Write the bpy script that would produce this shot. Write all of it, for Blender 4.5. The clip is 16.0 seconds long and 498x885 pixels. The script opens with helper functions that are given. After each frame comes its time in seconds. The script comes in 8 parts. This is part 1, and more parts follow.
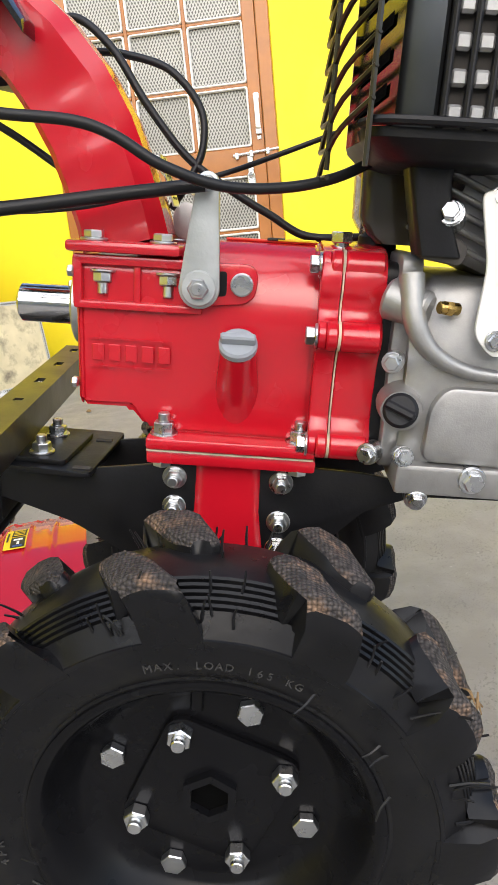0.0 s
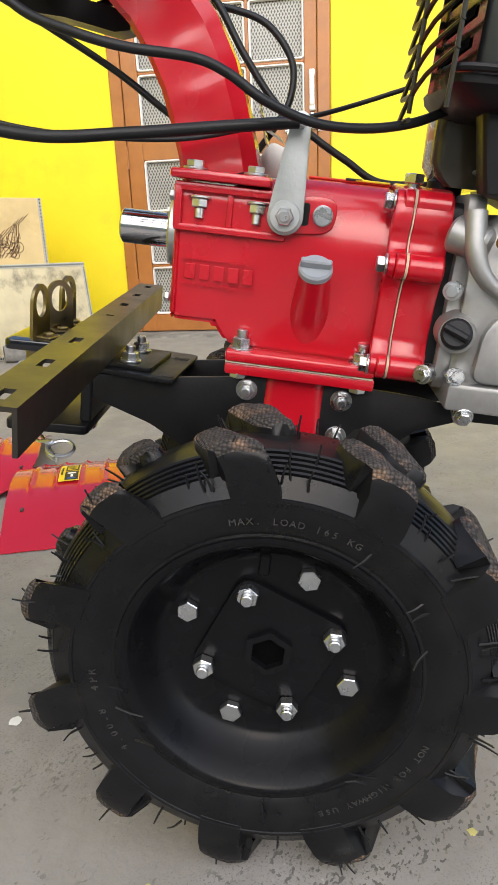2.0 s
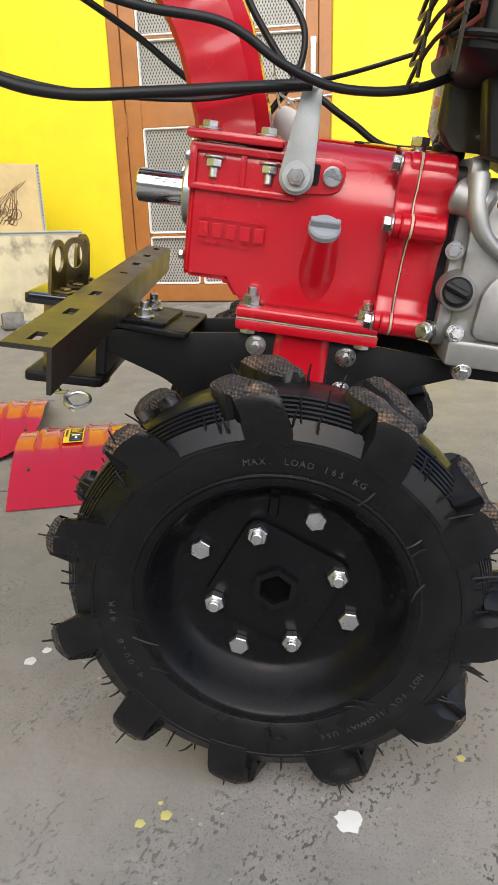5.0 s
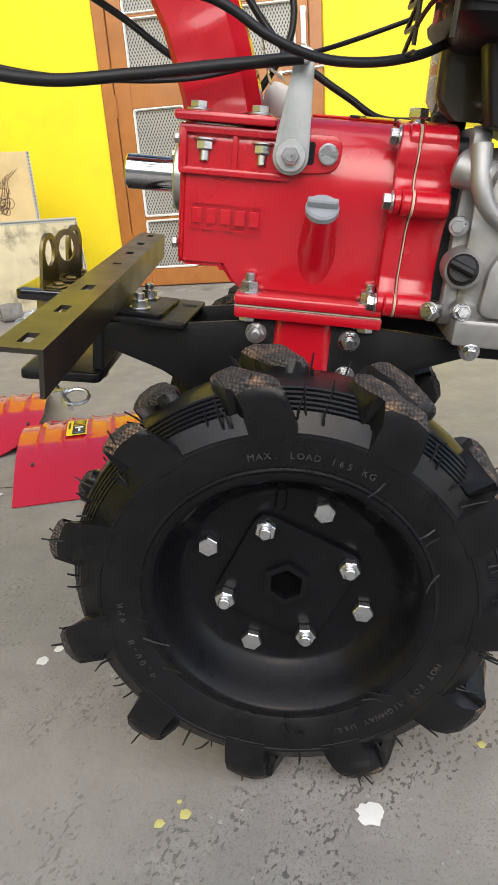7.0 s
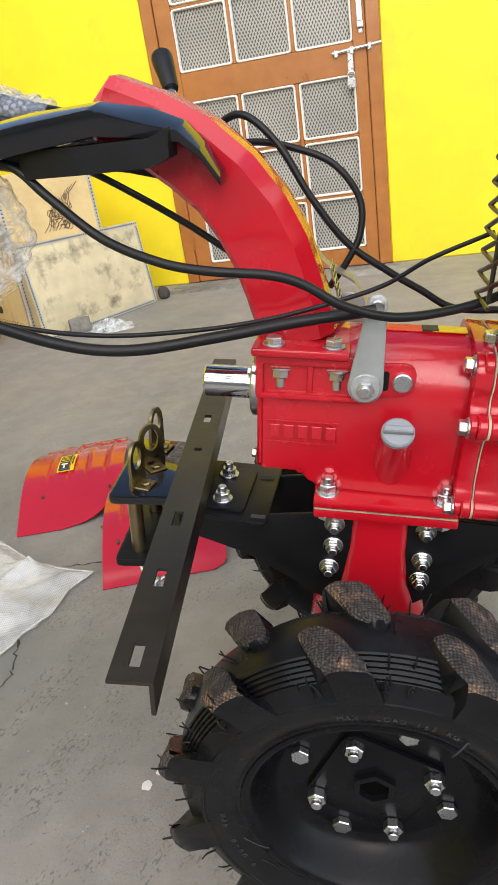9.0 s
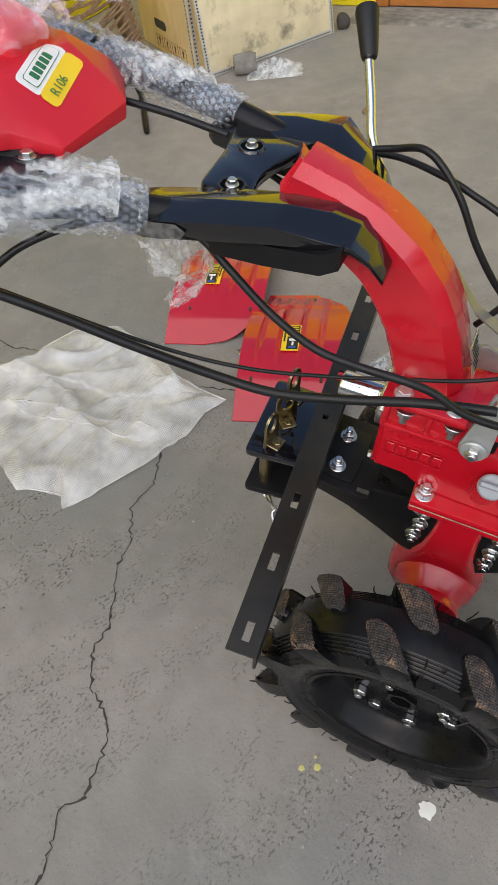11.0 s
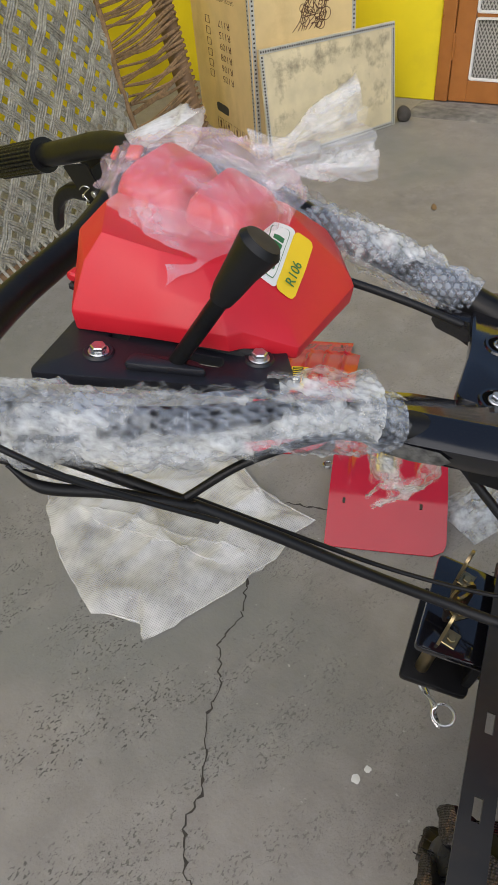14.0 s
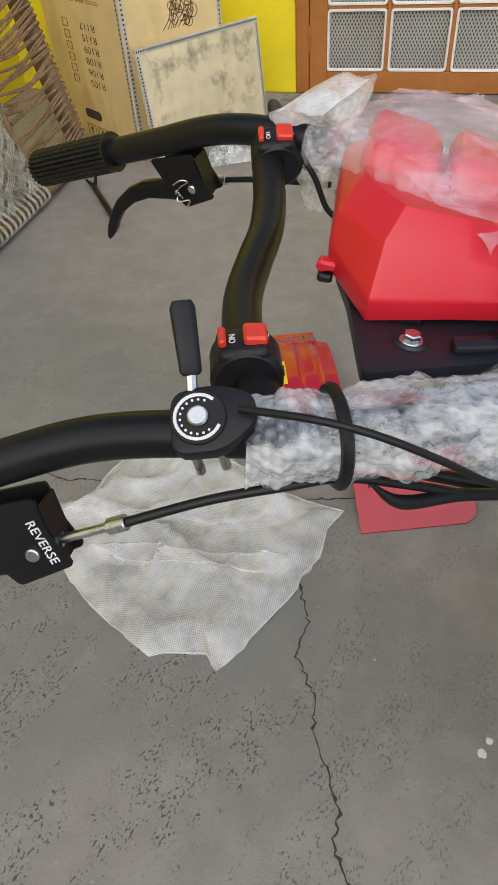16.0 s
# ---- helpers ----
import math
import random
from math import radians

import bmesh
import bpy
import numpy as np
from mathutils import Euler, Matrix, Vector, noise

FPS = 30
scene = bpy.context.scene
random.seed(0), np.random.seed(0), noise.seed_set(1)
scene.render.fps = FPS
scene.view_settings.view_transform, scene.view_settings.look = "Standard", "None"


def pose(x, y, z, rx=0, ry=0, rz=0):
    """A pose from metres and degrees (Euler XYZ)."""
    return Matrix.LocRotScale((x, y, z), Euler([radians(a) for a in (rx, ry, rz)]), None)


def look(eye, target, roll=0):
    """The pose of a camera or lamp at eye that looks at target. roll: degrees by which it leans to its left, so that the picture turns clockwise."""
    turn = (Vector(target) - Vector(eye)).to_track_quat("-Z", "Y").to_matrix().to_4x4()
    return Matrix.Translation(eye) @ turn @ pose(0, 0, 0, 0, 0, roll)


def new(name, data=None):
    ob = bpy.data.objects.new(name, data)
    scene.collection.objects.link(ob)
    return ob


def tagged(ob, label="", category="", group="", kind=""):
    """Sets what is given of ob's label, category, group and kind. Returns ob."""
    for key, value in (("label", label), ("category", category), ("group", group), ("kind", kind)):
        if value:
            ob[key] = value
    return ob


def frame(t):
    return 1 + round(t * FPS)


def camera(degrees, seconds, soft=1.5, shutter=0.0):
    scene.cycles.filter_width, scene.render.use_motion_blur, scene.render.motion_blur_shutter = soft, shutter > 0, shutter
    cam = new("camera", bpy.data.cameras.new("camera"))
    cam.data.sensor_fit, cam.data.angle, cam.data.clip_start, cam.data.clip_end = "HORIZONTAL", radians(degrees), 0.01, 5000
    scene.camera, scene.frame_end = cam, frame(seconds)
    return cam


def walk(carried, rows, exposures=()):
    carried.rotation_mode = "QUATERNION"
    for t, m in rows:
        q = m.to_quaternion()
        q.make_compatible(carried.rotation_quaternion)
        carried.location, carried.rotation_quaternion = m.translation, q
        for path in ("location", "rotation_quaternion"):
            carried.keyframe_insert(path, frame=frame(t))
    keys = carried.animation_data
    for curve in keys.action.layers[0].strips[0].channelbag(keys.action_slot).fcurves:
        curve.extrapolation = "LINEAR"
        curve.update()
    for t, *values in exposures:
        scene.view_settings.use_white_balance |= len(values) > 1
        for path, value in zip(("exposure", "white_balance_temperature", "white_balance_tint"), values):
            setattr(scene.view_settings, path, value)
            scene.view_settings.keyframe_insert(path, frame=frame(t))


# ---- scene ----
cam = camera(41.1, 16.0)

PATH = [
    (0, (0.108, -0.402, 0.598), (-0.134, 1.503, 0.039), -5.6),
    (0.5, (0.081, -0.415, 0.592), (-0.245, 1.474, 0.021), -4.8),
    (1, (0.068, -0.442, 0.571), (-0.294, 1.417, -0.073), -3.6),
    (1.5, (0.07, -0.471, 0.556), (-0.2, 1.401, -0.096), -2.4),
    (2, (0.076, -0.5, 0.557), (-0.24, 1.382, -0.042), -2.4),
    (2.5, (0.064, -0.525, 0.544), (-0.304, 1.323, -0.126), -1.2),
    (3, (0.06, -0.541, 0.543), (-0.313, 1.313, -0.106), -0.7),
    (3.5, (0.068, -0.545, 0.548), (-0.245, 1.323, -0.096), -1.5),
    (4, (0.068, -0.548, 0.548), (-0.231, 1.32, -0.103), -1.1),
    (4.2, (0.065, -0.548, 0.545), (-0.233, 1.32, -0.105), -1.1),
    (6.5, (0.069, -0.527, 0.547), (-0.231, 1.313, -0.177), -3.4),
    (7, (0.065, -0.523, 0.55), (-0.247, 1.315, -0.175), -4.2),
    (7.5, (0.064, -0.513, 0.558), (-0.282, 1.299, -0.216), -5.8),
    (8, (0.062, -0.494, 0.566), (-0.379, 1.313, -0.168), -6.9),
    (8.2, (0.053, -0.464, 0.587), (-0.423, 1.36, -0.08), -8.1),
    (10.3, (0.08, -0.435, 1.138), (-0.563, 0.874, -0.23), -10.0),
    (10.5, (0.076, -0.403, 1.141), (-0.635, 0.822, -0.271), -11.0),
    (11, (0.066, -0.364, 1.134), (-0.692, 0.751, -0.343), -9.4),
    (11.5, (0.032, -0.377, 1.152), (-0.698, 0.765, -0.318), -9.0),
    (12, (-0.018, -0.4, 1.171), (-0.744, 0.8, -0.254), -7.3),
    (12.5, (-0.077, -0.419, 1.189), (-0.745, 0.821, -0.23), -8.5),
    (13, (-0.105, -0.399, 1.208), (-0.75, 0.876, -0.192), -6.2),
    (13.5, (-0.148, -0.33, 1.214), (-0.871, 0.977, -0.115), -7.3),
    (14, (-0.2, -0.294, 1.191), (-1.006, 0.918, -0.18), -6.1),
    (14.5, (-0.272, -0.325, 1.197), (-0.971, 0.969, -0.158), -6.5),
    (15, (-0.347, -0.39, 1.206), (-0.934, 0.973, -0.135), -6.3),
    (15.5, (-0.421, -0.422, 1.2), (-1.005, 0.929, -0.154), -4.3),
    (16, (-0.537, -0.384, 1.171), (-0.964, 0.99, -0.218), -4.8),
]
walk(cam, [(t, look(eye, target, roll)) for t, eye, target, roll in PATH],
     [(0, 0.95), (1.0, 0.85), (4.2, 0.75), (8.2, 0.8), (10.3, 0.5), (12.0, 0.38), (14.0, 0.2), (16, 0.22)])

from mathutils.bvhtree import BVHTree


# ---------------------------------------------------------------- world and light
world = bpy.data.worlds.new("sky")
world.use_nodes = True
scene.world = world
_n = world.node_tree.nodes
_bg = _n["Background"]
_sky = _n.new("ShaderNodeTexSky")
_sky.sky_type = 'NISHITA'
_sky.sun_disc = False
_sky.sun_elevation = radians(36)
_sky.sun_rotation = radians(172)
_sky.air_density = 1.0
_sky.dust_density = 1.5
world.node_tree.links.new(_sky.outputs[0], _bg.inputs[0])
_bg.inputs[1].default_value = 0.15
sun = new("sun", bpy.data.lights.new("sun", 'SUN'))
sun.data.energy = 2.1
sun.data.angle = radians(115)
sun.data.color = (1.0, 0.94, 0.86)
sun.matrix_world = look((0.7, -4.7, 3.6), (0, 0, 0))


# ---------------------------------------------------------------- mesh helpers
def link_bm(name, bm, mat, parent=None, label="", smooth=None):
    me = bpy.data.meshes.new(name)
    bmesh.ops.recalc_face_normals(bm, faces=bm.faces)
    bm.to_mesh(me)
    bm.free()
    for m in (mat if isinstance(mat, (list, tuple)) else [mat]):
        me.materials.append(m)
    if smooth is not None:
        me.shade_smooth()
        me.set_sharp_from_angle(angle=radians(smooth))
    ob = new(name, me)
    if parent is not None:
        ob.parent = parent
    if label:
        ob["label"] = label
    return ob


def part(name, bm, mat, parent, label="", smooth=35):
    return link_bm(name, bm, mat, parent, label, smooth)


def thing(name, m=None, label="", category="", group="", kind=""):
    ob = new(name)
    ob.empty_display_size = 0.05
    if m is not None:
        ob.matrix_world = m
    return tagged(ob, label, category, group, kind)


def thing_mesh(name, bm, mat, label="", category="", group="", kind="", smooth=35, m=None):
    ob = link_bm(name, bm, mat, None, "", smooth)
    if m is not None:
        ob.matrix_world = m
    return tagged(ob, label, category, group, kind)


def B():
    return bmesh.new()


def box(bm, c, s, bevel=0.0, m=None, seg=1):
    r = bmesh.ops.create_cube(bm, size=1.0)
    vs = r["verts"]
    for v in vs:
        v.co = Vector((v.co.x * s[0] + c[0], v.co.y * s[1] + c[1], v.co.z * s[2] + c[2]))
    if bevel:
        es = list({e for v in vs for e in v.link_edges})
        g = bmesh.ops.bevel(bm, geom=es, offset=bevel, segments=seg, affect='EDGES', profile=0.5)
        vs = list({v for f in g["faces"] for v in f.verts} | {v for v in vs if v.is_valid})
    if m is not None:
        bmesh.ops.transform(bm, matrix=m, verts=vs)
    return vs


def axes(d):
    d = Vector(d).normalized()
    a = Vector((0, 0, 1)) if abs(d.z) < 0.9 else Vector((1, 0, 0))
    u = d.cross(a).normalized()
    return d, u, d.cross(u).normalized()


def cyl(bm, p0, p1, r0, r1=None, seg=20, bevel=0.0, cap=True, turn=0.0):
    """A round bar from p0 to p1, with soft rims."""
    r1 = r0 if r1 is None else r1
    p0, p1 = Vector(p0), Vector(p1)
    d, u, w = axes(p1 - p0)
    ln = (p1 - p0).length
    st = [(0, r0), (ln, r1)]
    if bevel:
        st = [(0, r0 - bevel), (bevel, r0), (ln - bevel, r1), (ln, r1 - bevel)]
    rings = []
    for h, r in st:
        rings.append([bm.verts.new(p0 + d * h + (u * math.cos(turn + 2 * math.pi * i / seg) + w * math.sin(turn + 2 * math.pi * i / seg)) * r) for i in range(seg)])
    for a, b in zip(rings, rings[1:]):
        for i in range(seg):
            bm.faces.new((a[i], a[(i + 1) % seg], b[(i + 1) % seg], b[i]))
    if cap:
        bm.faces.new(rings[0][::-1])
        bm.faces.new(rings[-1])
    return [v for r in rings for v in r]


def spline(pts, n=8):
    """Points on a smooth curve through pts."""
    P = [Vector(p) for p in pts]
    if len(P) < 3:
        return P
    out = []
    for i in range(len(P) - 1):
        a = P[i - 1] if i else P[0] * 2 - P[1]
        b, c = P[i], P[i + 1]
        d = P[i + 2] if i + 2 < len(P) else P[-1] * 2 - P[-2]
        for k in range(n):
            t = k / n
            out.append(0.5 * ((2 * b) + (c - a) * t + (2 * a - 5 * b + 4 * c - d) * t * t + (3 * b - a - 3 * c + d) * t ** 3))
    out.append(P[-1])
    return out


def tube(bm, pts, r, seg=12, n=8, closed=False, cap=True, smooth=True):
    """A round tube along pts; r may be a list, one for each of pts."""
    if smooth and not closed:
        P = spline(pts, n)
    else:
        P = [Vector(p) for p in pts]
    if isinstance(r, (list, tuple)):
        k = (len(P) - 1) / (len(r) - 1)
        rr = []
        for i in range(len(P)):
            f = i / k
            a = min(int(f), len(r) - 2)
            rr.append(r[a] + (r[a + 1] - r[a]) * (f - a))
    else:
        rr = [r] * len(P)
    rings = []
    u = None
    N = len(P)
    for i, p in enumerate(P):
        if closed:
            d = (P[(i + 1) % N] - P[i - 1]).normalized()
        else:
            d = (P[min(i + 1, N - 1)] - P[max(i - 1, 0)]).normalized()
        if u is None:
            _, u, w = axes(d)
        else:
            u = (u - d * u.dot(d)).normalized()
            w = d.cross(u)
        rings.append([bm.verts.new(p + (u * math.cos(2 * math.pi * k / seg) + w * math.sin(2 * math.pi * k / seg)) * rr[i]) for k in range(seg)])
    pairs = list(zip(rings, rings[1:]))
    if closed:
        pairs.append((rings[-1], rings[0]))
    for a, b in pairs:
        for k in range(seg):
            bm.faces.new((a[k], a[(k + 1) % seg], b[(k + 1) % seg], b[k]))
    if cap and not closed:
        bm.faces.new(rings[0][::-1])
        bm.faces.new(rings[-1])
    return [v for r_ in rings for v in r_]


def prism(bm, poly, y0, y1, bevel=0.0, seg=2, axis='y'):
    """A flat shape, drawn in two axes, thickened along the third."""
    def pt(a, b, h):
        return {'y': (a, h, b), 'z': (a, b, h), 'x': (h, a, b)}[axis]
    lo = [bm.verts.new(pt(a, b, y0)) for a, b in poly]
    hi = [bm.verts.new(pt(a, b, y1)) for a, b in poly]
    fs = [bm.faces.new(lo), bm.faces.new(hi[::-1])]
    for i in range(len(poly)):
        j = (i + 1) % len(poly)
        fs.append(bm.faces.new((lo[j], lo[i], hi[i], hi[j])))
    vs = lo + hi
    bmesh.ops.recalc_face_normals(bm, faces=fs)
    if bevel:
        es = list({e for f in fs[:2] for e in f.edges})
        bmesh.ops.bevel(bm, geom=es, offset=bevel, segments=seg, affect='EDGES', profile=0.5)
    return vs


def rounded(poly, r, n=4):
    """The polygon with rounded corners."""
    out = []
    k = len(poly)
    for i in range(k):
        p, a, b = Vector(poly[i]), Vector(poly[i - 1]), Vector(poly[(i + 1) % k])
        rr = r[i] if isinstance(r, (list, tuple)) else r
        if rr <= 0:
            out.append((p.x, p.y))
            continue
        u, w = (a - p), (b - p)
        q = min(rr, u.length * 0.45, w.length * 0.45)
        s, e = p + u.normalized() * q, p + w.normalized() * q
        for j in range(n + 1):
            t = j / n
            v = s * (1 - t) ** 2 + p * 2 * t * (1 - t) + e * t * t
            out.append((v.x, v.y))
    return out


def lathe(bm, prof, c, seg=64, axis=(0, 1, 0)):
    """prof: (radius, along) pairs, turned round the axis through c."""
    d, u, w = axes(axis)
    c = Vector(c)
    rings = []
    for r, h in prof:
        rings.append([bm.verts.new(c + d * h + (u * math.cos(2 * math.pi * i / seg) + w * math.sin(2 * math.pi * i / seg)) * max(r, 1e-5)) for i in range(seg)])
    for a, b in zip(rings, rings[1:]):
        for i in range(seg):
            bm.faces.new((a[i], a[(i + 1) % seg], b[(i + 1) % seg], b[i]))
    return rings


def hexbolt(bm, p, d, r=0.0075, h=0.006, washer=True, stud=0.0, turn=0.0):
    """A hexagon bolt head on its washer; stud: the thread that stands out of a nut."""
    p = Vector(p)
    d = Vector(d).normalized()
    o = 0.0
    if washer:
        cyl(bm, p, p + d * 0.0022, r * 1.32, seg=20, bevel=0.0005)
        o = 0.0022
    cyl(bm, p + d * o, p + d * (o + h), r, seg=6, bevel=0.0009, turn=turn)
    if stud:
        cyl(bm, p + d * (o + h), p + d * (o + h + stud), r * 0.56, seg=14, bevel=0.0008)


def ring_pts(c, axis, r, n=24, a0=0.0, a1=360.0):
    d, u, w = axes(axis)
    c = Vector(c)
    return [c + (u * math.cos(radians(a0 + (a1 - a0) * i / n)) + w * math.sin(radians(a0 + (a1 - a0) * i / n))) * r for i in range(n + 1)]


# ---------------------------------------------------------------- materials
def mat(name, color, rough=0.5, metal=0.0, var=0.12, scale=30.0, bump=0.0, bump_scale=120.0, coat=0.0, stain=None, stain_amt=0.0, stain_scale=6.0, spec=0.5, detail=4.0):
    """A painted or plain surface: grain, broader mottling, dirt and fine relief."""
    m = bpy.data.materials.new(name)
    m.use_nodes = True
    nt = m.node_tree
    n, l = nt.nodes, nt.links
    b = n["Principled BSDF"]
    tc = n.new("ShaderNodeTexCoord")
    na = n.new("ShaderNodeTexNoise")
    na.inputs["Scale"].default_value = scale
    na.inputs["Detail"].default_value = detail
    nb = n.new("ShaderNodeTexNoise")
    nb.inputs["Scale"].default_value = scale * 0.13
    nb.inputs["Detail"].default_value = 3
    l.new(tc.outputs["Object"], na.inputs["Vector"])
    l.new(tc.outputs["Object"], nb.inputs["Vector"])
    ad = n.new("ShaderNodeMath")
    ad.operation = 'ADD'
    l.new(na.outputs[0], ad.inputs[0])
    l.new(nb.outputs[0], ad.inputs[1])
    mr = n.new("ShaderNodeMapRange")
    mr.inputs["From Min"].default_value, mr.inputs["From Max"].default_value = 0.7, 1.3
    mr.inputs["To Min"].default_value, mr.inputs["To Max"].default_value = 1 - var, 1 + var
    l.new(ad.outputs[0], mr.inputs["Value"])
    mx = n.new("ShaderNodeVectorMath")
    mx.operation = 'SCALE'
    mx.inputs[0].default_value = color[:3]
    l.new(mr.outputs[0], mx.inputs["Scale"])
    col = mx.outputs[0]
    if stain is not None:
        ns = n.new("ShaderNodeTexNoise")
        ns.inputs["Scale"].default_value = stain_scale
        ns.inputs["Detail"].default_value = 8
        ns.inputs["Roughness"].default_value = 0.65
        l.new(tc.outputs["Object"], ns.inputs["Vector"])
        rs = n.new("ShaderNodeMapRange")
        rs.inputs["From Min"].default_value, rs.inputs["From Max"].default_value = 0.52, 0.68
        rs.inputs["To Max"].default_value = stain_amt
        l.new(ns.outputs[0], rs.inputs["Value"])
        mi = n.new("ShaderNodeMix")
        mi.data_type = 'RGBA'
        l.new(rs.outputs[0], mi.inputs[0])
        l.new(col, mi.inputs[6])
        mi.inputs[7].default_value = (*stain[:3], 1)
        col = mi.outputs[2]
    l.new(col, b.inputs["Base Color"])
    rr = n.new("ShaderNodeMapRange")
    rr.inputs["From Min"].default_value, rr.inputs["From Max"].default_value = 0.7, 1.3
    rr.inputs["To Min"].default_value, rr.inputs["To Max"].default_value = max(rough - 0.07, 0.02), min(rough + 0.09, 1)
    l.new(ad.outputs[0], rr.inputs["Value"])
    l.new(rr.outputs[0], b.inputs["Roughness"])
    b.inputs["Metallic"].default_value = metal
    b.inputs["Coat Weight"].default_value = coat
    b.inputs["Coat Roughness"].default_value = 0.06
    b.inputs["Specular IOR Level"].default_value = spec
    if bump:
        nc = n.new("ShaderNodeTexNoise")
        nc.inputs["Scale"].default_value = bump_scale
        nc.inputs["Detail"].default_value = 5
        l.new(tc.outputs["Object"], nc.inputs["Vector"])
        bp = n.new("ShaderNodeBump")
        bp.inputs["Strength"].default_value = min(bump, 1.0)
        bp.inputs["Distance"].default_value = 0.002
        l.new(nc.outputs[0], bp.inputs["Height"])
        l.new(bp.outputs[0], b.inputs["Normal"])
    return m


M_RED = mat("red enamel", (0.50, 0.007, 0.018), 0.24, var=0.05, scale=18, bump=0.10, bump_scale=45, coat=0.5)
M_RED_PLASTIC = mat("red plastic", (0.60, 0.014, 0.028), 0.38, var=0.05, scale=25, bump=0.06, bump_scale=220)
M_GASKET = mat("gasket compound", (0.50, 0.40, 0.29), 0.7, var=0.4, scale=45)
M_TYRE = mat("tyre rubber", (0.007, 0.007, 0.008), 0.30, var=0.3, scale=40, bump=0.12, bump_scale=90, stain=(0.022, 0.021, 0.018), stain_amt=0.35, stain_scale=26, spec=0.26)
M_WORN = mat("worn rubber lettering", (0.035, 0.034, 0.033), 0.6, var=0.4, scale=300)
M_TREAD = mat("muddy tread rubber", (0.050, 0.043, 0.040), 0.9, var=0.5, scale=300, stain=(0.27, 0.165, 0.10), stain_amt=0.9, stain_scale=34)


def net_relief(m, pitch):
    """Press a fine cloth-like grain into a material."""
    n, l = m.node_tree.nodes, m.node_tree.links
    b = n["Principled BSDF"]
    tc = n.new("ShaderNodeTexCoord")
    vo = n.new("ShaderNodeTexVoronoi")
    vo.inputs["Scale"].default_value = 1 / pitch
    vo.inputs["Randomness"].default_value = 0.3
    l.new(tc.outputs["Object"], vo.inputs["Vector"])
    bp = n.new("ShaderNodeBump")
    bp.inputs["Strength"].default_value = 1.0
    bp.inputs["Distance"].default_value = 0.003
    bp.invert = True
    l.new(vo.outputs[0], bp.inputs["Height"])
    l.new(bp.outputs[0], b.inputs["Normal"])
    # colour paler at each grain's middle, darker between the grains
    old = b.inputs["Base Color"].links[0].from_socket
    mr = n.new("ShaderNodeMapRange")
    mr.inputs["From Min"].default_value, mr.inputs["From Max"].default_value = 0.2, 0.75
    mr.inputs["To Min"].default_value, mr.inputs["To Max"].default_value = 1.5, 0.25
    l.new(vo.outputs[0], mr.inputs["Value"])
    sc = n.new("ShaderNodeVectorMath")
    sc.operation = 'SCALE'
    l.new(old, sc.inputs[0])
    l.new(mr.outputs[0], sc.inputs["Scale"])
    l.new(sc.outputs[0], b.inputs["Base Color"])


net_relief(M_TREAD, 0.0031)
M_RIM = mat("black rim paint", (0.006, 0.006, 0.007), 0.25, var=0.2, scale=30, bump=0.10, bump_scale=60, spec=0.16)
M_BLACK = mat("black powder coat", (0.008, 0.008, 0.009), 0.36, var=0.2, scale=40, bump=0.1, bump_scale=260, spec=0.24)
M_GLOSS = mat("glossy black paint", (0.006, 0.006, 0.008), 0.08, var=0.1, scale=20, coat=0.6)
M_SCUFF = mat("scuffed grey paint", (0.10, 0.10, 0.098), 0.6, var=0.8, scale=160, bump=0.5, bump_scale=300, stain=(0.02, 0.02, 0.02), stain_amt=0.9, stain_scale=90)
M_BPLASTIC = mat("black plastic", (0.010, 0.010, 0.012), 0.48, var=0.15, scale=60, bump=0.12, bump_scale=500, spec=0.32)
M_NAVY = mat("blue-black plastic", (0.010, 0.011, 0.016), 0.42, var=0.12, scale=50, bump=0.08, bump_scale=400)
# near-black: shade inside the bore, slots and wells is put into the colour
M_HOLE = mat("near-black hollow", (0.002, 0.002, 0.002), 0.9, var=0.1, spec=0.05)
M_RUBBER = mat("cable rubber", (0.009, 0.009, 0.010), 0.42, var=0.15, scale=50, spec=0.32)
M_ZINC = mat("zinc plated steel", (0.62, 0.63, 0.64), 0.28, metal=1.0, var=0.12, scale=80, bump=0.1, bump_scale=300)
M_ZINC_Y = mat("yellow passivated steel", (0.31, 0.25, 0.14), 0.32, metal=1.0, var=0.2, scale=60, stain=(0.26, 0.17, 0.14), stain_amt=0.5, stain_scale=30)
M_CHROME = mat("bright turned steel", (0.72, 0.72, 0.73), 0.15, metal=1.0, var=0.05, scale=50)
M_LEVER = mat("grey cast lever", (0.42, 0.44, 0.44), 0.42, metal=0.5, var=0.1, scale=70, bump=0.15, bump_scale=250)
M_ALU = mat("sand-cast aluminium", (0.36, 0.355, 0.345), 0.44, metal=0.7, var=0.1, scale=120, bump=0.10, bump_scale=700, stain=(0.2, 0.19, 0.18), stain_amt=0.25, stain_scale=14)
# black tank; the yellow wall's reflection is tinted into its base colour
M_TANK = mat("glossy black tank, wall-tinted", (0.05, 0.042, 0.03), 0.18, var=0.1, scale=20, coat=0.5)
M_DRUM = mat("dark drum steel", (0.075, 0.08, 0.085), 0.34, metal=0.85, var=0.15, scale=30)
M_BRIGHT = mat("dark polished steel", (0.30, 0.27, 0.2), 0.16, metal=1.0, var=0.15, scale=30)
M_GREY_PLUG = mat("grey plastic plug", (0.26, 0.28, 0.31), 0.45, var=0.06, scale=80)
M_BRASS = mat("brass", (0.62, 0.42, 0.14), 0.25, metal=1.0)
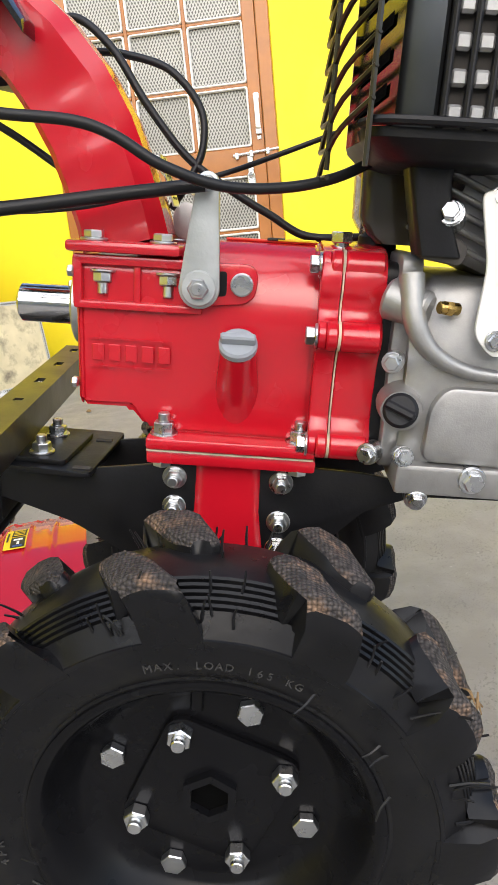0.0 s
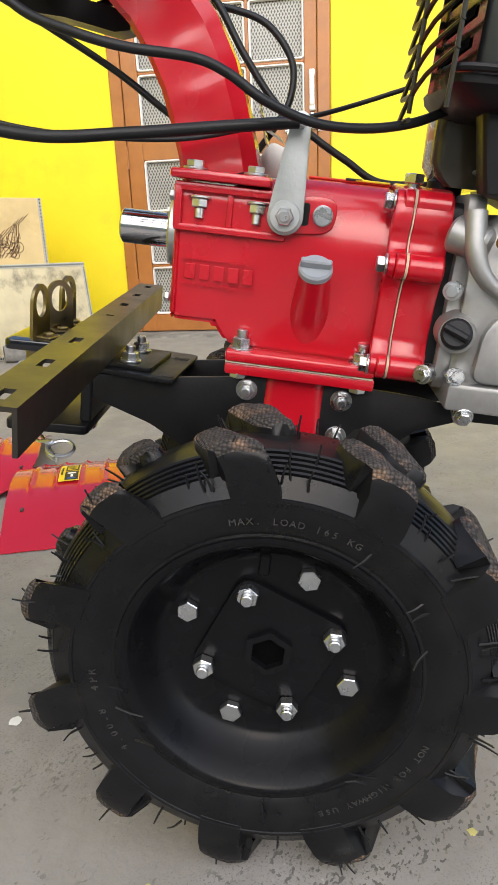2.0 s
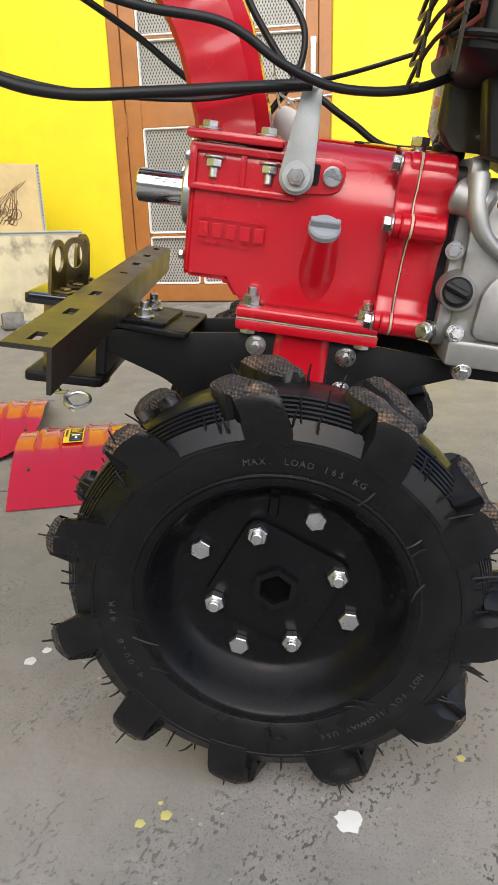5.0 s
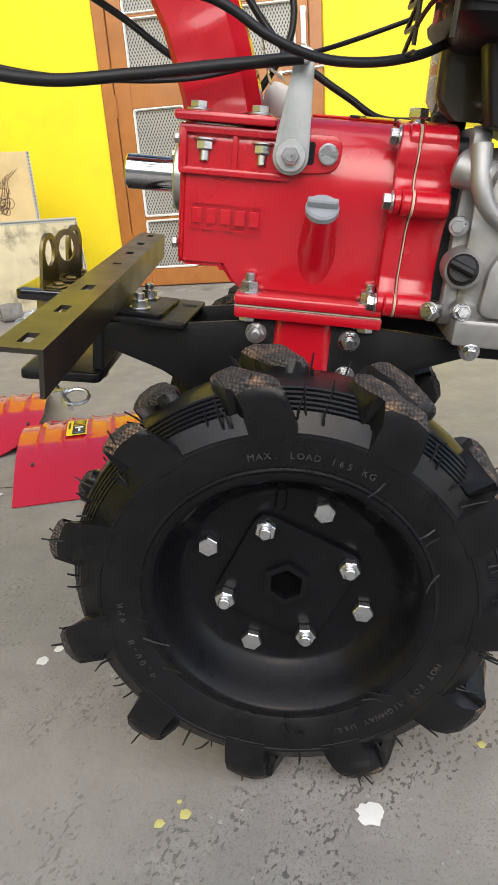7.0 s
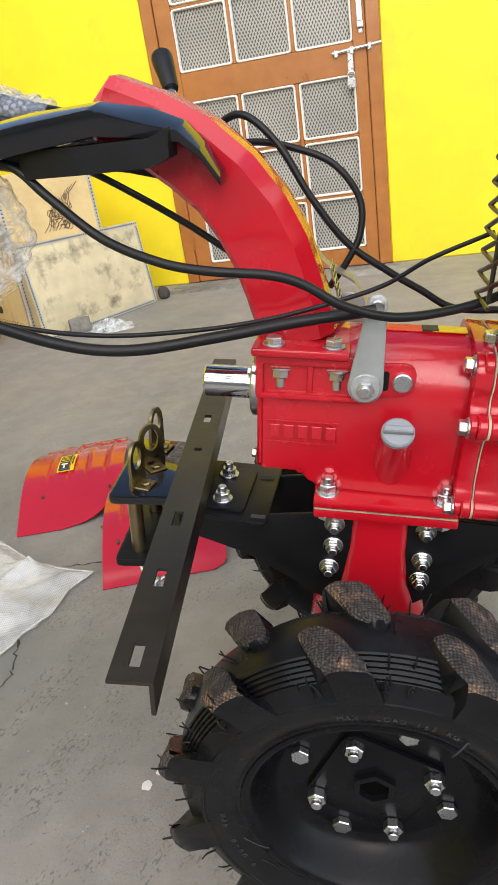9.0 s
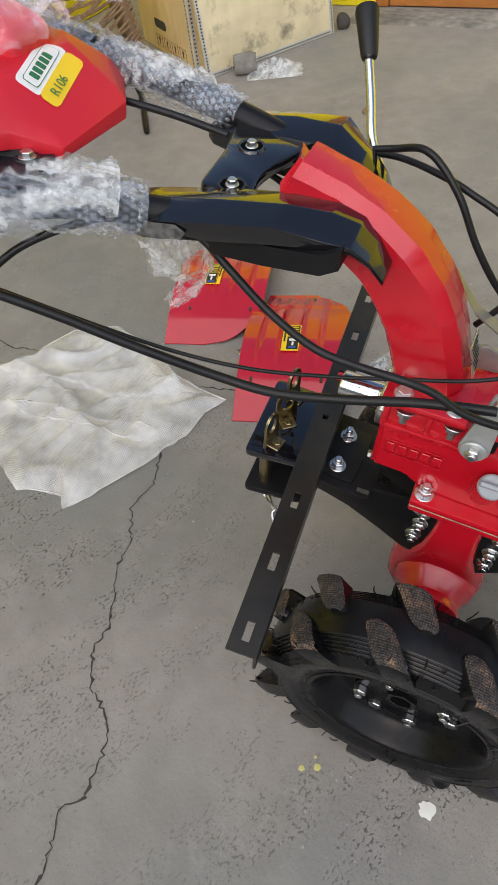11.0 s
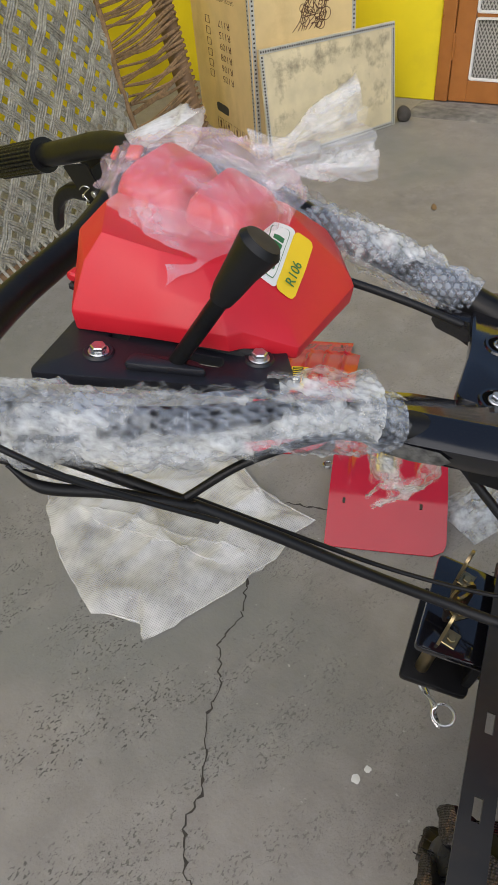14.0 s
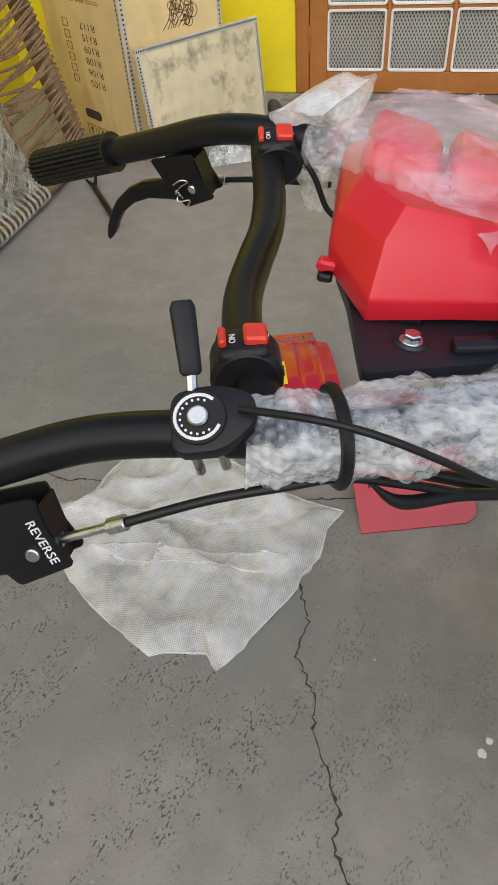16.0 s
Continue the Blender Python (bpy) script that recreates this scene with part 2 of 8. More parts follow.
M_OLIVE = mat("dull black enamel bar", (0.016, 0.014, 0.011), 0.36, var=0.3, scale=20, bump=0.12, bump_scale=60, coat=0.1, stain=(0.05, 0.035, 0.02), stain_amt=0.4, stain_scale=18)
M_WHITE = mat("white print", (0.80, 0.80, 0.79), 0.5, var=0.03)
M_YELLOW_P = mat("yellow print", (0.85, 0.58, 0.02), 0.45, var=0.04)
M_BLACK_P = mat("black print", (0.015, 0.015, 0.015), 0.5, var=0.05)
M_GREEN_P = mat("green print", (0.02, 0.16, 0.06), 0.5, var=0.05)
M_ORANGE = mat("orange-red switch plastic", (0.72, 0.045, 0.025), 0.4, var=0.05)
M_TWIG = mat("dry straw", (0.20, 0.125, 0.055), 0.85, var=0.4, scale=90)


def floor_material():
    m = bpy.data.materials.new("worn concrete")
    m.use_nodes = True
    n, l = m.node_tree.nodes, m.node_tree.links
    b = n["Principled BSDF"]
    tc = n.new("ShaderNodeTexCoord")

    def noise_(scale, det=5, rough=0.55, dist=0.0):
        x = n.new("ShaderNodeTexNoise")
        x.inputs["Scale"].default_value = scale
        x.inputs["Detail"].default_value = det
        x.inputs["Roughness"].default_value = rough
        x.inputs["Distortion"].default_value = dist
        l.new(tc.outputs["Object"], x.inputs["Vector"])
        return x.outputs[0]

    def ramp(src, a, b_, lo=0.0, hi=1.0):
        x = n.new("ShaderNodeMapRange")
        x.inputs["From Min"].default_value, x.inputs["From Max"].default_value = a, b_
        x.inputs["To Min"].default_value, x.inputs["To Max"].default_value = lo, hi
        l.new(src, x.inputs["Value"])
        return x.outputs[0]

    def mix(f, a, c):
        x = n.new("ShaderNodeMix")
        x.data_type = 'RGBA'
        l.new(f, x.inputs[0])
        if isinstance(a, tuple):
            x.inputs[6].default_value = a
        else:
            l.new(a, x.inputs[6])
        if isinstance(c, tuple):
            x.inputs[7].default_value = c
        else:
            l.new(c, x.inputs[7])
        return x.outputs[2]

    def mul(a, c):
        x = n.new("ShaderNodeMath")
        x.operation = 'MULTIPLY'
        l.new(a, x.inputs[0])
        l.new(c, x.inputs[1])
        return x.outputs[0]

    base = mix(ramp(noise_(1.6, 4), 0.35, 0.68), (0.268, 0.248, 0.230, 1), (0.208, 0.195, 0.184, 1))
    base = mix(ramp(noise_(14, 6), 0.42, 0.72, 0, 0.55), base, (0.33, 0.308, 0.287, 1))
    # a greener, smoother skin in places
    base = mix(ramp(noise_(0.9, 3, 0.5, 0.4), 0.50, 0.62, 0, 0.7), base, (0.188, 0.194, 0.182, 1))
    # worn speckle: small dark pits, gathered in drifts
    mp = n.new("ShaderNodeMapping")
    mp.vector_type = 'TEXTURE'
    mp.inputs["Rotation"].default_value = (0, 0, 1.25)
    mp.inputs["Scale"].default_value = (1.45, 1.0, 1.0)
    l.new(tc.outputs["Object"], mp.inputs["Vector"])
    pit = n.new("ShaderNodeTexNoise")
    pit.inputs["Scale"].default_value = 190
    pit.inputs["Detail"].default_value = 1.6
    pit.inputs["Roughness"].default_value = 0.6
    l.new(mp.outputs[0], pit.inputs["Vector"])
    st = n.new("ShaderNodeMapping")
    st.vector_type = 'TEXTURE'
    st.inputs["Rotation"].default_value = (0, 0, 1.15)
    st.inputs["Scale"].default_value = (2.4, 1.0, 1.0)
    l.new(tc.outputs["Object"], st.inputs["Vector"])
    sn = n.new("ShaderNodeTexNoise")
    sn.inputs["Scale"].default_value = 7.5
    sn.inputs["Detail"].default_value = 7
    sn.inputs["Roughness"].default_value = 0.66
    l.new(st.outputs[0], sn.inputs["Vector"])
    drift = ramp(sn.outputs[0], 0.47, 0.52)

    def patch(cx, cy, r0, r1):
        d = n.new("ShaderNodeVectorMath")
        d.operation = 'DISTANCE'
        l.new(tc.outputs["Object"], d.inputs[0])
        d.inputs[1].default_value = (cx, cy, 0)
        return ramp(d.outputs["Value"], r0, r1, 1.0, 0.0)

    def most(a, c):
        x = n.new("ShaderNodeMath")
        x.operation = 'MAXIMUM'
        l.new(a, x.inputs[0])
        l.new(c, x.inputs[1])
        return x.outputs[0]
    worn = most(most(patch(-1.0, 0.0, 0.25, 0.7), patch(0.16, -0.2, 0.12, 0.4)), ramp(patch(-0.35, -0.02, 0.02, 0.3), 0, 1, 0, 0.3))
    worn = ramp(worn, 0, 1, 0.34, 1.0)
    drift = mul(drift, worn)
    base = mix(ramp(drift, 0, 1, 0, 0.12), base, (0.33, 0.315, 0.295, 1))
    chip = mul(ramp(pit.outputs[0], 0.560, 0.590), ramp(noise_(26, 4, 0.7), 0.45, 0.51))
    pits = mul(chip, drift)
    base = mix(ramp(pits, 0, 1, 0, 0.85), base, (0.045, 0.043, 0.039, 1))
    # pale scuffs left by dragged loads
    scuff = mul(ramp(sn.outputs[0], 0.50, 0.66), ramp(noise_(48, 6, 0.7), 0.5, 0.68))
    base = mix(ramp(scuff, 0, 1, 0, 0.45), base, (0.40, 0.38, 0.35, 1))
    fine = mul(ramp(noise_(420, 3, 0.6), 0.57, 0.64, 0, 0.6), ramp(noise_(3.7, 4, 0.6), 0.42, 0.6))
    base = mix(fine, base, (0.085, 0.08, 0.072, 1))
    big = mul(ramp(noise_(95, 6, 0.75), 0.60, 0.64), mul(ramp(noise_(5.5, 4, 0.6), 0.48, 0.6), worn))
    base = mix(big, base, (0.075, 0.070, 0.064, 1))
    pale = mul(ramp(noise_(75, 3), 0.68, 0.72), ramp(noise_(3.1, 3), 0.45, 0.6))
    base = mix(ramp(pale, 0, 1, 0, 0.6), base, (0.5, 0.49, 0.45, 1))
    l.new(base, b.inputs["Base Color"])
    l.new(ramp(noise_(5, 4), 0.3, 0.7, 0.5, 0.8), b.inputs["Roughness"])
    bp = n.new("ShaderNodeBump")
    bp.inputs["Strength"].default_value = 0.35
    bp.inputs["Distance"].default_value = 0.003
    hh = n.new("ShaderNodeMath")
    hh.operation = 'SUBTRACT'
    l.new(noise_(120, 6), hh.inputs[0])
    l.new(pits, hh.inputs[1])
    l.new(hh.outputs[0], bp.inputs["Height"])
    l.new(bp.outputs[0], b.inputs["Normal"])
    return m


def lattice_material():
    """Grey patterned glass with a fine diamond net pressed in it."""
    m = bpy.data.materials.new("diamond patterned glass")
    m.use_nodes = True
    n, l = m.node_tree.nodes, m.node_tree.links
    b = n["Principled BSDF"]
    tc = n.new("ShaderNodeTexCoord")
    outs = []
    for sx in (1, -1):
        mp = n.new("ShaderNodeMapping")
        mp.inputs["Rotation"].default_value = (0, sx * radians(28), 0)
        l.new(tc.outputs["Object"], mp.inputs["Vector"])
        w = n.new("ShaderNodeTexWave")
        w.wave_type, w.bands_direction = 'BANDS', 'X'
        w.inputs["Scale"].default_value = 21
        w.inputs["Distortion"].default_value = 0.0
        l.new(mp.outputs[0], w.inputs["Vector"])
        outs.append(w.outputs[1])
    mx = n.new("ShaderNodeMath")
    mx.operation = 'MAXIMUM'
    l.new(outs[0], mx.inputs[0])
    l.new(outs[1], mx.inputs[1])
    rp = n.new("ShaderNodeMapRange")
    rp.inputs["From Min"].default_value, rp.inputs["From Max"].default_value = 0.45, 0.9
    l.new(mx.outputs[0], rp.inputs["Value"])
    no = n.new("ShaderNodeTexNoise")
    no.inputs["Scale"].default_value = 3.0
    l.new(tc.outputs["Object"], no.inputs["Vector"])
    mi = n.new("ShaderNodeMix")
    mi.data_type = 'RGBA'
    l.new(rp.outputs[0], mi.inputs[0])
    mi.inputs[6].default_value = (0.10, 0.095, 0.085, 1)
    mi.inputs[7].default_value = (0.50, 0.49, 0.45, 1)
    m2 = n.new("ShaderNodeMix")
    m2.data_type = 'RGBA'
    m2.blend_type = 'MULTIPLY'
    m2.inputs[0].default_value = 0.5
    l.new(mi.outputs[2], m2.inputs[6])
    l.new(no.outputs[0], m2.inputs[7])
    l.new(m2.outputs[2], b.inputs["Base Color"])
    b.inputs["Roughness"].default_value = 0.3
    bp = n.new("ShaderNodeBump")
    bp.inputs["Strength"].default_value = 0.5
    bp.inputs["Distance"].default_value = 0.002
    l.new(mx.outputs[0], bp.inputs["Height"])
    l.new(bp.outputs[0], b.inputs["Normal"])
    return m


M_FLOOR = floor_material()
M_WALL = mat("lemon yellow wall paint", (0.80, 0.66, 0.012), 0.62, var=0.06, scale=5, bump=0.3, bump_scale=60, stain=(0.62, 0.50, 0.03), stain_amt=0.5, stain_scale=2.2)
M_DOOR = mat("brown door enamel", (0.36, 0.135, 0.03), 0.34, var=0.12, scale=14, bump=0.12, bump_scale=30, coat=0.2, stain=(0.26, 0.09, 0.02), stain_amt=0.4, stain_scale=5)
M_PUTTY = mat("white bead paint", (0.76, 0.74, 0.70), 0.5, var=0.08, scale=30, bump=0.2, bump_scale=120)
M_PANE = lattice_material()
M_STEP = mat("rough cement", (0.21, 0.20, 0.18), 0.85, var=0.5, scale=22, bump=0.8, bump_scale=50, stain=(0.12, 0.11, 0.1), stain_amt=0.5, stain_scale=9)
M_CRACK = mat("crack dirt", (0.05, 0.045, 0.04), 0.95, var=0.3, scale=60)
M_PLASTER = mat("pale plaster", (0.52, 0.50, 0.45), 0.8, var=0.08, scale=4)

# ---------------------------------------------------------------- floor, walls, door
WALL_Y = 3.495
bm = B()
N = 60
rows_ = []
for j in range(N + 1):
    rows_.append([bm.verts.new((-9 + 18 * i / N, -8 + 16 * j / N, 0)) for i in range(N + 1)])
for j in range(N):
    for i in range(N):
        bm.faces.new((rows_[j][i], rows_[j][i + 1], rows_[j + 1][i + 1], rows_[j + 1][i]))
floor = thing_mesh("floor", bm, M_FLOOR, "worn grey concrete yard floor with dark pitted drifts", "floor", kind="structure")


def crack_strip(pts, w, seed):
    """A ragged dark gap that wanders through the given turning points."""
    rnd = random.Random(seed)
    P = []
    for a, c in zip(pts, pts[1:]):
        a, c = Vector((*a, 0)), Vector((*c, 0))
        k = max(2, int((c - a).length / 0.008))
        for i in range(k):
            P.append(a.lerp(c, i / k) + Vector((rnd.uniform(-.0045, .0045), rnd.uniform(-.0045, .0045), 0)))
    P.append(Vector((*pts[-1], 0)))
    bm_ = B()
    prev = None
    for i, p in enumerate(P):
        d = (P[min(i + 1, len(P) - 1)] - P[max(i - 1, 0)]).normalized()
        s = Vector((-d.y, d.x, 0)) * w * rnd.choice((0.45, 0.6, 0.8, 1.0, 1.0, 1.9))
        cur = (bm_.verts.new(p - s + Vector((0, 0, .0012))), bm_.verts.new(p + s + Vector((0, 0, .0012))))
        if prev:
            bm_.faces.new((prev[0], prev[1], cur[1], cur[0]))
        prev = cur
    return bm_


long_crack = thing_mesh("floor_crack", crack_strip([(-0.692, 0.385), (-0.657, 0.295), (-0.672, 0.230), (-0.618, 0.150), (-0.614, 0.090), (-0.587, 0.045), (-0.548, -0.027), (-0.553, -0.068), (-0.509, -0.136), (-0.465, -0.158), (-0.429, -0.198), (-0.415, -0.288), (-0.439, -0.316), (-0.425, -0.351), (-0.392, -0.465)], 0.0018, 1), M_CRACK, "long ragged dark crack across the concrete", "crack", kind="structure", smooth=None)
side_crack = thing_mesh("floor_crack", crack_strip([(-1.892, 0.705), (-1.426, 0.592), (-1.306, 0.565), (-1.192, 0.585), (-1.092, 0.585), (-0.892, 0.595), (-0.712, 0.615), (-0.572, 0.645)], 0.0015, 2), M_CRACK, "ragged dark crack running under the white sack", "crack", kind="structure", smooth=None)

DX0, DX1, DZ1 = -1.302, -0.072, 2.42
bm = B()
box(bm, ((-2.95 + DX0) / 2, WALL_Y + 0.115, 1.4), (DX0 + 2.95, 0.23, 2.8), 0.006)
thing_mesh("wall_north", bm, M_WALL, "lemon yellow painted plaster wall left of the door", "wall", kind="structure")
bm = B()
box(bm, ((DX1 + 5.2) / 2, WALL_Y + 0.115, 1.4), (5.2 - DX1, 0.23, 2.8), 0.006)
thing_mesh("wall_north", bm, M_WALL, "lemon yellow painted plaster wall beside the door", "wall", kind="structure")
bm = B()
box(bm, ((DX0 + DX1) / 2, WALL_Y + 0.117, (DZ1 + 2.8) / 2), (DX1 - DX0, 0.22, 2.8 - DZ1), 0.0)
thing_mesh("wall_north", bm, M_WALL, "lemon yellow painted plaster above the door", "wall", kind="structure")
bm = B()
box(bm, (-3.06, -0.3, 1.4), (0.22, 7.67, 2.8), 0.006)
thing_mesh("wall_west", bm, M_WALL, "lemon yellow painted plaster side wall", "wall", kind="structure")
bm = B()
box(bm, (0, -6.2, 1.1), (14, 0.2, 2.2), 0.0)
thing_mesh("wall_south", bm, M_PLASTER, "plain plaster wall across the yard", "wall", kind="structure")
bm = B()
box(bm, (0, WALL_Y + 0.9, 1.4), (3, 0.1, 2.8), 0.0)
thing_mesh("wall_inner", bm, M_PLASTER, "dim plaster wall behind the door", "wall", kind="structure")

# the rough cement sill that the door stands on
bm = B()
v0 = len(bm.verts)
sx = [DX0 - 0.06 + (DX1 - DX0 + 0.14) * i / 60 for i in range(61)]
sec = []
for i, x in enumerate(sx):
    w = noise.noise(Vector((x * 6, 0, 0)))
    w2 = noise.noise(Vector((x * 17, 3, 0)))
    sec.append([bm.verts.new(p) for p in ((x, WALL_Y - 0.27 + 0.03 * w, -0.002), (x, WALL_Y - 0.235 + 0.02 * w + 0.010 * w2, 0.012 + 0.006 * w2), (x, WALL_Y - 0.10 + 0.01 * w2, 0.008 + 0.005 * w2), (x, WALL_Y - 0.02, 0.002), (x, WALL_Y - 0.02, -0.01))])
for a, c in zip(sec, sec[1:]):
    for k in range(4):
        bm.faces.new((a[k], a[k + 1], c[k + 1], c[k]))
bm.faces.new(sec[0])
bm.faces.new(sec[-1][::-1])
thing_mesh("door_sill", bm, M_STEP, "rough chipped cement sill under the door", "sill", kind="structure")


def pane_frame(bm, x0, x1, z0, z1, y, w=0.014, d=0.012, r=0.02):
    o = rounded([(x0, z0), (x1, z0), (x1, z1), (x0, z1)], r, 4)
    i_ = rounded([(x0 + w, z0 + w), (x1 - w, z0 + w), (x1 - w, z1 - w), (x0 + w, z1 - w)], r * 0.5, 4)
    k = len(o)
    rings = [[bm.verts.new((a, y, c)) for a, c in o], [bm.verts.new((a * .75 + p * .25, y - d, c * .75 + q * .25)) for (a, c), (p, q) in zip(o, i_)],
             [bm.verts.new((a * .3 + p * .7, y - d, c * .3 + q * .7)) for (a, c), (p, q) in zip(o, i_)], [bm.verts.new((p, y + 0.004, q)) for p, q in i_]]
    for a, c in zip(rings, rings[1:]):
        for j in range(k):
            bm.faces.new((a[j], a[(j + 1) % k], c[(j + 1) % k], c[j]))


def build_door():
    door = thing("door_1", None, "brown painted wooden door with white-beaded patterned glass panes", "door", kind="structure")
    f = WALL_Y - 0.012
    bm = B()
    box(bm, (DX0 + 0.034, f + 0.05, (0.004 + DZ1) / 2), (0.068, 0.1, DZ1 - 0.004), 0.004)
    part("door_frame", bm, M_DOOR, door)
    bm = B()
    box(bm, (DX1 - 0.034, f + 0.05, (0.004 + DZ1) / 2), (0.068, 0.1, DZ1 - 0.004), 0.004)
    part("door_frame", bm, M_DOOR, door)
    bm = B()
    box(bm, ((DX0 + DX1) / 2, f + 0.05, DZ1 - 0.034), (DX1 - DX0 - 0.137, 0.1, 0.068), 0.004)
    part("door_frame", bm, M_DOOR, door)
    # the leaf: stiles, rails and bars, with the panes let in
    L0, L1 = DX0 + 0.071, DX1 - 0.071
    y0 = f + 0.012
    cx = [-1.140 + 0.3165 * i for i in range(3)]
    PW, PH = 0.297, 0.281
    lz = [0.108 + 0.2965 * i for i in range(3)]
    uz = [UZ0 + UDZ * i for i in range(4)]
    UH = UDZ - 0.015
    bm = B()
    box(bm, ((L0 + cx[0]) / 2, y0 + 0.02, (0.006 + DZ1 - 0.07) / 2), (cx[0] - L0, 0.04, DZ1 - 0.076), 0.003)
    part("stile", bm, M_DOOR, door)
    e = cx[2] + PW
    bm = B()
    box(bm, ((L1 + e) / 2, y0 + 0.02, (0.006 + DZ1 - 0.07) / 2), (L1 - e, 0.04, DZ1 - 0.076), 0.003)
    part("stile", bm, M_DOOR, door)
    for za, zb in ((0.006, lz[0]), (lz[2] + PH, uz[0]), (uz[3] + UH, DZ1 - 0.07)):
        bm = B()
        box(bm, ((cx[0] + e) / 2, y0 + 0.02, (za + zb) / 2), (e - cx[0], 0.039, zb - za), 0.003)
        part("rail", bm, M_DOOR, door)
    for grp, h in ((lz, PH), (uz, UH)):
        for i in (0, 1):
            a = cx[i] + PW
            bm = B()
            box(bm, ((a + cx[i + 1]) / 2, y0 + 0.0205, (grp[0] + grp[-1] + h) / 2), (cx[i + 1] - a, 0.033, grp[-1] + h - grp[0]), 0.003)
            part("glazing_bar", bm, M_DOOR, door)
        for za, zb in zip(grp, grp[1:]):
            for x in cx:
                bm = B()
                box(bm, (x + PW / 2, y0 + 0.021, (za + h + zb) / 2), (PW, 0.031, zb - za - h), 0.003)
                part("glazing_bar", bm, M_DOOR, door)
        for z in grp:
            for x in cx:
                bm = B()
                box(bm, (x + PW / 2, y0 + 0.024, z + h / 2), (PW, 0.005, h))
                p = part("pane", bm, M_PANE, door, "grey diamond-patterned glass")
                bm = B()
                pane_frame(bm, x - 0.001, x + PW + 0.001, z - 0.001, z + h + 0.001, y0 + 0.009)
                part("bead", bm, M_PUTTY, p, "white painted bead")
    for z in (0.26, 1.0, 1.75):
        bm = B()
        cyl(bm, (DX0 + 0.070, y0 - 0.006, z - 0.06), (DX0 + 0.070, y0 - 0.006, z + 0.06), 0.008, seg=10)
        part("hinge", bm, M_DOOR, door)
    # pull handle, bolt and hasp
    bm = B()
    x = -0.168
    box(bm, (x, y0 - 0.035, 1.28), (0.026, 0.014, 0.15), 0.005)
    for z in (1.195, 1.365):
        box(bm, (x, y0 - 0.014, z), (0.03, 0.035, 0.03), 0.004)
    part("pull_handle", bm, M_WHITE, door, "white pull handle")
    bm = B()
    box(bm, (x, y0 - 0.004, 1.165), (0.022, 0.008, 0.02), 0.002)
    cyl(bm, (x - 0.15, y0 - 0.012, 1.085), (x + 0.10, y0 - 0.012, 1.10), 0.008, seg=10)
    for k in (-0.13, -0.05, 0.04):
        box(bm, (x + k, y0 - 0.01, 1.09 + k * 0.06), (0.02, 0.024, 0.034), 0.003)
    part("sliding_bolt", bm, M_ZINC, door, "worn plated sliding bolt")
    bm = B()
    box(bm, (x - 0.06, y0 - 0.008, 1.03), (0.03, 0.016, 0.10), 0.003)
    tube(bm, ring_pts((x - 0.06, y0 - 0.022, 0.975), (0, 1, 0), 0.018, 16)[:-1], 0.004, 8, closed=True)
    box(bm, (x - 0.06, y0 - 0.022, 0.94), (0.045, 0.02, 0.05), 0.006)
    part("padlock", bm, M_ZINC, door, "hasp and small padlock")
    return door


UZ0, UDZ = 1.125, 0.312
build_door()

# ---------------------------------------------------------------- the tiller: its own frame, tipped nose-down on its two wheels
MACH = pose(0.003, 0.217, 0.206, 0, 0, 3.0) @ pose(0, 0, 0, 1.5) @ pose(0, 0, 0, 0, 8.7, 0)
MI = MACH.inverted()


def handle_set(p):
    """The handle sits a little further forward and lower than it was first laid out."""
    x, y, z = p
    return Vector((x + 0.006 + 0.022 * (-0.26 - x), y + 0.003, z - 0.004))


def wl(*p):
    """From the yard's axes to the tiller's, for the handle and all that it carries."""
    return MI @ handle_set(p)


tiller = thing("power_tiller", MACH, "red two-wheeled power tiller with black tyres, half unwrapped", "power tiller")


WC = Vector((-0.0135, 0.0, 0.004))


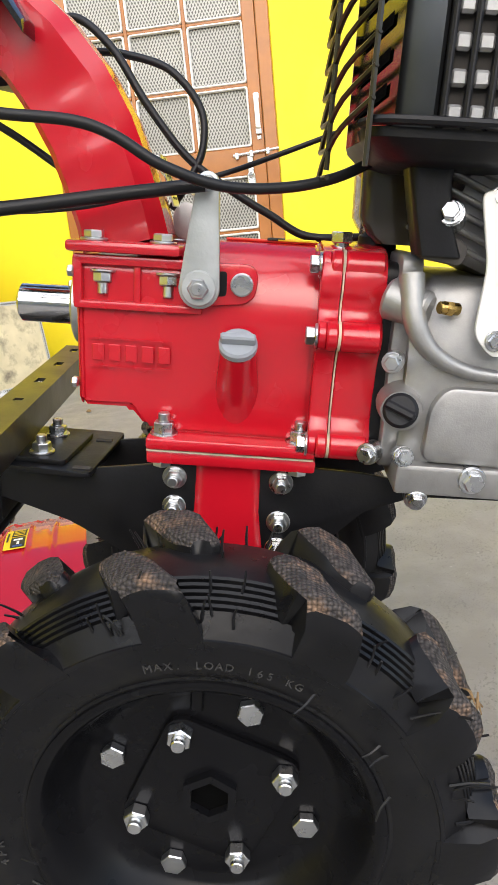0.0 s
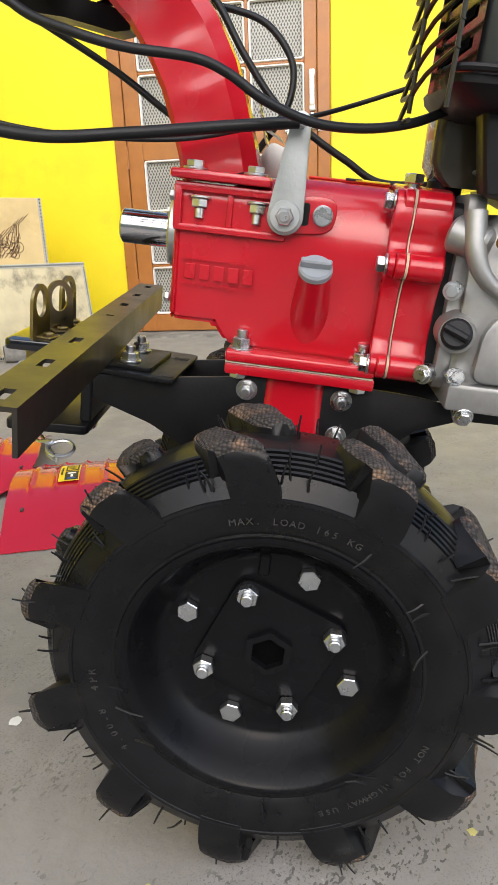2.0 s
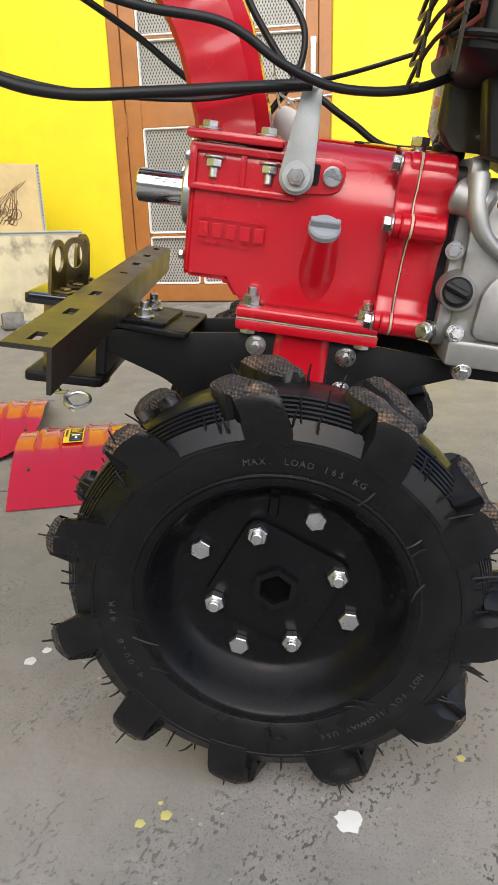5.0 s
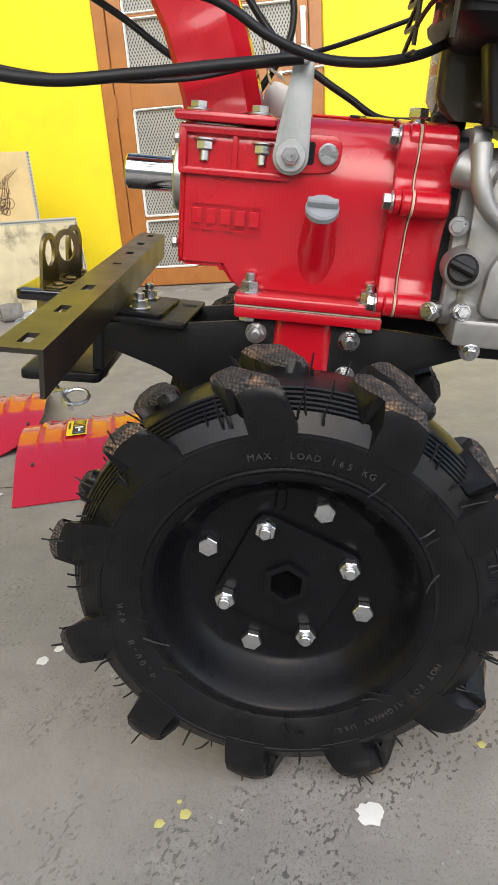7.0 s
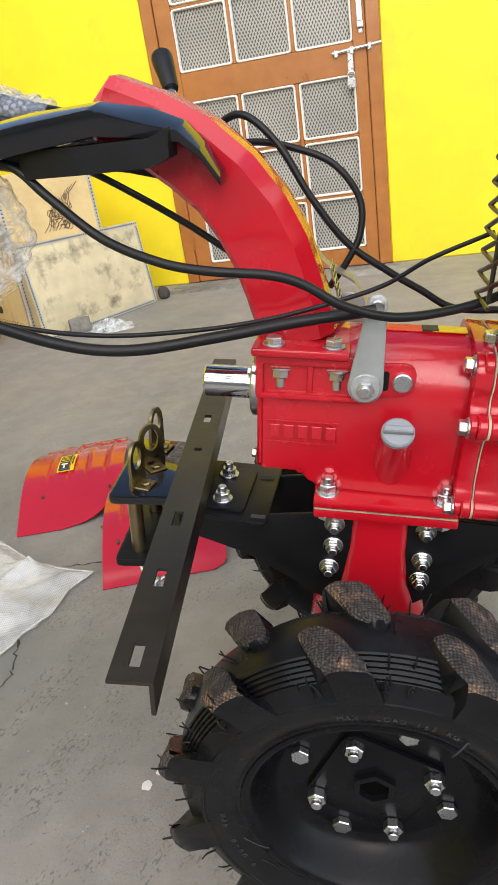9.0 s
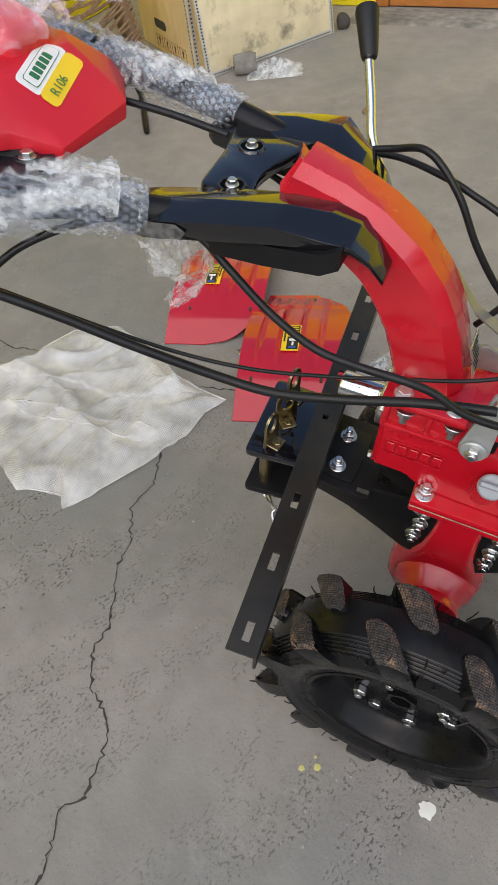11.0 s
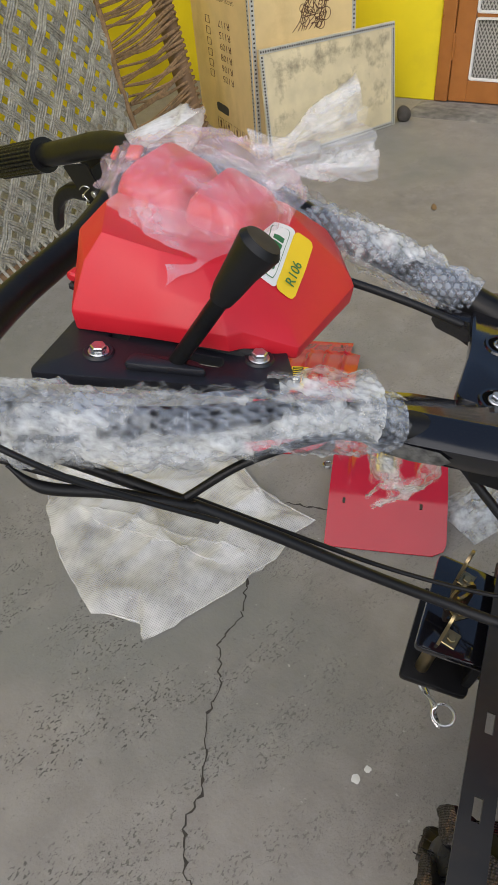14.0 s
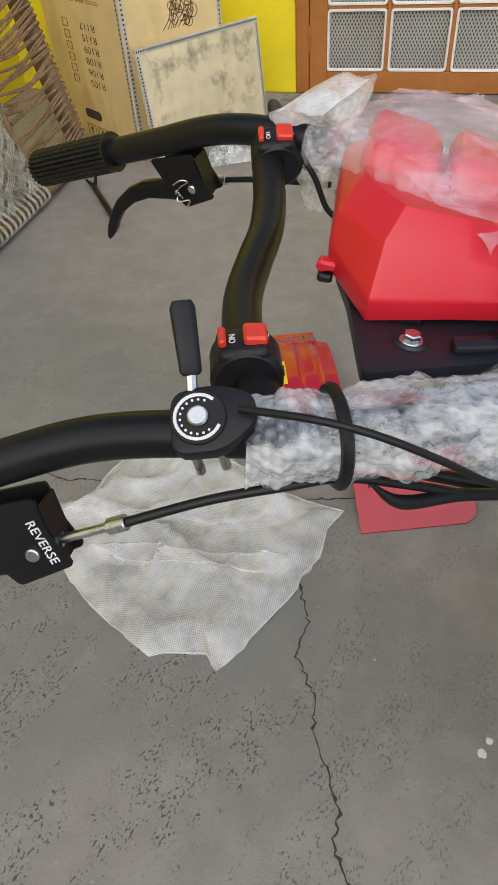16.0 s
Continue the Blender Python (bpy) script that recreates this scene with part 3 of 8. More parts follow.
def build_wheel(parent, name, side, spin=0.0):
    """side -1: the face shown to the near side; +1: mirrored on the far end of the axle."""
    yc = 0.203 * side
    wheel = new(name)
    wheel.parent = parent
    wheel.matrix_local = Matrix.Translation((WC.x, yc, WC.z + 0.003)) @ (pose(0, 0, 0, 0, spin, 0) if side < 0 else pose(0, 0, 0, 0, spin, 180))
    wheel["label"] = "lugged black rubber wheel with a dished black rim"
    # carcass; the shown face is at -y
    prof = [(0.1190, -0.0440), (0.1240, -0.0480), (0.1275, -0.0495), (0.1295, -0.0487), (0.1380, -0.0546), (0.1488, -0.0584), (0.1592, -0.0589), (0.1597, -0.0600), (0.1625, -0.0598), (0.1630, -0.0582), (0.1785, -0.0495), (0.1761, -0.0474), (0.1769, -0.0461), (0.1799, -0.0470), (0.1811, -0.0450), (0.1787, -0.0429), (0.1795, -0.0416), (0.1825, -0.0425), (0.1837, -0.0405), (0.1813, -0.0384), (0.1821, -0.0371), (0.1851, -0.0380), (0.1863, -0.0360), (0.1839, -0.0339), (0.1847, -0.0326), (0.1877, -0.0335), (0.1889, -0.0315), (0.1865, -0.0294), (0.1873, -0.0281), (0.1903, -0.0290), (0.1915, -0.0270), (0.1935, -0.0140), (0.1940, 0.0000)]
    prof = prof + [(r, -h) for r, h in prof[-2::-1]]

    def across(h):
        # the tyre is slim and sits outwards of the hub face
        return 0.87 * h - 0.011
    bm = B()
    lathe(bm, [(r * 1.008, across(h)) for r, h in prof], (0, 0, 0), 110)
    tyre = part("tyre", bm, M_TYRE, wheel, "black rubber agricultural tyre", 22)

    def P(r, a, y):
        a = radians(a)
        return Vector((r * math.cos(a), across(y), r * math.sin(a)))
    rnd = random.Random(5 + side)
    STEP = 360 / 11
    for sd in (-1, 1):
        for k in range(11):
            a0 = k * STEP + (2.2 if sd > 0 else 5.9)
            bm = B()
            # along the bar: low on the sidewall, over the shoulder, slanting past the middle
            st = [(0.1581, -0.0593, -1.8, 6.99, 0.0), (0.1710, -0.0615, -1.3, 6.62, 0.0), (0.1860, -0.0627, -0.5, 5.89, 0.0), (0.1990, -0.0609, 0.7, 4.96, 0.6), (0.2050, -0.0570, 1.6, 4.3, 1.0), (0.2058, -0.0530, 2.3, 4.96, 1.0), (0.2045, -0.0414, 4.2, 4.70, 1.0), (0.2045, -0.0207, 7.2, 4.37, 1.0), (0.2045, -0.0140, 8.2, 4.2, 1.0), (0.2043, -0.0085, 9.0, 3.6, 1.0), (0.2038, -0.0045, 9.6, 2.7, 1.0), (0.2025, -0.0022, 9.9, 1.7, 1.0), (0.1880, 0.0010, 10.2, 2.6, 0.0)]
            ring = []
            for r, y, da, hw, top in st:
                hw *= 1 + 0.25 * top
                jr = (0.0022 + rnd.uniform(-0.0010, 0.0010)) * top
                base = 0.181 if y > -0.057 else min(r, 0.181) - 0.006
                yb = y if y > -0.057 else y + 0.013
                row = [bm.verts.new(P(base, a0 + sd * da - hw * 1.12, sd * yb))]
                for f_, dr in ((-0.96, -0.0050), (-0.72, -0.0012), (-0.3, 0.0004), (0.3, 0.0006), (0.72, -0.0010), (0.96, -0.0050)):
                    lump = rnd.uniform(-0.0011, 0.0011) * top
                    row.append(bm.verts.new(P(r + jr + dr * top + lump, a0 + sd * da + hw * f_, sd * y)))
                ring.append(row + [bm.verts.new(P(base, a0 + sd * da + hw * 1.12, sd * yb))])
            for a, c in zip(ring, ring[1:]):
                for q in range(7):
                    bm.faces.new((a[q], a[q + 1], c[q + 1], c[q]))
            bm.faces.new(ring[0])
            bm.faces.new(ring[-1][::-1])
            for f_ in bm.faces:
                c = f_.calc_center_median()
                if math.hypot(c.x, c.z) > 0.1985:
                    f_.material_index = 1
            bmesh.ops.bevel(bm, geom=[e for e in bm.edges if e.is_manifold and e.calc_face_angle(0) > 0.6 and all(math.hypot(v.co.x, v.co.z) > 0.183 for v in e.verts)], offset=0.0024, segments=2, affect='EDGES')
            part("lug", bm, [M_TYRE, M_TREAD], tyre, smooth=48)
    # moulding hairs
    meshes = []
    for k in range(5):
        bm = B()
        ln = (0.012, 0.016, 0.020, 0.024, 0.017)[k]
        b_ = (0.003, -0.004, 0.002, -0.003, 0.006)[k]
        tube(bm, [(0, 0, -0.002), (b_ * 0.3, 0, ln * 0.5), (b_, b_ * 0.4, ln)], [0.0012, 0.0010, 0.0007], 5, n=3)
        me_ = bpy.data.meshes.new("moulding_hair")
        bm.to_mesh(me_)
        bm.free()
        me_.materials.append(M_RUBBER)
        meshes.append(me_)

    def hair(k, p, out):
        ob = new("moulding_hair", meshes[k % 5])
        ob.parent = tyre
        ob.matrix_local = Matrix.Translation(p) @ out.to_track_quat('Z', 'Y').to_matrix().to_4x4() @ pose(0, 0, 0, 0, 0, rnd.uniform(0, 360))
    for k in range(210 if side < 0 else 60):
        a = rnd.uniform(0, 360)
        if 40 < a < 84 and k % 4:
            continue
        y = rnd.choice((-0.056, -0.054, -0.034, 0.0, 0.034, 0.054)) + rnd.uniform(-.004, .004)
        on_lug = abs(((a - 2.2 + STEP / 2) % STEP) - STEP / 2) < 5 and y < -0.045
        r = 0.195 if on_lug else (0.189 if abs(y) < 0.02 else (0.184 if abs(y) < 0.042 else 0.174))
        hair(k, P(r, a, y), P(1, a + rnd.uniform(-14, 14), y * rnd.uniform(0, 6)))
    for k in range(13):
        a = rnd.uniform(0, 360)
        hair(k, P(rnd.choice((0.131, 0.143, 0.151)), a, -0.0565), P(-0.8, a + rnd.uniform(-25, 25), -0.35))
    # raised sidewall writing, read clockwise
    for word, mid, r, size in (("MAX. LOAD 165 KG", 87.0, 0.1420, 0.0080), ("NOT FOR HIGHWAY USE", -40.0, 0.1420, 0.0080), ("4.00-8  4PR", 203.0, 0.1420, 0.0100)):
        bm = B()
        pitch = math.degrees(size * 0.80 / r)
        for i, ch in enumerate(word):
            if ch == " ":
                continue
            cu_ = bpy.data.curves.new("sidewall", 'FONT')
            cu_.body = ch
            cu_.size = size
            cu_.align_x = 'CENTER'
            cu_.extrude = 0.0004
            cu_.resolution_u = 2
            t_ = bpy.data.objects.new("sidewall", cu_)
            me_ = bpy.data.meshes.new_from_object(t_)
            bpy.data.objects.remove(t_)
            a = mid - (i - (len(word) - 1) / 2) * pitch
            me_.transform(Matrix.Translation(P(r, a, -0.0572)) @ pose(0, 0, 0, 0, 90 - a, 0) @ pose(0, 0, 0, 90, 0, 0))
            bm.from_mesh(me_)
        part("sidewall_lettering", bm, M_WORN, tyre, "raised worn sidewall lettering", None)
    # rim
    bm = B()
    lathe(bm, [(0.1265, -0.046), (0.1278, -0.0525), (0.1268, -0.0548), (0.1245, -0.0556), (0.1215, -0.0550), (0.1180, -0.0520), (0.1145, -0.0465), (0.1110, -0.0395), (0.1075, -0.0325), (0.1040, -0.0262), (0.1000, -0.0205), (0.0960, -0.0165), (0.0920, -0.0140), (0.0880, -0.0128), (0.084, -0.0125), (0.0, -0.0125)], (0, 0, 0), 96)
    lathe(bm, [(0.1245, 0.026), (0.1275, 0.0315), (0.1255, 0.0345), (0.1195, 0.0330), (0.112, 0.018), (0.104, -0.002), (0.093, -0.0045), (0.0, -0.0045)], (0, 0, 0), 64)
    bmesh.ops.remove_doubles(bm, verts=bm.verts, dist=1e-4)
    rim = part("rim", bm, M_RIM, wheel, "dished black painted steel rim", 40)
    # square hub plate under the nuts, with a hexagon bore
    bm = B()
    q = [(0.076 * math.cos(radians(23.5 + 90 * i)), 0.076 * math.sin(radians(23.5 + 90 * i))) for i in range(4)]
    prism(bm, rounded(q, 0.016, 5), -0.0185, -0.012, 0.0012)
    part("hub_plate", bm, M_RIM, wheel)
    bm = B()
    hx = [(0.0225 * math.cos(radians(30 + 60 * i)), 0.0225 * math.sin(radians(30 + 60 * i))) for i in range(6)]
    ix = [(0.0160 * math.cos(radians(30 + 60 * i)), 0.0160 * math.sin(radians(30 + 60 * i))) for i in range(6)]
    lo = [bm.verts.new((a, -0.0185, c)) for a, c in hx]
    hi = [bm.verts.new((a, -0.0255, c)) for a, c in hx]
    ih = [bm.verts.new((a, -0.0255, c)) for a, c in ix]
    il = [bm.verts.new((a, -0.0190, c)) for a, c in ix]
    for a, c in ((lo, hi), (hi, ih), (ih, il)):
        for i in range(6):
            bm.faces.new((a[i], a[(i + 1) % 6], c[(i + 1) % 6], c[i]))
    bm.faces.new(il)
    for f_ in bm.faces:
        if len(f_.verts) == 6:
            f_.material_index = 1
    part("hub_socket", bm, [M_RIM, M_HOLE], wheel, "black hexagon hub socket")
    for i in range(4):
        a = radians(-19.5 + 90 * i)
        bm = B()
        hexbolt(bm, (0.0785 * math.cos(a), -0.0125, 0.0785 * math.sin(a)), (0, -1, 0), 0.0102, 0.0075, False, turn=0.3 * i)
        part("bolt", bm, M_ZINC, wheel, "zinc hexagon bolt")
        a = radians(23.5 + 90 * i)
        bm = B()
        hexbolt(bm, (0.0595 * math.cos(a), -0.0185, 0.0595 * math.sin(a)), (0, -1, 0), 0.0098, 0.010, False, 0.006, turn=0.4 * i)
        part("nut", bm, M_ZINC, wheel, "zinc nut on its stud")
    # raised valve boss
    bm = B()
    box(bm, (-0.013, -0.0135, 0.08), (0.010, 0.004, 0.02), 0.0015)
    part("valve_slot", bm, M_RIM, wheel)
    return wheel


near_wheel = build_wheel(tiller, "wheel", -1, 0)
rnd = random.Random(12)
for a0, y0, n_ in ((36, -0.05, 8),):
    for k in range(n_):
        a, y = radians(a0 + rnd.uniform(-3, 3)), y0 + rnd.uniform(-.015, .015)
        r = rnd.uniform(0.205, 0.211) if k % 2 else rnd.uniform(0.196, 0.206)
        p = Vector((r * math.cos(a), y, r * math.sin(a)))
        d = Vector((rnd.uniform(-1, 1), rnd.uniform(-0.8, 0.5), rnd.uniform(-0.6, 0.2))).normalized() * rnd.uniform(0.010, 0.026)
        bm = B()
        tube(bm, [p - d * 0.5, p + Vector((0, 0, rnd.uniform(0.001, 0.004))), p + d * 0.5], [0.0006, 0.0011, 0.0004], 5, n=3)
        part("straw", bm, M_TWIG, near_wheel, "dry straw caught in the tread")
far_wheel = build_wheel(tiller, "wheel", 1, 11)

# ---- chassis plate, axle housing
bm = B()
cyl(bm, (WC.x, -0.198, WC.z), (WC.x, 0.198, WC.z), 0.019, seg=20)
part("axle", bm, M_BLACK, tiller)


def build_gearbox():
    gb = new("gearbox")
    gb.parent = tiller
    gb["label"] = "red enamelled cast gearbox"
    # main casting, in slices along x: (x, z low, z high, half width, roundness)
    bm = B()
    secs = []
    for x, z0, z1, hw, rt in ((-0.158, 0.257, 0.379, 0.062, 0.010), (-0.155, 0.254, 0.382, 0.066, 0.012), (-0.112, 0.254, 0.383, 0.066, 0.014), (-0.100, 0.236, 0.386, 0.066, 0.018), (-0.070, 0.232, 0.395, 0.068, 0.03), (-0.045, 0.232, 0.400, 0.070, 0.055), (0.0, 0.232, 0.401, 0.071, 0.066), (0.046, 0.232, 0.401, 0.071, 0.067)):
        prof = []
        for i in range(7):
            a = radians(90 * i / 6)
            prof.append((-(hw - rt) - rt * math.cos(a), (z1 - rt) + rt * math.sin(a)))
        prof = [(-(hw - 0.012 if z0 < 0.25 else hw - 0.004), z0)] + prof
        prof = prof + [(-y, z) for y, z in prof[::-1]]
        secs.append([bm.verts.new((x, y, z)) for y, z in prof])
    for a, c in zip(secs, secs[1:]):
        k = len(a)
        for i in range(k):
            bm.faces.new((a[i], a[(i + 1) % k], c[(i + 1) % k], c[i]))
    bm.faces.new(secs[0])
    bm.faces.new(secs[-1][::-1])
    bmesh.ops.recalc_face_normals(bm, faces=bm.faces)
    bmesh.ops.bevel(bm, geom=[e for e in bm.edges if e.calc_face_angle(0) > radians(35)], offset=0.004, segments=2, affect='EDGES')
    part("casting", bm, M_RED, gb, smooth=50)
    # recessed nut pocket under the head flange: raised frame round it
    bm = B()
    fr = -0.068
    for c, s in (((-0.104, fr, 0.380), (0.108, 0.012, 0.008)), ((-0.104, fr, 0.3435), (0.108, 0.012, 0.007)), ((-0.1545, fr, 0.362), (0.008, 0.012, 0.040)), ((-0.105, fr + 0.002, 0.362), (0.006, 0.009, 0.036))):
        box(bm, c, s, 0.0022, seg=2)
    part("pocket_frame", bm, M_RED, gb)
    bm = B()
    box(bm, (-0.104, fr + 0.0035, 0.362), (0.094, 0.001, 0.034))
    part("pocket_shadow", bm, M_RED, gb)
    # slot with the pivot pin
    bm = B()
    prism(bm, rounded([(-0.062, 0.346), (-0.006, 0.352), (-0.004, 0.384), (-0.062, 0.382)], [0.006, 0.015, 0.015, 0.006], 5), -0.0775, -0.066, 0.002)
    part("pivot_boss", bm, M_RED, gb)
    bm = B()
    prism(bm, rounded([(-0.046, 0.356), (-0.030, 0.357), (-0.030, 0.377), (-0.046, 0.376)], 0.003, 3), -0.0782, -0.077)
    part("slot", bm, M_BLACK, gb)
    bm = B()
    cyl(bm, (-0.0175, -0.074, 0.3672), (-0.0175, -0.083, 0.3672), 0.0094, seg=28, bevel=0.0012)
    part("pin", bm, M_ZINC, gb, "turned steel pin")
    # oil filler boss and its grey plug
    bm = B()
    cyl(bm, (-0.018, -0.026, 0.246), (-0.0175, -0.080, 0.3165), 0.023, 0.0150, seg=30, bevel=0.001)
    part("filler_boss", bm, M_RED, gb)
    bm = B()
    ax_ = Vector((0.0, -0.66, 0.75)).normalized()
    p = Vector((-0.0175, -0.080, 0.3165))
    cyl(bm, p, p + ax_ * 0.009, 0.0160, seg=28, bevel=0.002)
    box(bm, (0, 0, 0), (0.029, 0.007, 0.009), 0.0015, m=Matrix.Translation(p + ax_ * 0.0125) @ pose(0, 0, 0, 41, 0, 0))
    part("filler_plug", bm, M_GREY_PLUG, gb, "grey plastic filler plug")
    # foot flange in two leaves with a line of sealant
    bm = B()
    box(bm, (-0.0205, 0, 0.2275), (0.149, 0.132, 0.011), 0.003, seg=2)
    part("flange", bm, M_RED, gb)
    bm = B()
    box(bm, (-0.0205, 0, 0.2213), (0.147, 0.131, 0.0011))
    part("gasket", bm, M_GASKET, gb, "line of pale sealant")
    bm = B()
    box(bm, (-0.0195, 0, 0.2147), (0.150, 0.128, 0.0126), 0.003, seg=2)
    part("flange", bm, M_RED, gb)
    # bell housing with its joint to the engine
    for nm, xo, x1, hw in (("cover", 0.046, 0.063, 0.0), ("cover", 0.0645, 0.099, 0.001)):
        bm = B()
        half_poly = [(-0.040, 0.402), (-0.058, 0.396), (-0.066, 0.384), (-0.067, 0.368), (-0.062, 0.358), (-0.064, 0.346), (-0.0745, 0.338), (-0.0755, 0.326), (-0.066, 0.314), (-0.062, 0.300), (-0.060, 0.262), (-0.066, 0.250), (-0.068, 0.227)]
        poly = [(0.0, 0.405)] + half_poly + [(-a, c) for a, c in half_poly[::-1]]
        prism(bm, rounded([(a * (1 + hw), c) for a, c in poly], 0.010, 3), xo, x1, 0.0025, axis='x')
        part(nm, bm, M_RED, gb, smooth=40)
    bm = B()
    prism(bm, rounded([(a * 0.994, 0.32 + (c - 0.32) * 0.994) for a, c in poly], 0.010, 3), 0.0632, 0.0645, axis='x')
    part("gasket", bm, M_GASKET, gb, "wavy line of pale sealant")
    # ears with bolts along the joint
    for y, z in ((-0.0575, 0.387), (-0.0765, 0.332), (-0.0645, 0.236)):
        bm = B()
        cyl(bm, (0.0535, y * 0.93, z), (0.0626, y * 0.93, z), 0.0125, seg=18, bevel=0.0015)
        cyl(bm, (0.046, y * 0.90, z), (0.0540, y * 0.90, z), 0.0115, seg=18, bevel=0.0015)
        cyl(bm, (0.0648, y * 0.93, z), (0.0965, y * 0.93, z), 0.0125, seg=18, bevel=0.0015)
        part("ear", bm, M_RED, gb)
        bm = B()
        cyl(bm, (0.0626, y * 0.93, z), (0.0648, y * 0.93, z), 0.0122, seg=18)
        part("gasket", bm, M_GASKET, gb)
        bm = B()
        hexbolt(bm, (0.0462, y * 0.97, z), (-1, 0, 0), 0.0078, 0.0075, True)
        part("bolt", bm, M_ZINC, gb)
    bm = B()
    hexbolt(bm, (0.062, -0.035, 0.404), (0, 0, 1), 0.0095, 0.009, False)
    cyl(bm, (0.062, -0.035, 0.398), (0.062, -0.035, 0.406), 0.0065, seg=14)
    part("vent_bolt", bm, M_ZINC, gb)
    # foot bolts
    for x in (-0.081, 0.040):
        for y in (-0.055, 0.055):
            bm = B()
            hexbolt(bm, (x, y * 0.90, 0.232), (0, 0, 1), 0.0095, 0.010, True, 0.008)
            part("nut", bm, M_ZINC, gb)
            bm = B()
            hexbolt(bm, (x, y, 0.2105), (0, 0, -1), 0.0088, 0.006, False)
            part("bolt", bm, M_ZINC, gb)
    # head flange nuts in the pocket
    for x in (-0.134, -0.079):
        bm = B()
        hexbolt(bm, (x, -0.0665, 0.372), (0, -0.1, -1), 0.0082, 0.008, True, 0.010)
        part("pocket_nut", bm, M_ZINC, gb)
    # cast panel with raised capitals
    bm = B()
    for z in (0.3145, 0.2905):
        box(bm, (-0.1105, -0.0668, z + (0.0)), (0.072, 0.0016, 0.0011))
    part("panel_line", bm, M_RED, gb)
    bm = B()
    for k in range(5):
        box(bm, (-0.139 + 0.0143 * k, -0.0668, 0.3028), (0.0100, 0.0018, 0.0145), 0.0006)
    part("raised_badge", bm, M_RED, gb, "raised cast badge bars")
    # output shaft at the back with its seal plate
    bm = B()
    cyl(bm, (-0.150, -0.008, 0.336), (-0.219, -0.008, 0.336), 0.0172, seg=32, bevel=0.002)
    part("output_shaft", bm, M_CHROME, gb, "bright turned steel output shaft")
    bm = B()
    cyl(bm, (-0.156, -0.004, 0.336), (-0.167, -0.004, 0.336), 0.036, seg=30, bevel=0.002)
    for a in (20, 140, 260):
        hexbolt(bm, (-0.167, 0.029 * math.cos(radians(a)), 0.336 + 0.029 * math.sin(radians(a))), (-1, 0, 0), 0.005, 0.004, False)
    part("seal_plate", bm, M_ZINC, gb)
    for y, z in ((-0.05, 0.275), (-0.055, 0.37), (0.05, 0.275)):
        bm = B()
        hexbolt(bm, (-0.157, y, z), (-1, 0, 0), 0.0052, 0.005, False)
        part("bolt", bm, M_ZINC, gb)
    # neck down to the axle
    bm = B()
    secs = []
    for z, hx, hy in ((0.209, 0.033, 0.050), (0.16, 0.034, 0.050), (0.115, 0.040, 0.052), (0.090, 0.052, 0.050), (0.070, 0.062, 0.046), (0.03, 0.070, 0.042), (-0.01, 0.068, 0.042), (-0.05, 0.050, 0.038), (-0.07, 0.02, 0.02)):
        secs.append([bm.verts.new((-0.022 + x * hx, y * hy, z)) for x, y in rounded([(-1, -1), (1, -1), (1, 1), (-1, 1)], 0.45, 4)])
    for a, c in zip(secs, secs[1:]):
        k = len(a)
        for i in range(k):
            bm.faces.new((a[i], a[(i + 1) % k], c[(i + 1) % k], c[i]))
    bm.faces.new(secs[0][::-1])
    bm.faces.new(secs[-1])
    part("axle_housing", bm, M_RED, gb, "red cast axle housing", 50)
    for s_ in (-1, 1):
        bm = B()
        lathe(bm, [(0.0, s_ * 0.02), (0.060, s_ * 0.028), (0.060, s_ * 0.040), (0.055, s_ * 0.052), (0.047, s_ * 0.060), (0.043, s_ * 0.076), (0.046, s_ * 0.082), (0.046, s_ * 0.092), (0.040, s_ * 0.094), (0.0, s_ * 0.094)], (WC.x - 0.004, 0, WC.z + 0.012), 40)
        part("axle_bell", bm, M_RED, gb, "red cast axle bell", 40)
        bm = B()
        cyl(bm, (WC.x, s_ * 0.092, WC.z + 0.006), (WC.x, s_ * 0.106, WC.z + 0.004), 0.036, 0.034, seg=28, bevel=0.002)
        cyl(bm, (WC.x, s_ * 0.106, WC.z + 0.004), (WC.x, s_ * 0.190, WC.z + 0.003), 0.024, seg=20)
        part("hub_sleeve", bm, M_BLACK, gb, "black hub sleeve on the axle")
        for a_ in (60, 180, 300):
            bm = B()
            hexbolt(bm, (WC.x + 0.029 * math.cos(radians(a_)), s_ * 0.104, WC.z + 0.006 + 0.029 * math.sin(radians(a_))), (0, s_, 0), 0.006, 0.006, True)
            part("bolt", bm, M_ZINC, gb)
    # the castings taper across the machine
    for ob in gb.children:
        nm = ob.name.split(".")[0]
        k = {"casting": 0.76, "pocket_frame": 0.76, "pocket_shadow": 0.76, "pivot_boss": 0.74, "slot": 0.74, "pin": 0.76, "filler_boss": 0.87, "filler_plug": 0.87, "panel_line": 0.76, "raised_badge": 0.76, "pocket_nut": 0.76}.get(nm, 1.0)
        if k != 1.0:
            for v in ob.data.vertices:
                v.co.y *= k
    return gb


gearbox = build_gearbox()


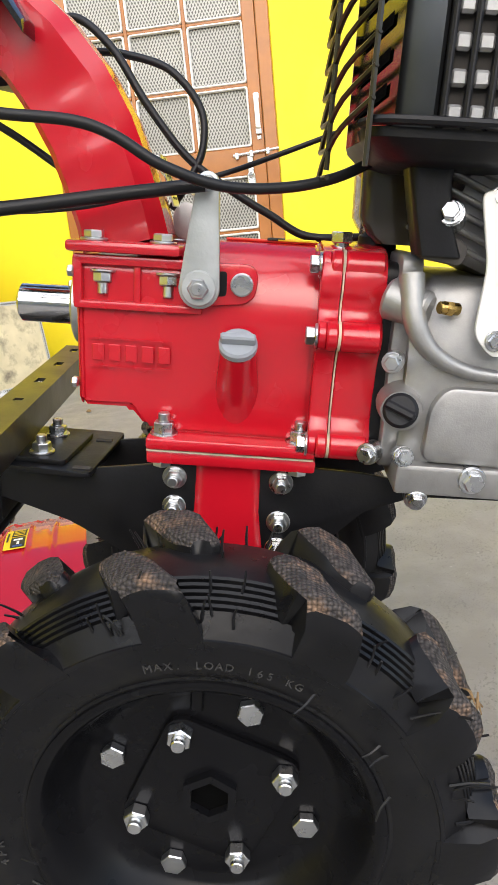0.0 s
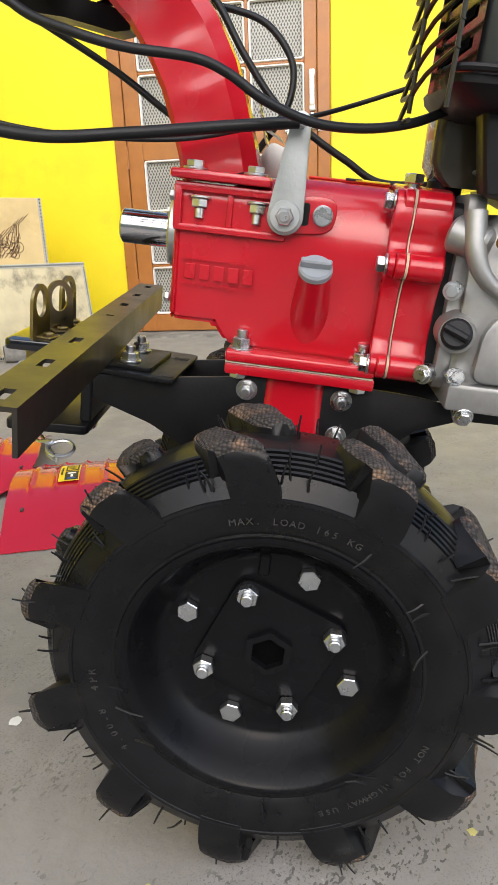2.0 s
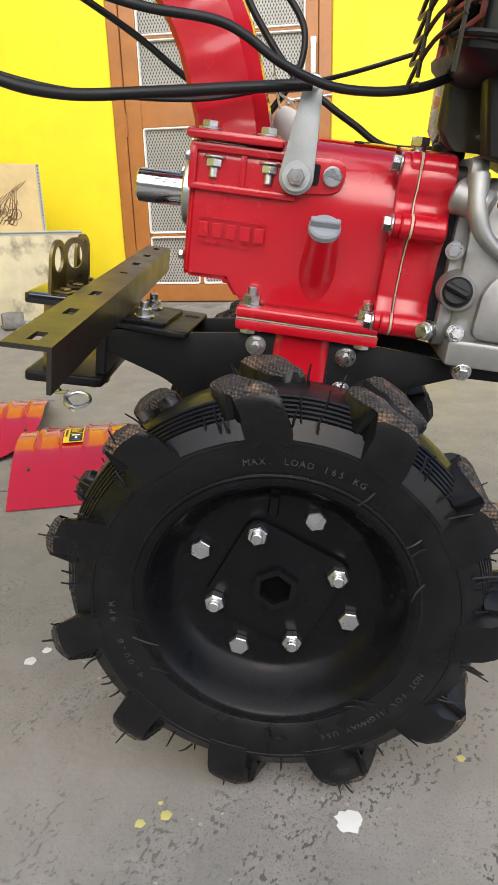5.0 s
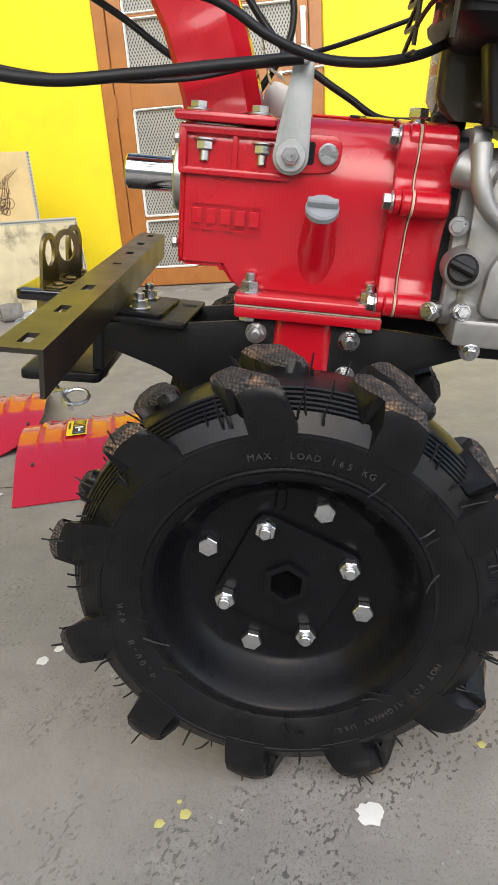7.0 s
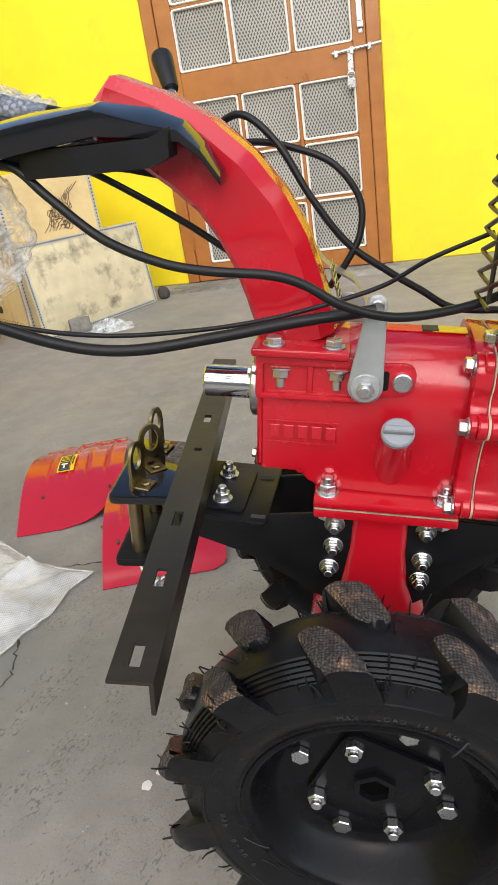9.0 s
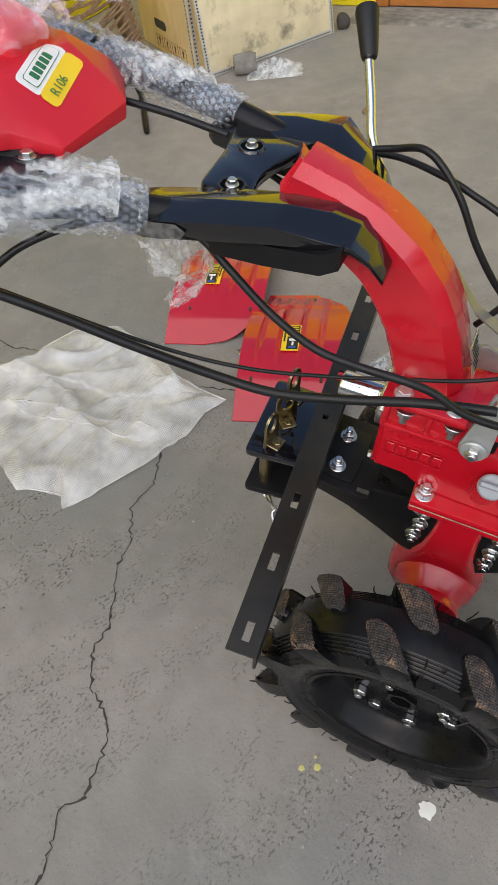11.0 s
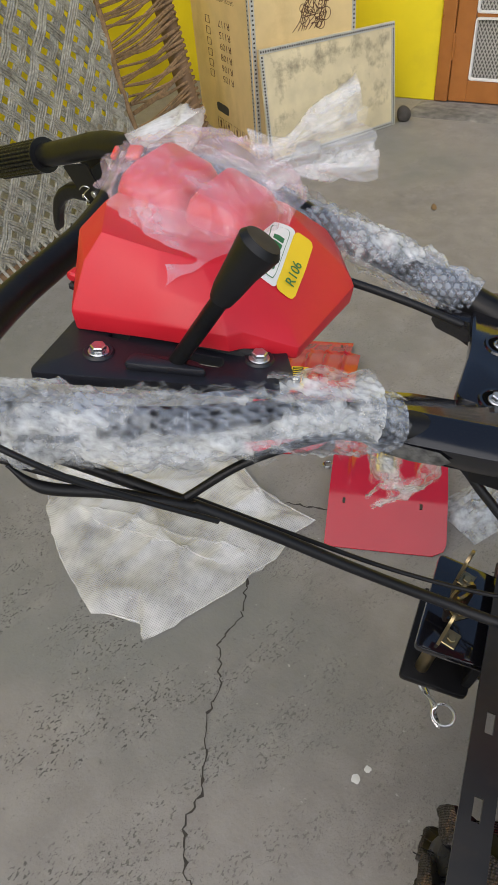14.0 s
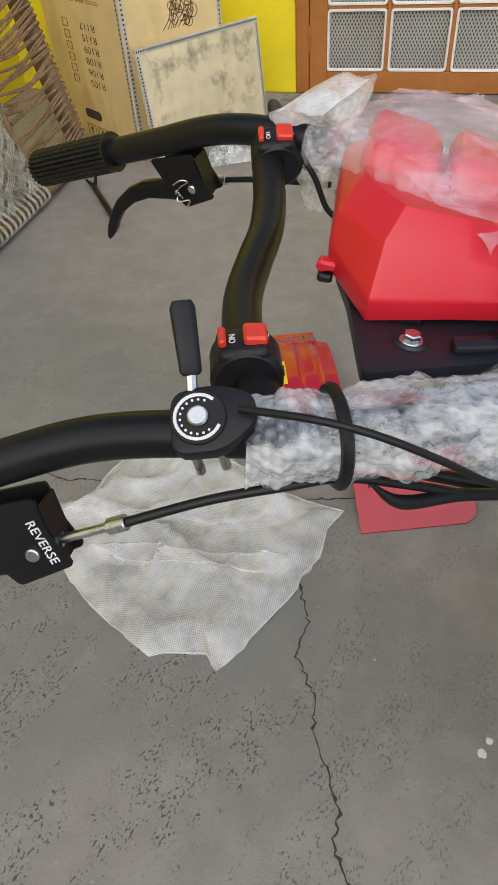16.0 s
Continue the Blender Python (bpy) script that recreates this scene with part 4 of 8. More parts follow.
# ---- black side plates that carry gearbox and engine
for s in (-1, 1):
    bm = B()
    poly = [(-0.245, 0.184), (-0.150, 0.192), (-0.06, 0.205), (0.02, 0.208), (0.10, 0.205), (0.145, 0.200), (0.40, 0.212), (0.40, 0.192), (0.150, 0.186), (0.105, 0.168), (0.05, 0.11), (0.02, 0.085), (-0.08, 0.085), (-0.12, 0.11), (-0.17, 0.138), (-0.245, 0.162)]
    prism(bm, rounded(poly, 0.006, 2), s * 0.042 - 0.0025, s * 0.042 + 0.0025, 0.0006)
    plate = part("side_plate", bm, M_BLACK, tiller, "black painted steel side plate")
    for x, z in ((-0.071, 0.190), (-0.071, 0.161), (-0.074, 0.131), (0.027, 0.191), (0.027, 0.152), (0.027, 0.125)):
        bm = B()
        hexbolt(bm, (x, s * 0.0445, z), (0, s, 0), 0.0085, 0.007, True, 0.006)
        part("nut", bm, M_ZINC, plate)


def loft(bm, secs, close=True):
    """Skin over rings of points, all with the same count."""
    rings = [[bm.verts.new(p) for p in s] for s in secs]
    k = len(rings[0])
    for a, c in zip(rings, rings[1:]):
        for i in range(k):
            bm.faces.new((a[i], a[(i + 1) % k], c[(i + 1) % k], c[i]))
    if close:
        bm.faces.new(rings[0][::-1])
        bm.faces.new(rings[-1])
    return rings


def bevel_sharp(bm, off, deg=30, seg=2):
    bmesh.ops.recalc_face_normals(bm, faces=bm.faces)
    es = [e for e in bm.edges if e.is_manifold and e.calc_face_angle(0) > radians(deg)]
    bmesh.ops.bevel(bm, geom=es, offset=off, segments=seg, affect='EDGES', profile=0.6)


# ---- neck flange, arched red column
def build_column():
    col = new("column")
    col.parent = tiller
    col["label"] = "arched red sheet-steel handle column"
    bm = B()
    path = [(-0.120, 0.392, 0.0375), (-0.126, 0.415, 0.037), (-0.136, 0.445, 0.037), (-0.1485, 0.477, 0.037), (-0.166, 0.507, 0.0365), (-0.190, 0.536, 0.035), (-0.221, 0.561, 0.034), (-0.256, 0.581, 0.031), (-0.295, 0.597, 0.027)]
    secs = []
    rnd = random.Random(3)
    for i, (x, z, h) in enumerate(path):
        a = path[max(i - 1, 0)]
        c = path[min(i + 1, len(path) - 1)]
        d = Vector((c[0] - a[0], 0, c[1] - a[1])).normalized()
        nrm = Vector((-d.z, 0, d.x)) * -1
        yo = (x + 0.125) * 0.10
        hy = 0.036 - 0.006 * i / 8
        ctr = Vector((x, yo, z))
        dent = 0.0015 * math.sin(i * 2.1)
        q = [(-h, -hy * 0.82), (-h * 0.86, -hy), (h * 0.62, -hy + dent), (h * 0.98, -hy * 0.62), (h * 1.02, 0), (h * 0.98, hy * 0.62), (h * 0.62, hy), (-h * 0.86, hy), (-h, hy * 0.82)]
        secs.append([ctr + nrm * u + Vector((0, w, 0)) for u, w in q])
    loft(bm, secs)
    bmesh.ops.subdivide_edges(bm, edges=[e for e in bm.edges if e.calc_length() > 0.02], cuts=5, use_grid_fill=True)
    for v in bm.verts:
        n1 = noise.noise(v.co * 30) * 0.0020 + noise.noise(v.co * 62) * 0.0011
        v.co.y += n1 * (1 if v.co.y > 0 else -1)
    part("arch", bm, M_RED, col, smooth=32)
    bm = B()
    box(bm, (-0.115, -0.002, 0.3905), (0.094, 0.125, 0.009), 0.003, seg=2)
    part("base_flange", bm, M_RED, col)
    for x in (-0.141, -0.084):
        for y in (-0.050, 0.046):
            bm = B()
            hexbolt(bm, (x, y, 0.395), (0, 0, 1), 0.0085, 0.006, True)
            part("bolt", bm, M_ZINC, col)
    # open lip at the upper end
    bm = B()
    loft(bm, [[Vector((-0.301, -0.017 - 0.028, 0.570)), Vector((-0.301, -0.045, 0.602)), Vector((-0.289, -0.03, 0.622)), Vector((-0.293, -0.017, 0.610)), Vector((-0.301, 0.011, 0.612)), Vector((-0.301, 0.012, 0.570))],
              [Vector((-0.293, -0.017 - 0.026, 0.570)), Vector((-0.293, -0.042, 0.592)), Vector((-0.275, -0.028, 0.604)), Vector((-0.281, -0.017, 0.602)), Vector((-0.289, 0.009, 0.602)), Vector((-0.293, 0.010, 0.570))]])
    part("end_lip", bm, M_RED, col)
    # rating plate on the front of the arch: bars for its small print
    plate_m = Matrix.Translation((-0.086, -0.012, 0.445)) @ pose(0, 0, 0, 0, 72, 0)
    bm = B()
    box(bm, (0, 0, 0), (0.042, 0.034, 0.0015), 0.0004, m=plate_m)
    pl = part("rating_plate", bm, M_ZINC, col, "small metal rating plate")
    bm = B()
    for k in range(6):
        box(bm, (-0.016 + k * 0.006, 0, 0.001), (0.0018, 0.026 - 0.004 * (k % 3), 0.0006), m=plate_m)
    part("print_bars", bm, M_BLACK_P, pl)
    return col


column = build_column()

# ---- shift lever and its link bar
bm = B()
lv = new("shift_lever")
lv.parent = tiller
lv["label"] = "grey cast gear shift lever"
a, c = Vector((-0.052, 0, 0.363)), Vector((-0.0475, 0, 0.443))
poly = []
for i in range(13):
    t = radians(180 + 180 * i / 12)
    poly.append((a.x + 0.0168 * math.cos(t), a.z + 0.0168 * math.sin(t)))
for i in range(9):
    t = radians(0 + 180 * i / 8)
    poly.append((c.x + 0.0088 * math.cos(t), c.z + 0.0088 * math.sin(t)))
prism(bm, poly, -0.0665, -0.0605, 0.0012)
cyl(bm, (a.x, -0.0665, a.z), (a.x, -0.0705, a.z), 0.0145, seg=26, bevel=0.0012)
part("arm", bm, M_LEVER, lv)
bm = B()
hexbolt(bm, (a.x, -0.0705, a.z), (0, -1, 0), 0.0085, 0.006, False)
cyl(bm, (a.x, -0.0765, a.z), (a.x, -0.080, a.z), 0.005, seg=14, bevel=0.0006)
part("pivot_nut", bm, M_ZINC, lv)
bm = B()
cyl(bm, (c.x, -0.059, c.z), (c.x, -0.076, c.z), 0.006, seg=14, bevel=0.001)
part("cable_pin", bm, M_ZINC, lv)
bm = B()
loft(bm, [[Vector((x, y - 0.007, z)), Vector((x, y + 0.007, z + 0.002)), Vector((x + 0.003, y + 0.007, z - 0.002)), Vector((x + 0.003, y - 0.007, z - 0.004))] for x, y, z in ((-0.155, 0.048, 0.505), (-0.13, 0.05, 0.487), (-0.10, 0.05, 0.452), (-0.07, 0.048, 0.436), (-0.05, 0.046, 0.408))])
part("link_bar", bm, M_ALU, tiller, "plated flat link bar")
bm = B()
prism(bm, rounded([(-0.085, 0.398), (-0.052, 0.398), (-0.058, 0.425), (-0.078, 0.432), (-0.088, 0.42)], 0.006, 3), 0.020, 0.026, 0.001)
part("stay_plate", bm, M_ALU, tiller, "pale metal stay plate behind the lever")
bm = B()
box(bm, (0.004, 0.0, 0.4016), (0.080, 0.018, 0.0022), 0.0008)
part("top_label", bm, M_ORANGE, tiller, "orange label strip on the gearbox")
bm = B()
box(bm, (0.026, -0.003, 0.4030), (0.034, 0.016, 0.0022), 0.0006)
part("warning_label", bm, M_YELLOW_P, tiller, "yellow warning label")
bm = B()
box(bm, (0.008, -0.003, 0.4032), (0.016, 0.016, 0.0022), 0.0006)
part("label_print", bm, M_BLACK_P, tiller)

# ---- cables
CABLES = []


def cable(name, pts, r, label="", mat_=None):
    bm = B()
    tube(bm, pts, [q * 0.82 for q in r] if isinstance(r, list) else r * 0.82, 16, n=12)
    CABLES.append(part(name, bm, mat_ or M_RUBBER, tiller, label))


cable("cable", [(-0.049, -0.077, 0.441), (-0.12, -0.086, 0.429), (-0.19, -0.101, 0.416), (-0.265, -0.115, 0.405), (-0.33, -0.125, 0.412), (-0.41, -0.152, 0.447), (-0.48, -0.176, 0.482), (-0.548, -0.201, 0.514), (-0.62, -0.222, 0.537), (-0.69, -0.246, 0.562)], 0.0064, "thick black control cable")
cable("throttle_cable", [(0.056, 0.012, 0.494), (0.0, 0.0, 0.47), (-0.04, -0.03, 0.452), (-0.085, -0.046, 0.438), (-0.15, -0.055, 0.420), (-0.22, -0.075, 0.412), (-0.30, -0.1, 0.412), (-0.38, -0.125, 0.428), (-0.46, -0.155, 0.463), (-0.545, -0.193, 0.512)], 0.0027, "thin black throttle cable")
cable("cable", [(0.082, -0.050, 0.468), (0.05, -0.062, 0.452), (0.01, -0.075, 0.442), (-0.035, -0.092, 0.440), (-0.077, -0.103, 0.451), (-0.110, -0.106, 0.468), (-0.139, -0.110, 0.476), (-0.192, -0.112, 0.478), (-0.233, -0.112, 0.484), (-0.285, -0.099, 0.499), (-0.333, -0.091, 0.531), (-0.36, -0.088, 0.552), (-0.40, -0.085, 0.565)], 0.0050, "black control cable")
cable("cable", [(0.12, 0.05, 0.414), (0.08, 0.055, 0.408), (0.035, 0.06, 0.407), (-0.0, 0.062, 0.424), (-0.035, 0.062, 0.442), (-0.08, 0.062, 0.470), (-0.12, 0.065, 0.514), (-0.156, 0.075, 0.562), (-0.196, 0.09, 0.588), (-0.235, 0.11, 0.572), (-0.29, 0.11, 0.555)], 0.0047)
cable("cable", [(-0.095, 0.058, 0.424), (-0.078, 0.06, 0.452), (-0.067, 0.064, 0.48), (-0.071, 0.07, 0.514), (-0.10, 0.075, 0.545), (-0.141, 0.085, 0.558), (-0.18, 0.10, 0.562), (-0.235, 0.125, 0.556), (-0.30, 0.12, 0.55)], 0.0044)
cable("cable", [(-0.15, 0.058, 0.43), (-0.194, 0.06, 0.451), (-0.25, 0.062, 0.484), (-0.33, 0.07, 0.522), (-0.40, 0.07, 0.552)], 0.0045)
cable("cable", [(-0.40, 0.055, 0.575), (-0.46, 0.045, 0.588), (-0.53, 0.035, 0.596), (-0.60, 0.02, 0.6)], 0.0048)
cable("cable", [(-0.548, -0.199, 0.516), (-0.51, -0.165, 0.548), (-0.46, -0.125, 0.565), (-0.42, -0.1, 0.566)], 0.0046)


# ---- engine, at the front
def build_engine():
    en = new("engine")
    en.parent = tiller
    en["label"] = "grey cast aluminium petrol engine"
    bm = B()
    prism(bm, rounded([(-0.078, 0.400), (-0.066, 0.33), (-0.078, 0.25), (-0.075, 0.222), (0.075, 0.222), (0.08, 0.30), (0.06, 0.400)], 0.014, 3), 0.107, 0.124, 0.003, axis='x')
    part("adapter_plate", bm, M_ALU, en, "cast aluminium adapter plate", 40)
    # added black ring draws the shade in the gap beside the adapter plate
    bm = B()
    prism(bm, rounded([(-0.066, 0.392), (-0.056, 0.33), (-0.064, 0.25), (-0.062, 0.23), (0.06, 0.23), (0.06, 0.30), (0.05, 0.392)], 0.014, 3), 0.098, 0.1075, axis='x')
    part("gap_ring", bm, M_BLACK, en, "black ring standing for the shaded gap behind the red cover", 40)
    bm = B()
    secs = []
    for x, hy, z0, z1 in ((0.120, 0.080, 0.235, 0.372), (0.135, 0.088, 0.222, 0.385), (0.20, 0.092, 0.220, 0.385), (0.30, 0.092, 0.220, 0.385), (0.33, 0.085, 0.23, 0.37)):
        r = rounded([(-hy, z0), (hy, z0), (hy, z1), (-hy * 0.86, z1), (-hy, z1 - 0.06)], 0.016, 4)
        secs.append([Vector((x, a, c)) for a, c in r])
    loft(bm, secs)
    part("crankcase", bm, M_ALU, en, "sand-cast grey crankcase", 40)
    bm = B()
    prism(bm, rounded([(0.118, 0.210), (0.36, 0.210), (0.36, 0.236), (0.118, 0.236)], 0.004, 2), -0.100, 0.095, 0.003)
    part("sump_flange", bm, M_ALU, en)
    # a swept rib over the side cover
    bm = B()
    tube(bm, [(0.113, -0.086, 0.385), (0.118, -0.095, 0.352), (0.132, -0.097, 0.330), (0.160, -0.096, 0.316), (0.20, -0.096, 0.312), (0.30, -0.096, 0.312)], [0.010, 0.009, 0.0075, 0.006, 0.005, 0.005], 14)
    part("cover_rib", bm, M_ALU, en)
    bm = B()
    prism(bm, rounded([(0.137, 0.238), (0.34, 0.238), (0.34, 0.300), (0.150, 0.302), (0.139, 0.285)], 0.012, 4), -0.099, -0.088, 0.004)
    part("side_cover", bm, M_ALU, en)
    bm = B()
    cyl(bm, (0.099, -0.072, 0.366), (0.130, -0.088, 0.358), 0.017, 0.015, seg=24, bevel=0.003)
    part("boss", bm, M_ALU, en)
    # black dipstick cap with its grip
    bm = B()
    p, d = Vector((0.117, -0.094, 0.279)), Vector((-0.25, -0.92, 0.3)).normalized()
    cyl(bm, p, p + d * 0.012, 0.0140, seg=26, bevel=0.0025)
    u = axes(d)[1]
    box(bm, (0, 0, 0), (0.026, 0.007, 0.010), 0.002, m=Matrix.Translation(p + d * 0.015) @ d.to_track_quat('Z', 'X').to_matrix().to_4x4() @ pose(0, 0, 0, 0, 0, 70))
    part("dipstick_cap", bm, M_BPLASTIC, en, "black plastic dipstick cap")
    bm = B()
    cyl(bm, (0.120, -0.07, 0.280), p, 0.020, 0.0165, seg=22)
    part("filler_neck", bm, M_ALU, en)
    for q, d, r in (((0.106, -0.090, 0.317), (-0.3, -1, 0), 0.0062), ((0.096, -0.082, 0.237), (-0.6, -1, 0), 0.0068), ((0.123, -0.098, 0.242), (0, -1, 0.2), 0.0062), ((0.180, -0.1005, 0.2265), (0, -1, 0), 0.0085), ((0.138, -0.096, 0.205), (0, -1, -0.3), 0.007), ((0.132, -0.104, 0.43), (-0.4, -1, 0.4), 0.0068), ((0.165, -0.104, 0.442), (-0.2, -1, 0.3), 0.0062)):
        bm = B()
        cyl(bm, Vector(q) - Vector(d) * 0.012, q, r * 1.4, seg=16)
        hexbolt(bm, q, d, r, r * 0.75, True)
        part("bolt", bm, M_ZINC, en)
    # finned cylinder barrel, tilted, behind a bright deflector plate
    cm = Matrix.Translation((0.165, -0.01, 0.40)) @ pose(0, 0, 0, 0, 22, 0)
    for k in range(7):
        bm = B()
        box(bm, (0, 0, k * 0.011), (0.11, 0.14, 0.004), 0.0012, m=cm)
        part("fin", bm, M_ALU, en)
    bm = B()
    box(bm, (0, 0, 0.034), (0.085, 0.115, 0.085), 0.008, m=cm)
    part("barrel", bm, M_ALU, en)
    bm = B()
    cyl(bm, (0.150, -0.094, 0.362), (0.134, -0.100, 0.363), 0.0048, seg=14, bevel=0.0006)
    cyl(bm, (0.139, -0.098, 0.3627), (0.144, -0.0963, 0.3623), 0.0058, seg=6)
    part("drain_plug", bm, M_BRASS, en, "small brass union")
    bm = B()
    prism(bm, rounded([(0.150, 0.446), (0.20, 0.45), (0.21, 0.34), (0.176, 0.328), (0.160, 0.345), (0.162, 0.395)], 0.008, 4), -0.110, -0.106, 0.0012)
    part("control_plate", bm, M_WHITE, en, "bright white-metal control plate")
    bm = B()
    hexbolt(bm, (0.176, -0.110, 0.342), (0, -1, 0), 0.006, 0.004, True)
    part("bolt", bm, M_ZINC, en)
    # black neck that carries the muffler
    bm = B()
    secs = []
    for x, z, h in ((0.128, 0.400, 0.016), (0.120, 0.425, 0.014), (0.115, 0.452, 0.015), (0.115, 0.475, 0.02)):
        secs.append([Vector((x + a * h, -0.088 + c * 0.018, z)) for a, c in rounded([(-1, -1), (1, -1), (1, 1), (-1, 1)], 0.4, 3)])
    loft(bm, secs)
    part("exhaust_neck", bm, M_BLACK, en)
    bm = B()
    prism(bm, rounded([(0.112, 0.398), (0.146, 0.393), (0.150, 0.408), (0.124, 0.422)], 0.006, 3), -0.102, -0.085, 0.003)
    part("bracket_foot", bm, M_CRACK, en, "rusty brown exhaust foot")
    return en


build_engine()


def build_muffler():
    mu = new("muffler")
    mu.parent = tiller
    mu["label"] = "black muffler box under an expanded metal guard"
    bm = B()
    # lower pan, then the drum
    secs = []
    for z, x0, x1, y0, y1 in ((0.459, 0.092, 0.30, -0.112, 0.00), (0.463, 0.074, 0.30, -0.128, 0.01), (0.474, 0.062, 0.30, -0.138, 0.012), (0.480, 0.060, 0.30, -0.138, 0.012)):
        secs.append([Vector((a, c, z)) for a, c in rounded([(x0, y0), (x1, y0), (x1, y1), (x0, y1)], 0.022, 4)])
    loft(bm, secs)
    part("pan", bm, M_BLACK, mu, "dull black lower pan")
    bm = B()
    prism(bm, rounded([(0.079, -0.122), (0.108, -0.134), (0.110, 0.0), (0.079, 0.0)], 0.008, 3), 0.478, 0.72, 0.002, axis='z')
    part("body", bm, M_DRUM, mu, "dark sheet-metal muffler body", 40)
    bm = B()
    prism(bm, rounded([(0.1105, -0.128), (0.30, -0.128), (0.30, 0.0), (0.1105, 0.0)], 0.004, 2), 0.478, 0.72, axis='z')
    part("core", bm, M_CRACK, mu)
    for x in (0.110, 0.1245, 0.139, 0.1535, 0.168, 0.1825):
        bm = B()
        box(bm, (x, -0.134, 0.598), (0.004, 0.008, 0.236), 0.0015)
        part("louvre_post", bm, M_BPLASTIC, mu)
    for i in range(5):
        for k in range(12):
            bm = B()
            box(bm, (0.1172 + 0.0145 * i, -0.1325, 0.490 + 0.0205 * k), (0.0110, 0.006, 0.0105), 0.002)
            part("louvre", bm, M_ALU, mu)
    bm = B()
    tube(bm, [(0.300, -0.142, 0.4835), (0.20, -0.143, 0.4835), (0.10, -0.143, 0.4835), (0.070, -0.138, 0.4835), (0.060, -0.12, 0.483)], 0.0032, 8)
    part("rim_wire", bm, M_BLACK, mu)
    # slotted corner sheet behind the guard
    a, c = Vector((0.054, -0.088, 0)), Vector((0.080, -0.130, 0))
    bm = B()
    loft(bm, [[a + Vector((0, 0, 0.47)), c + Vector((0, 0, 0.482)), c + Vector((0, 0.003, 0.482)), a + Vector((0, 0.003, 0.47))],
              [a + Vector((0, 0, 0.72)), c + Vector((0, 0, 0.72)), c + Vector((0, 0.003, 0.72)), a + Vector((0, 0.003, 0.72))]])
    part("corner_sheet", bm, M_BRIGHT, mu, "glossy dark corner sheet with slots", None)
    # flat near-black quads stand for the shade in open slots
    for k in range(11):
        bm = B()
        z = 0.487 + k * 0.0205
        p = [a.lerp(c, 0.16) + Vector((0, -0.0012, z)), a.lerp(c, 0.80) + Vector((0, -0.0012, z + 0.013)), a.lerp(c, 0.80) + Vector((0, -0.0012, z + 0.021)), a.lerp(c, 0.16) + Vector((0, -0.0012, z + 0.008))]
        bm.faces.new([bm.verts.new(q + Vector((-0.001, 0, 0))) for q in p])
        part("slot", bm, M_HOLE, mu, "", None)
    # bent wire guard: long slanting strands with short returns at the outer edge
    def gp(s, z):
        pts = [(0.064, -0.140), (0.048, -0.118), (0.040, -0.085), (0.038, -0.045)]
        s = min(max(s, 0), 0.9999) * 3
        i = int(s)
        t = s - i
        return Vector((pts[i][0] * (1 - t) + pts[i + 1][0] * t, pts[i][1] * (1 - t) + pts[i + 1][1] * t, z))
    for k in range(15):
        z = 0.452 + k * 0.0185
        bm = B()
        tube(bm, [gp(1.0, z), gp(0.72, z + 0.012), gp(0.38, z + 0.028), gp(0.0, z + 0.044)], 0.0021, 6, n=3)
        part("guard_strand", bm, M_OLIVE, mu, "bent guard wire")
        bm = B()
        tube(bm, [gp(1.0, z), gp(0.85, z - 0.001), gp(0.60, z - 0.002)], 0.0020, 6, n=2)
        part("guard_strand", bm, M_OLIVE, mu, "bent guard wire")
    for s_ in (0.62, 0.02):
        bm = B()
        tube(bm, [gp(s_, 0.455), gp(s_, 0.60), gp(s_, 0.73)], 0.0021, 6, n=2)
        part("guard_strand", bm, M_OLIVE, mu, "upright guard wire")
    return mu


build_muffler()
bm = B()
secs = []
for z, x0, x1 in ((0.405, 0.092, 0.125), (0.412, 0.084, 0.13), (0.425, 0.076, 0.14), (0.47, 0.074, 0.15), (0.50, 0.074, 0.15)):
    secs.append([Vector((a, c, z)) for a, c in rounded([(x0, -0.03), (x1, -0.03), (x1, 0.05), (x0, 0.05)], 0.012, 3)])
loft(bm, secs)
part("fuel_bowl", bm, M_TANK, tiller, "glossy black tank behind the muffler")
bm = B()
cyl(bm, (0.096, 0.0, 0.392), (0.096, 0.0, 0.412), 0.017, seg=20, bevel=0.002)
part("tank_boss", bm, M_BLACK, tiller)


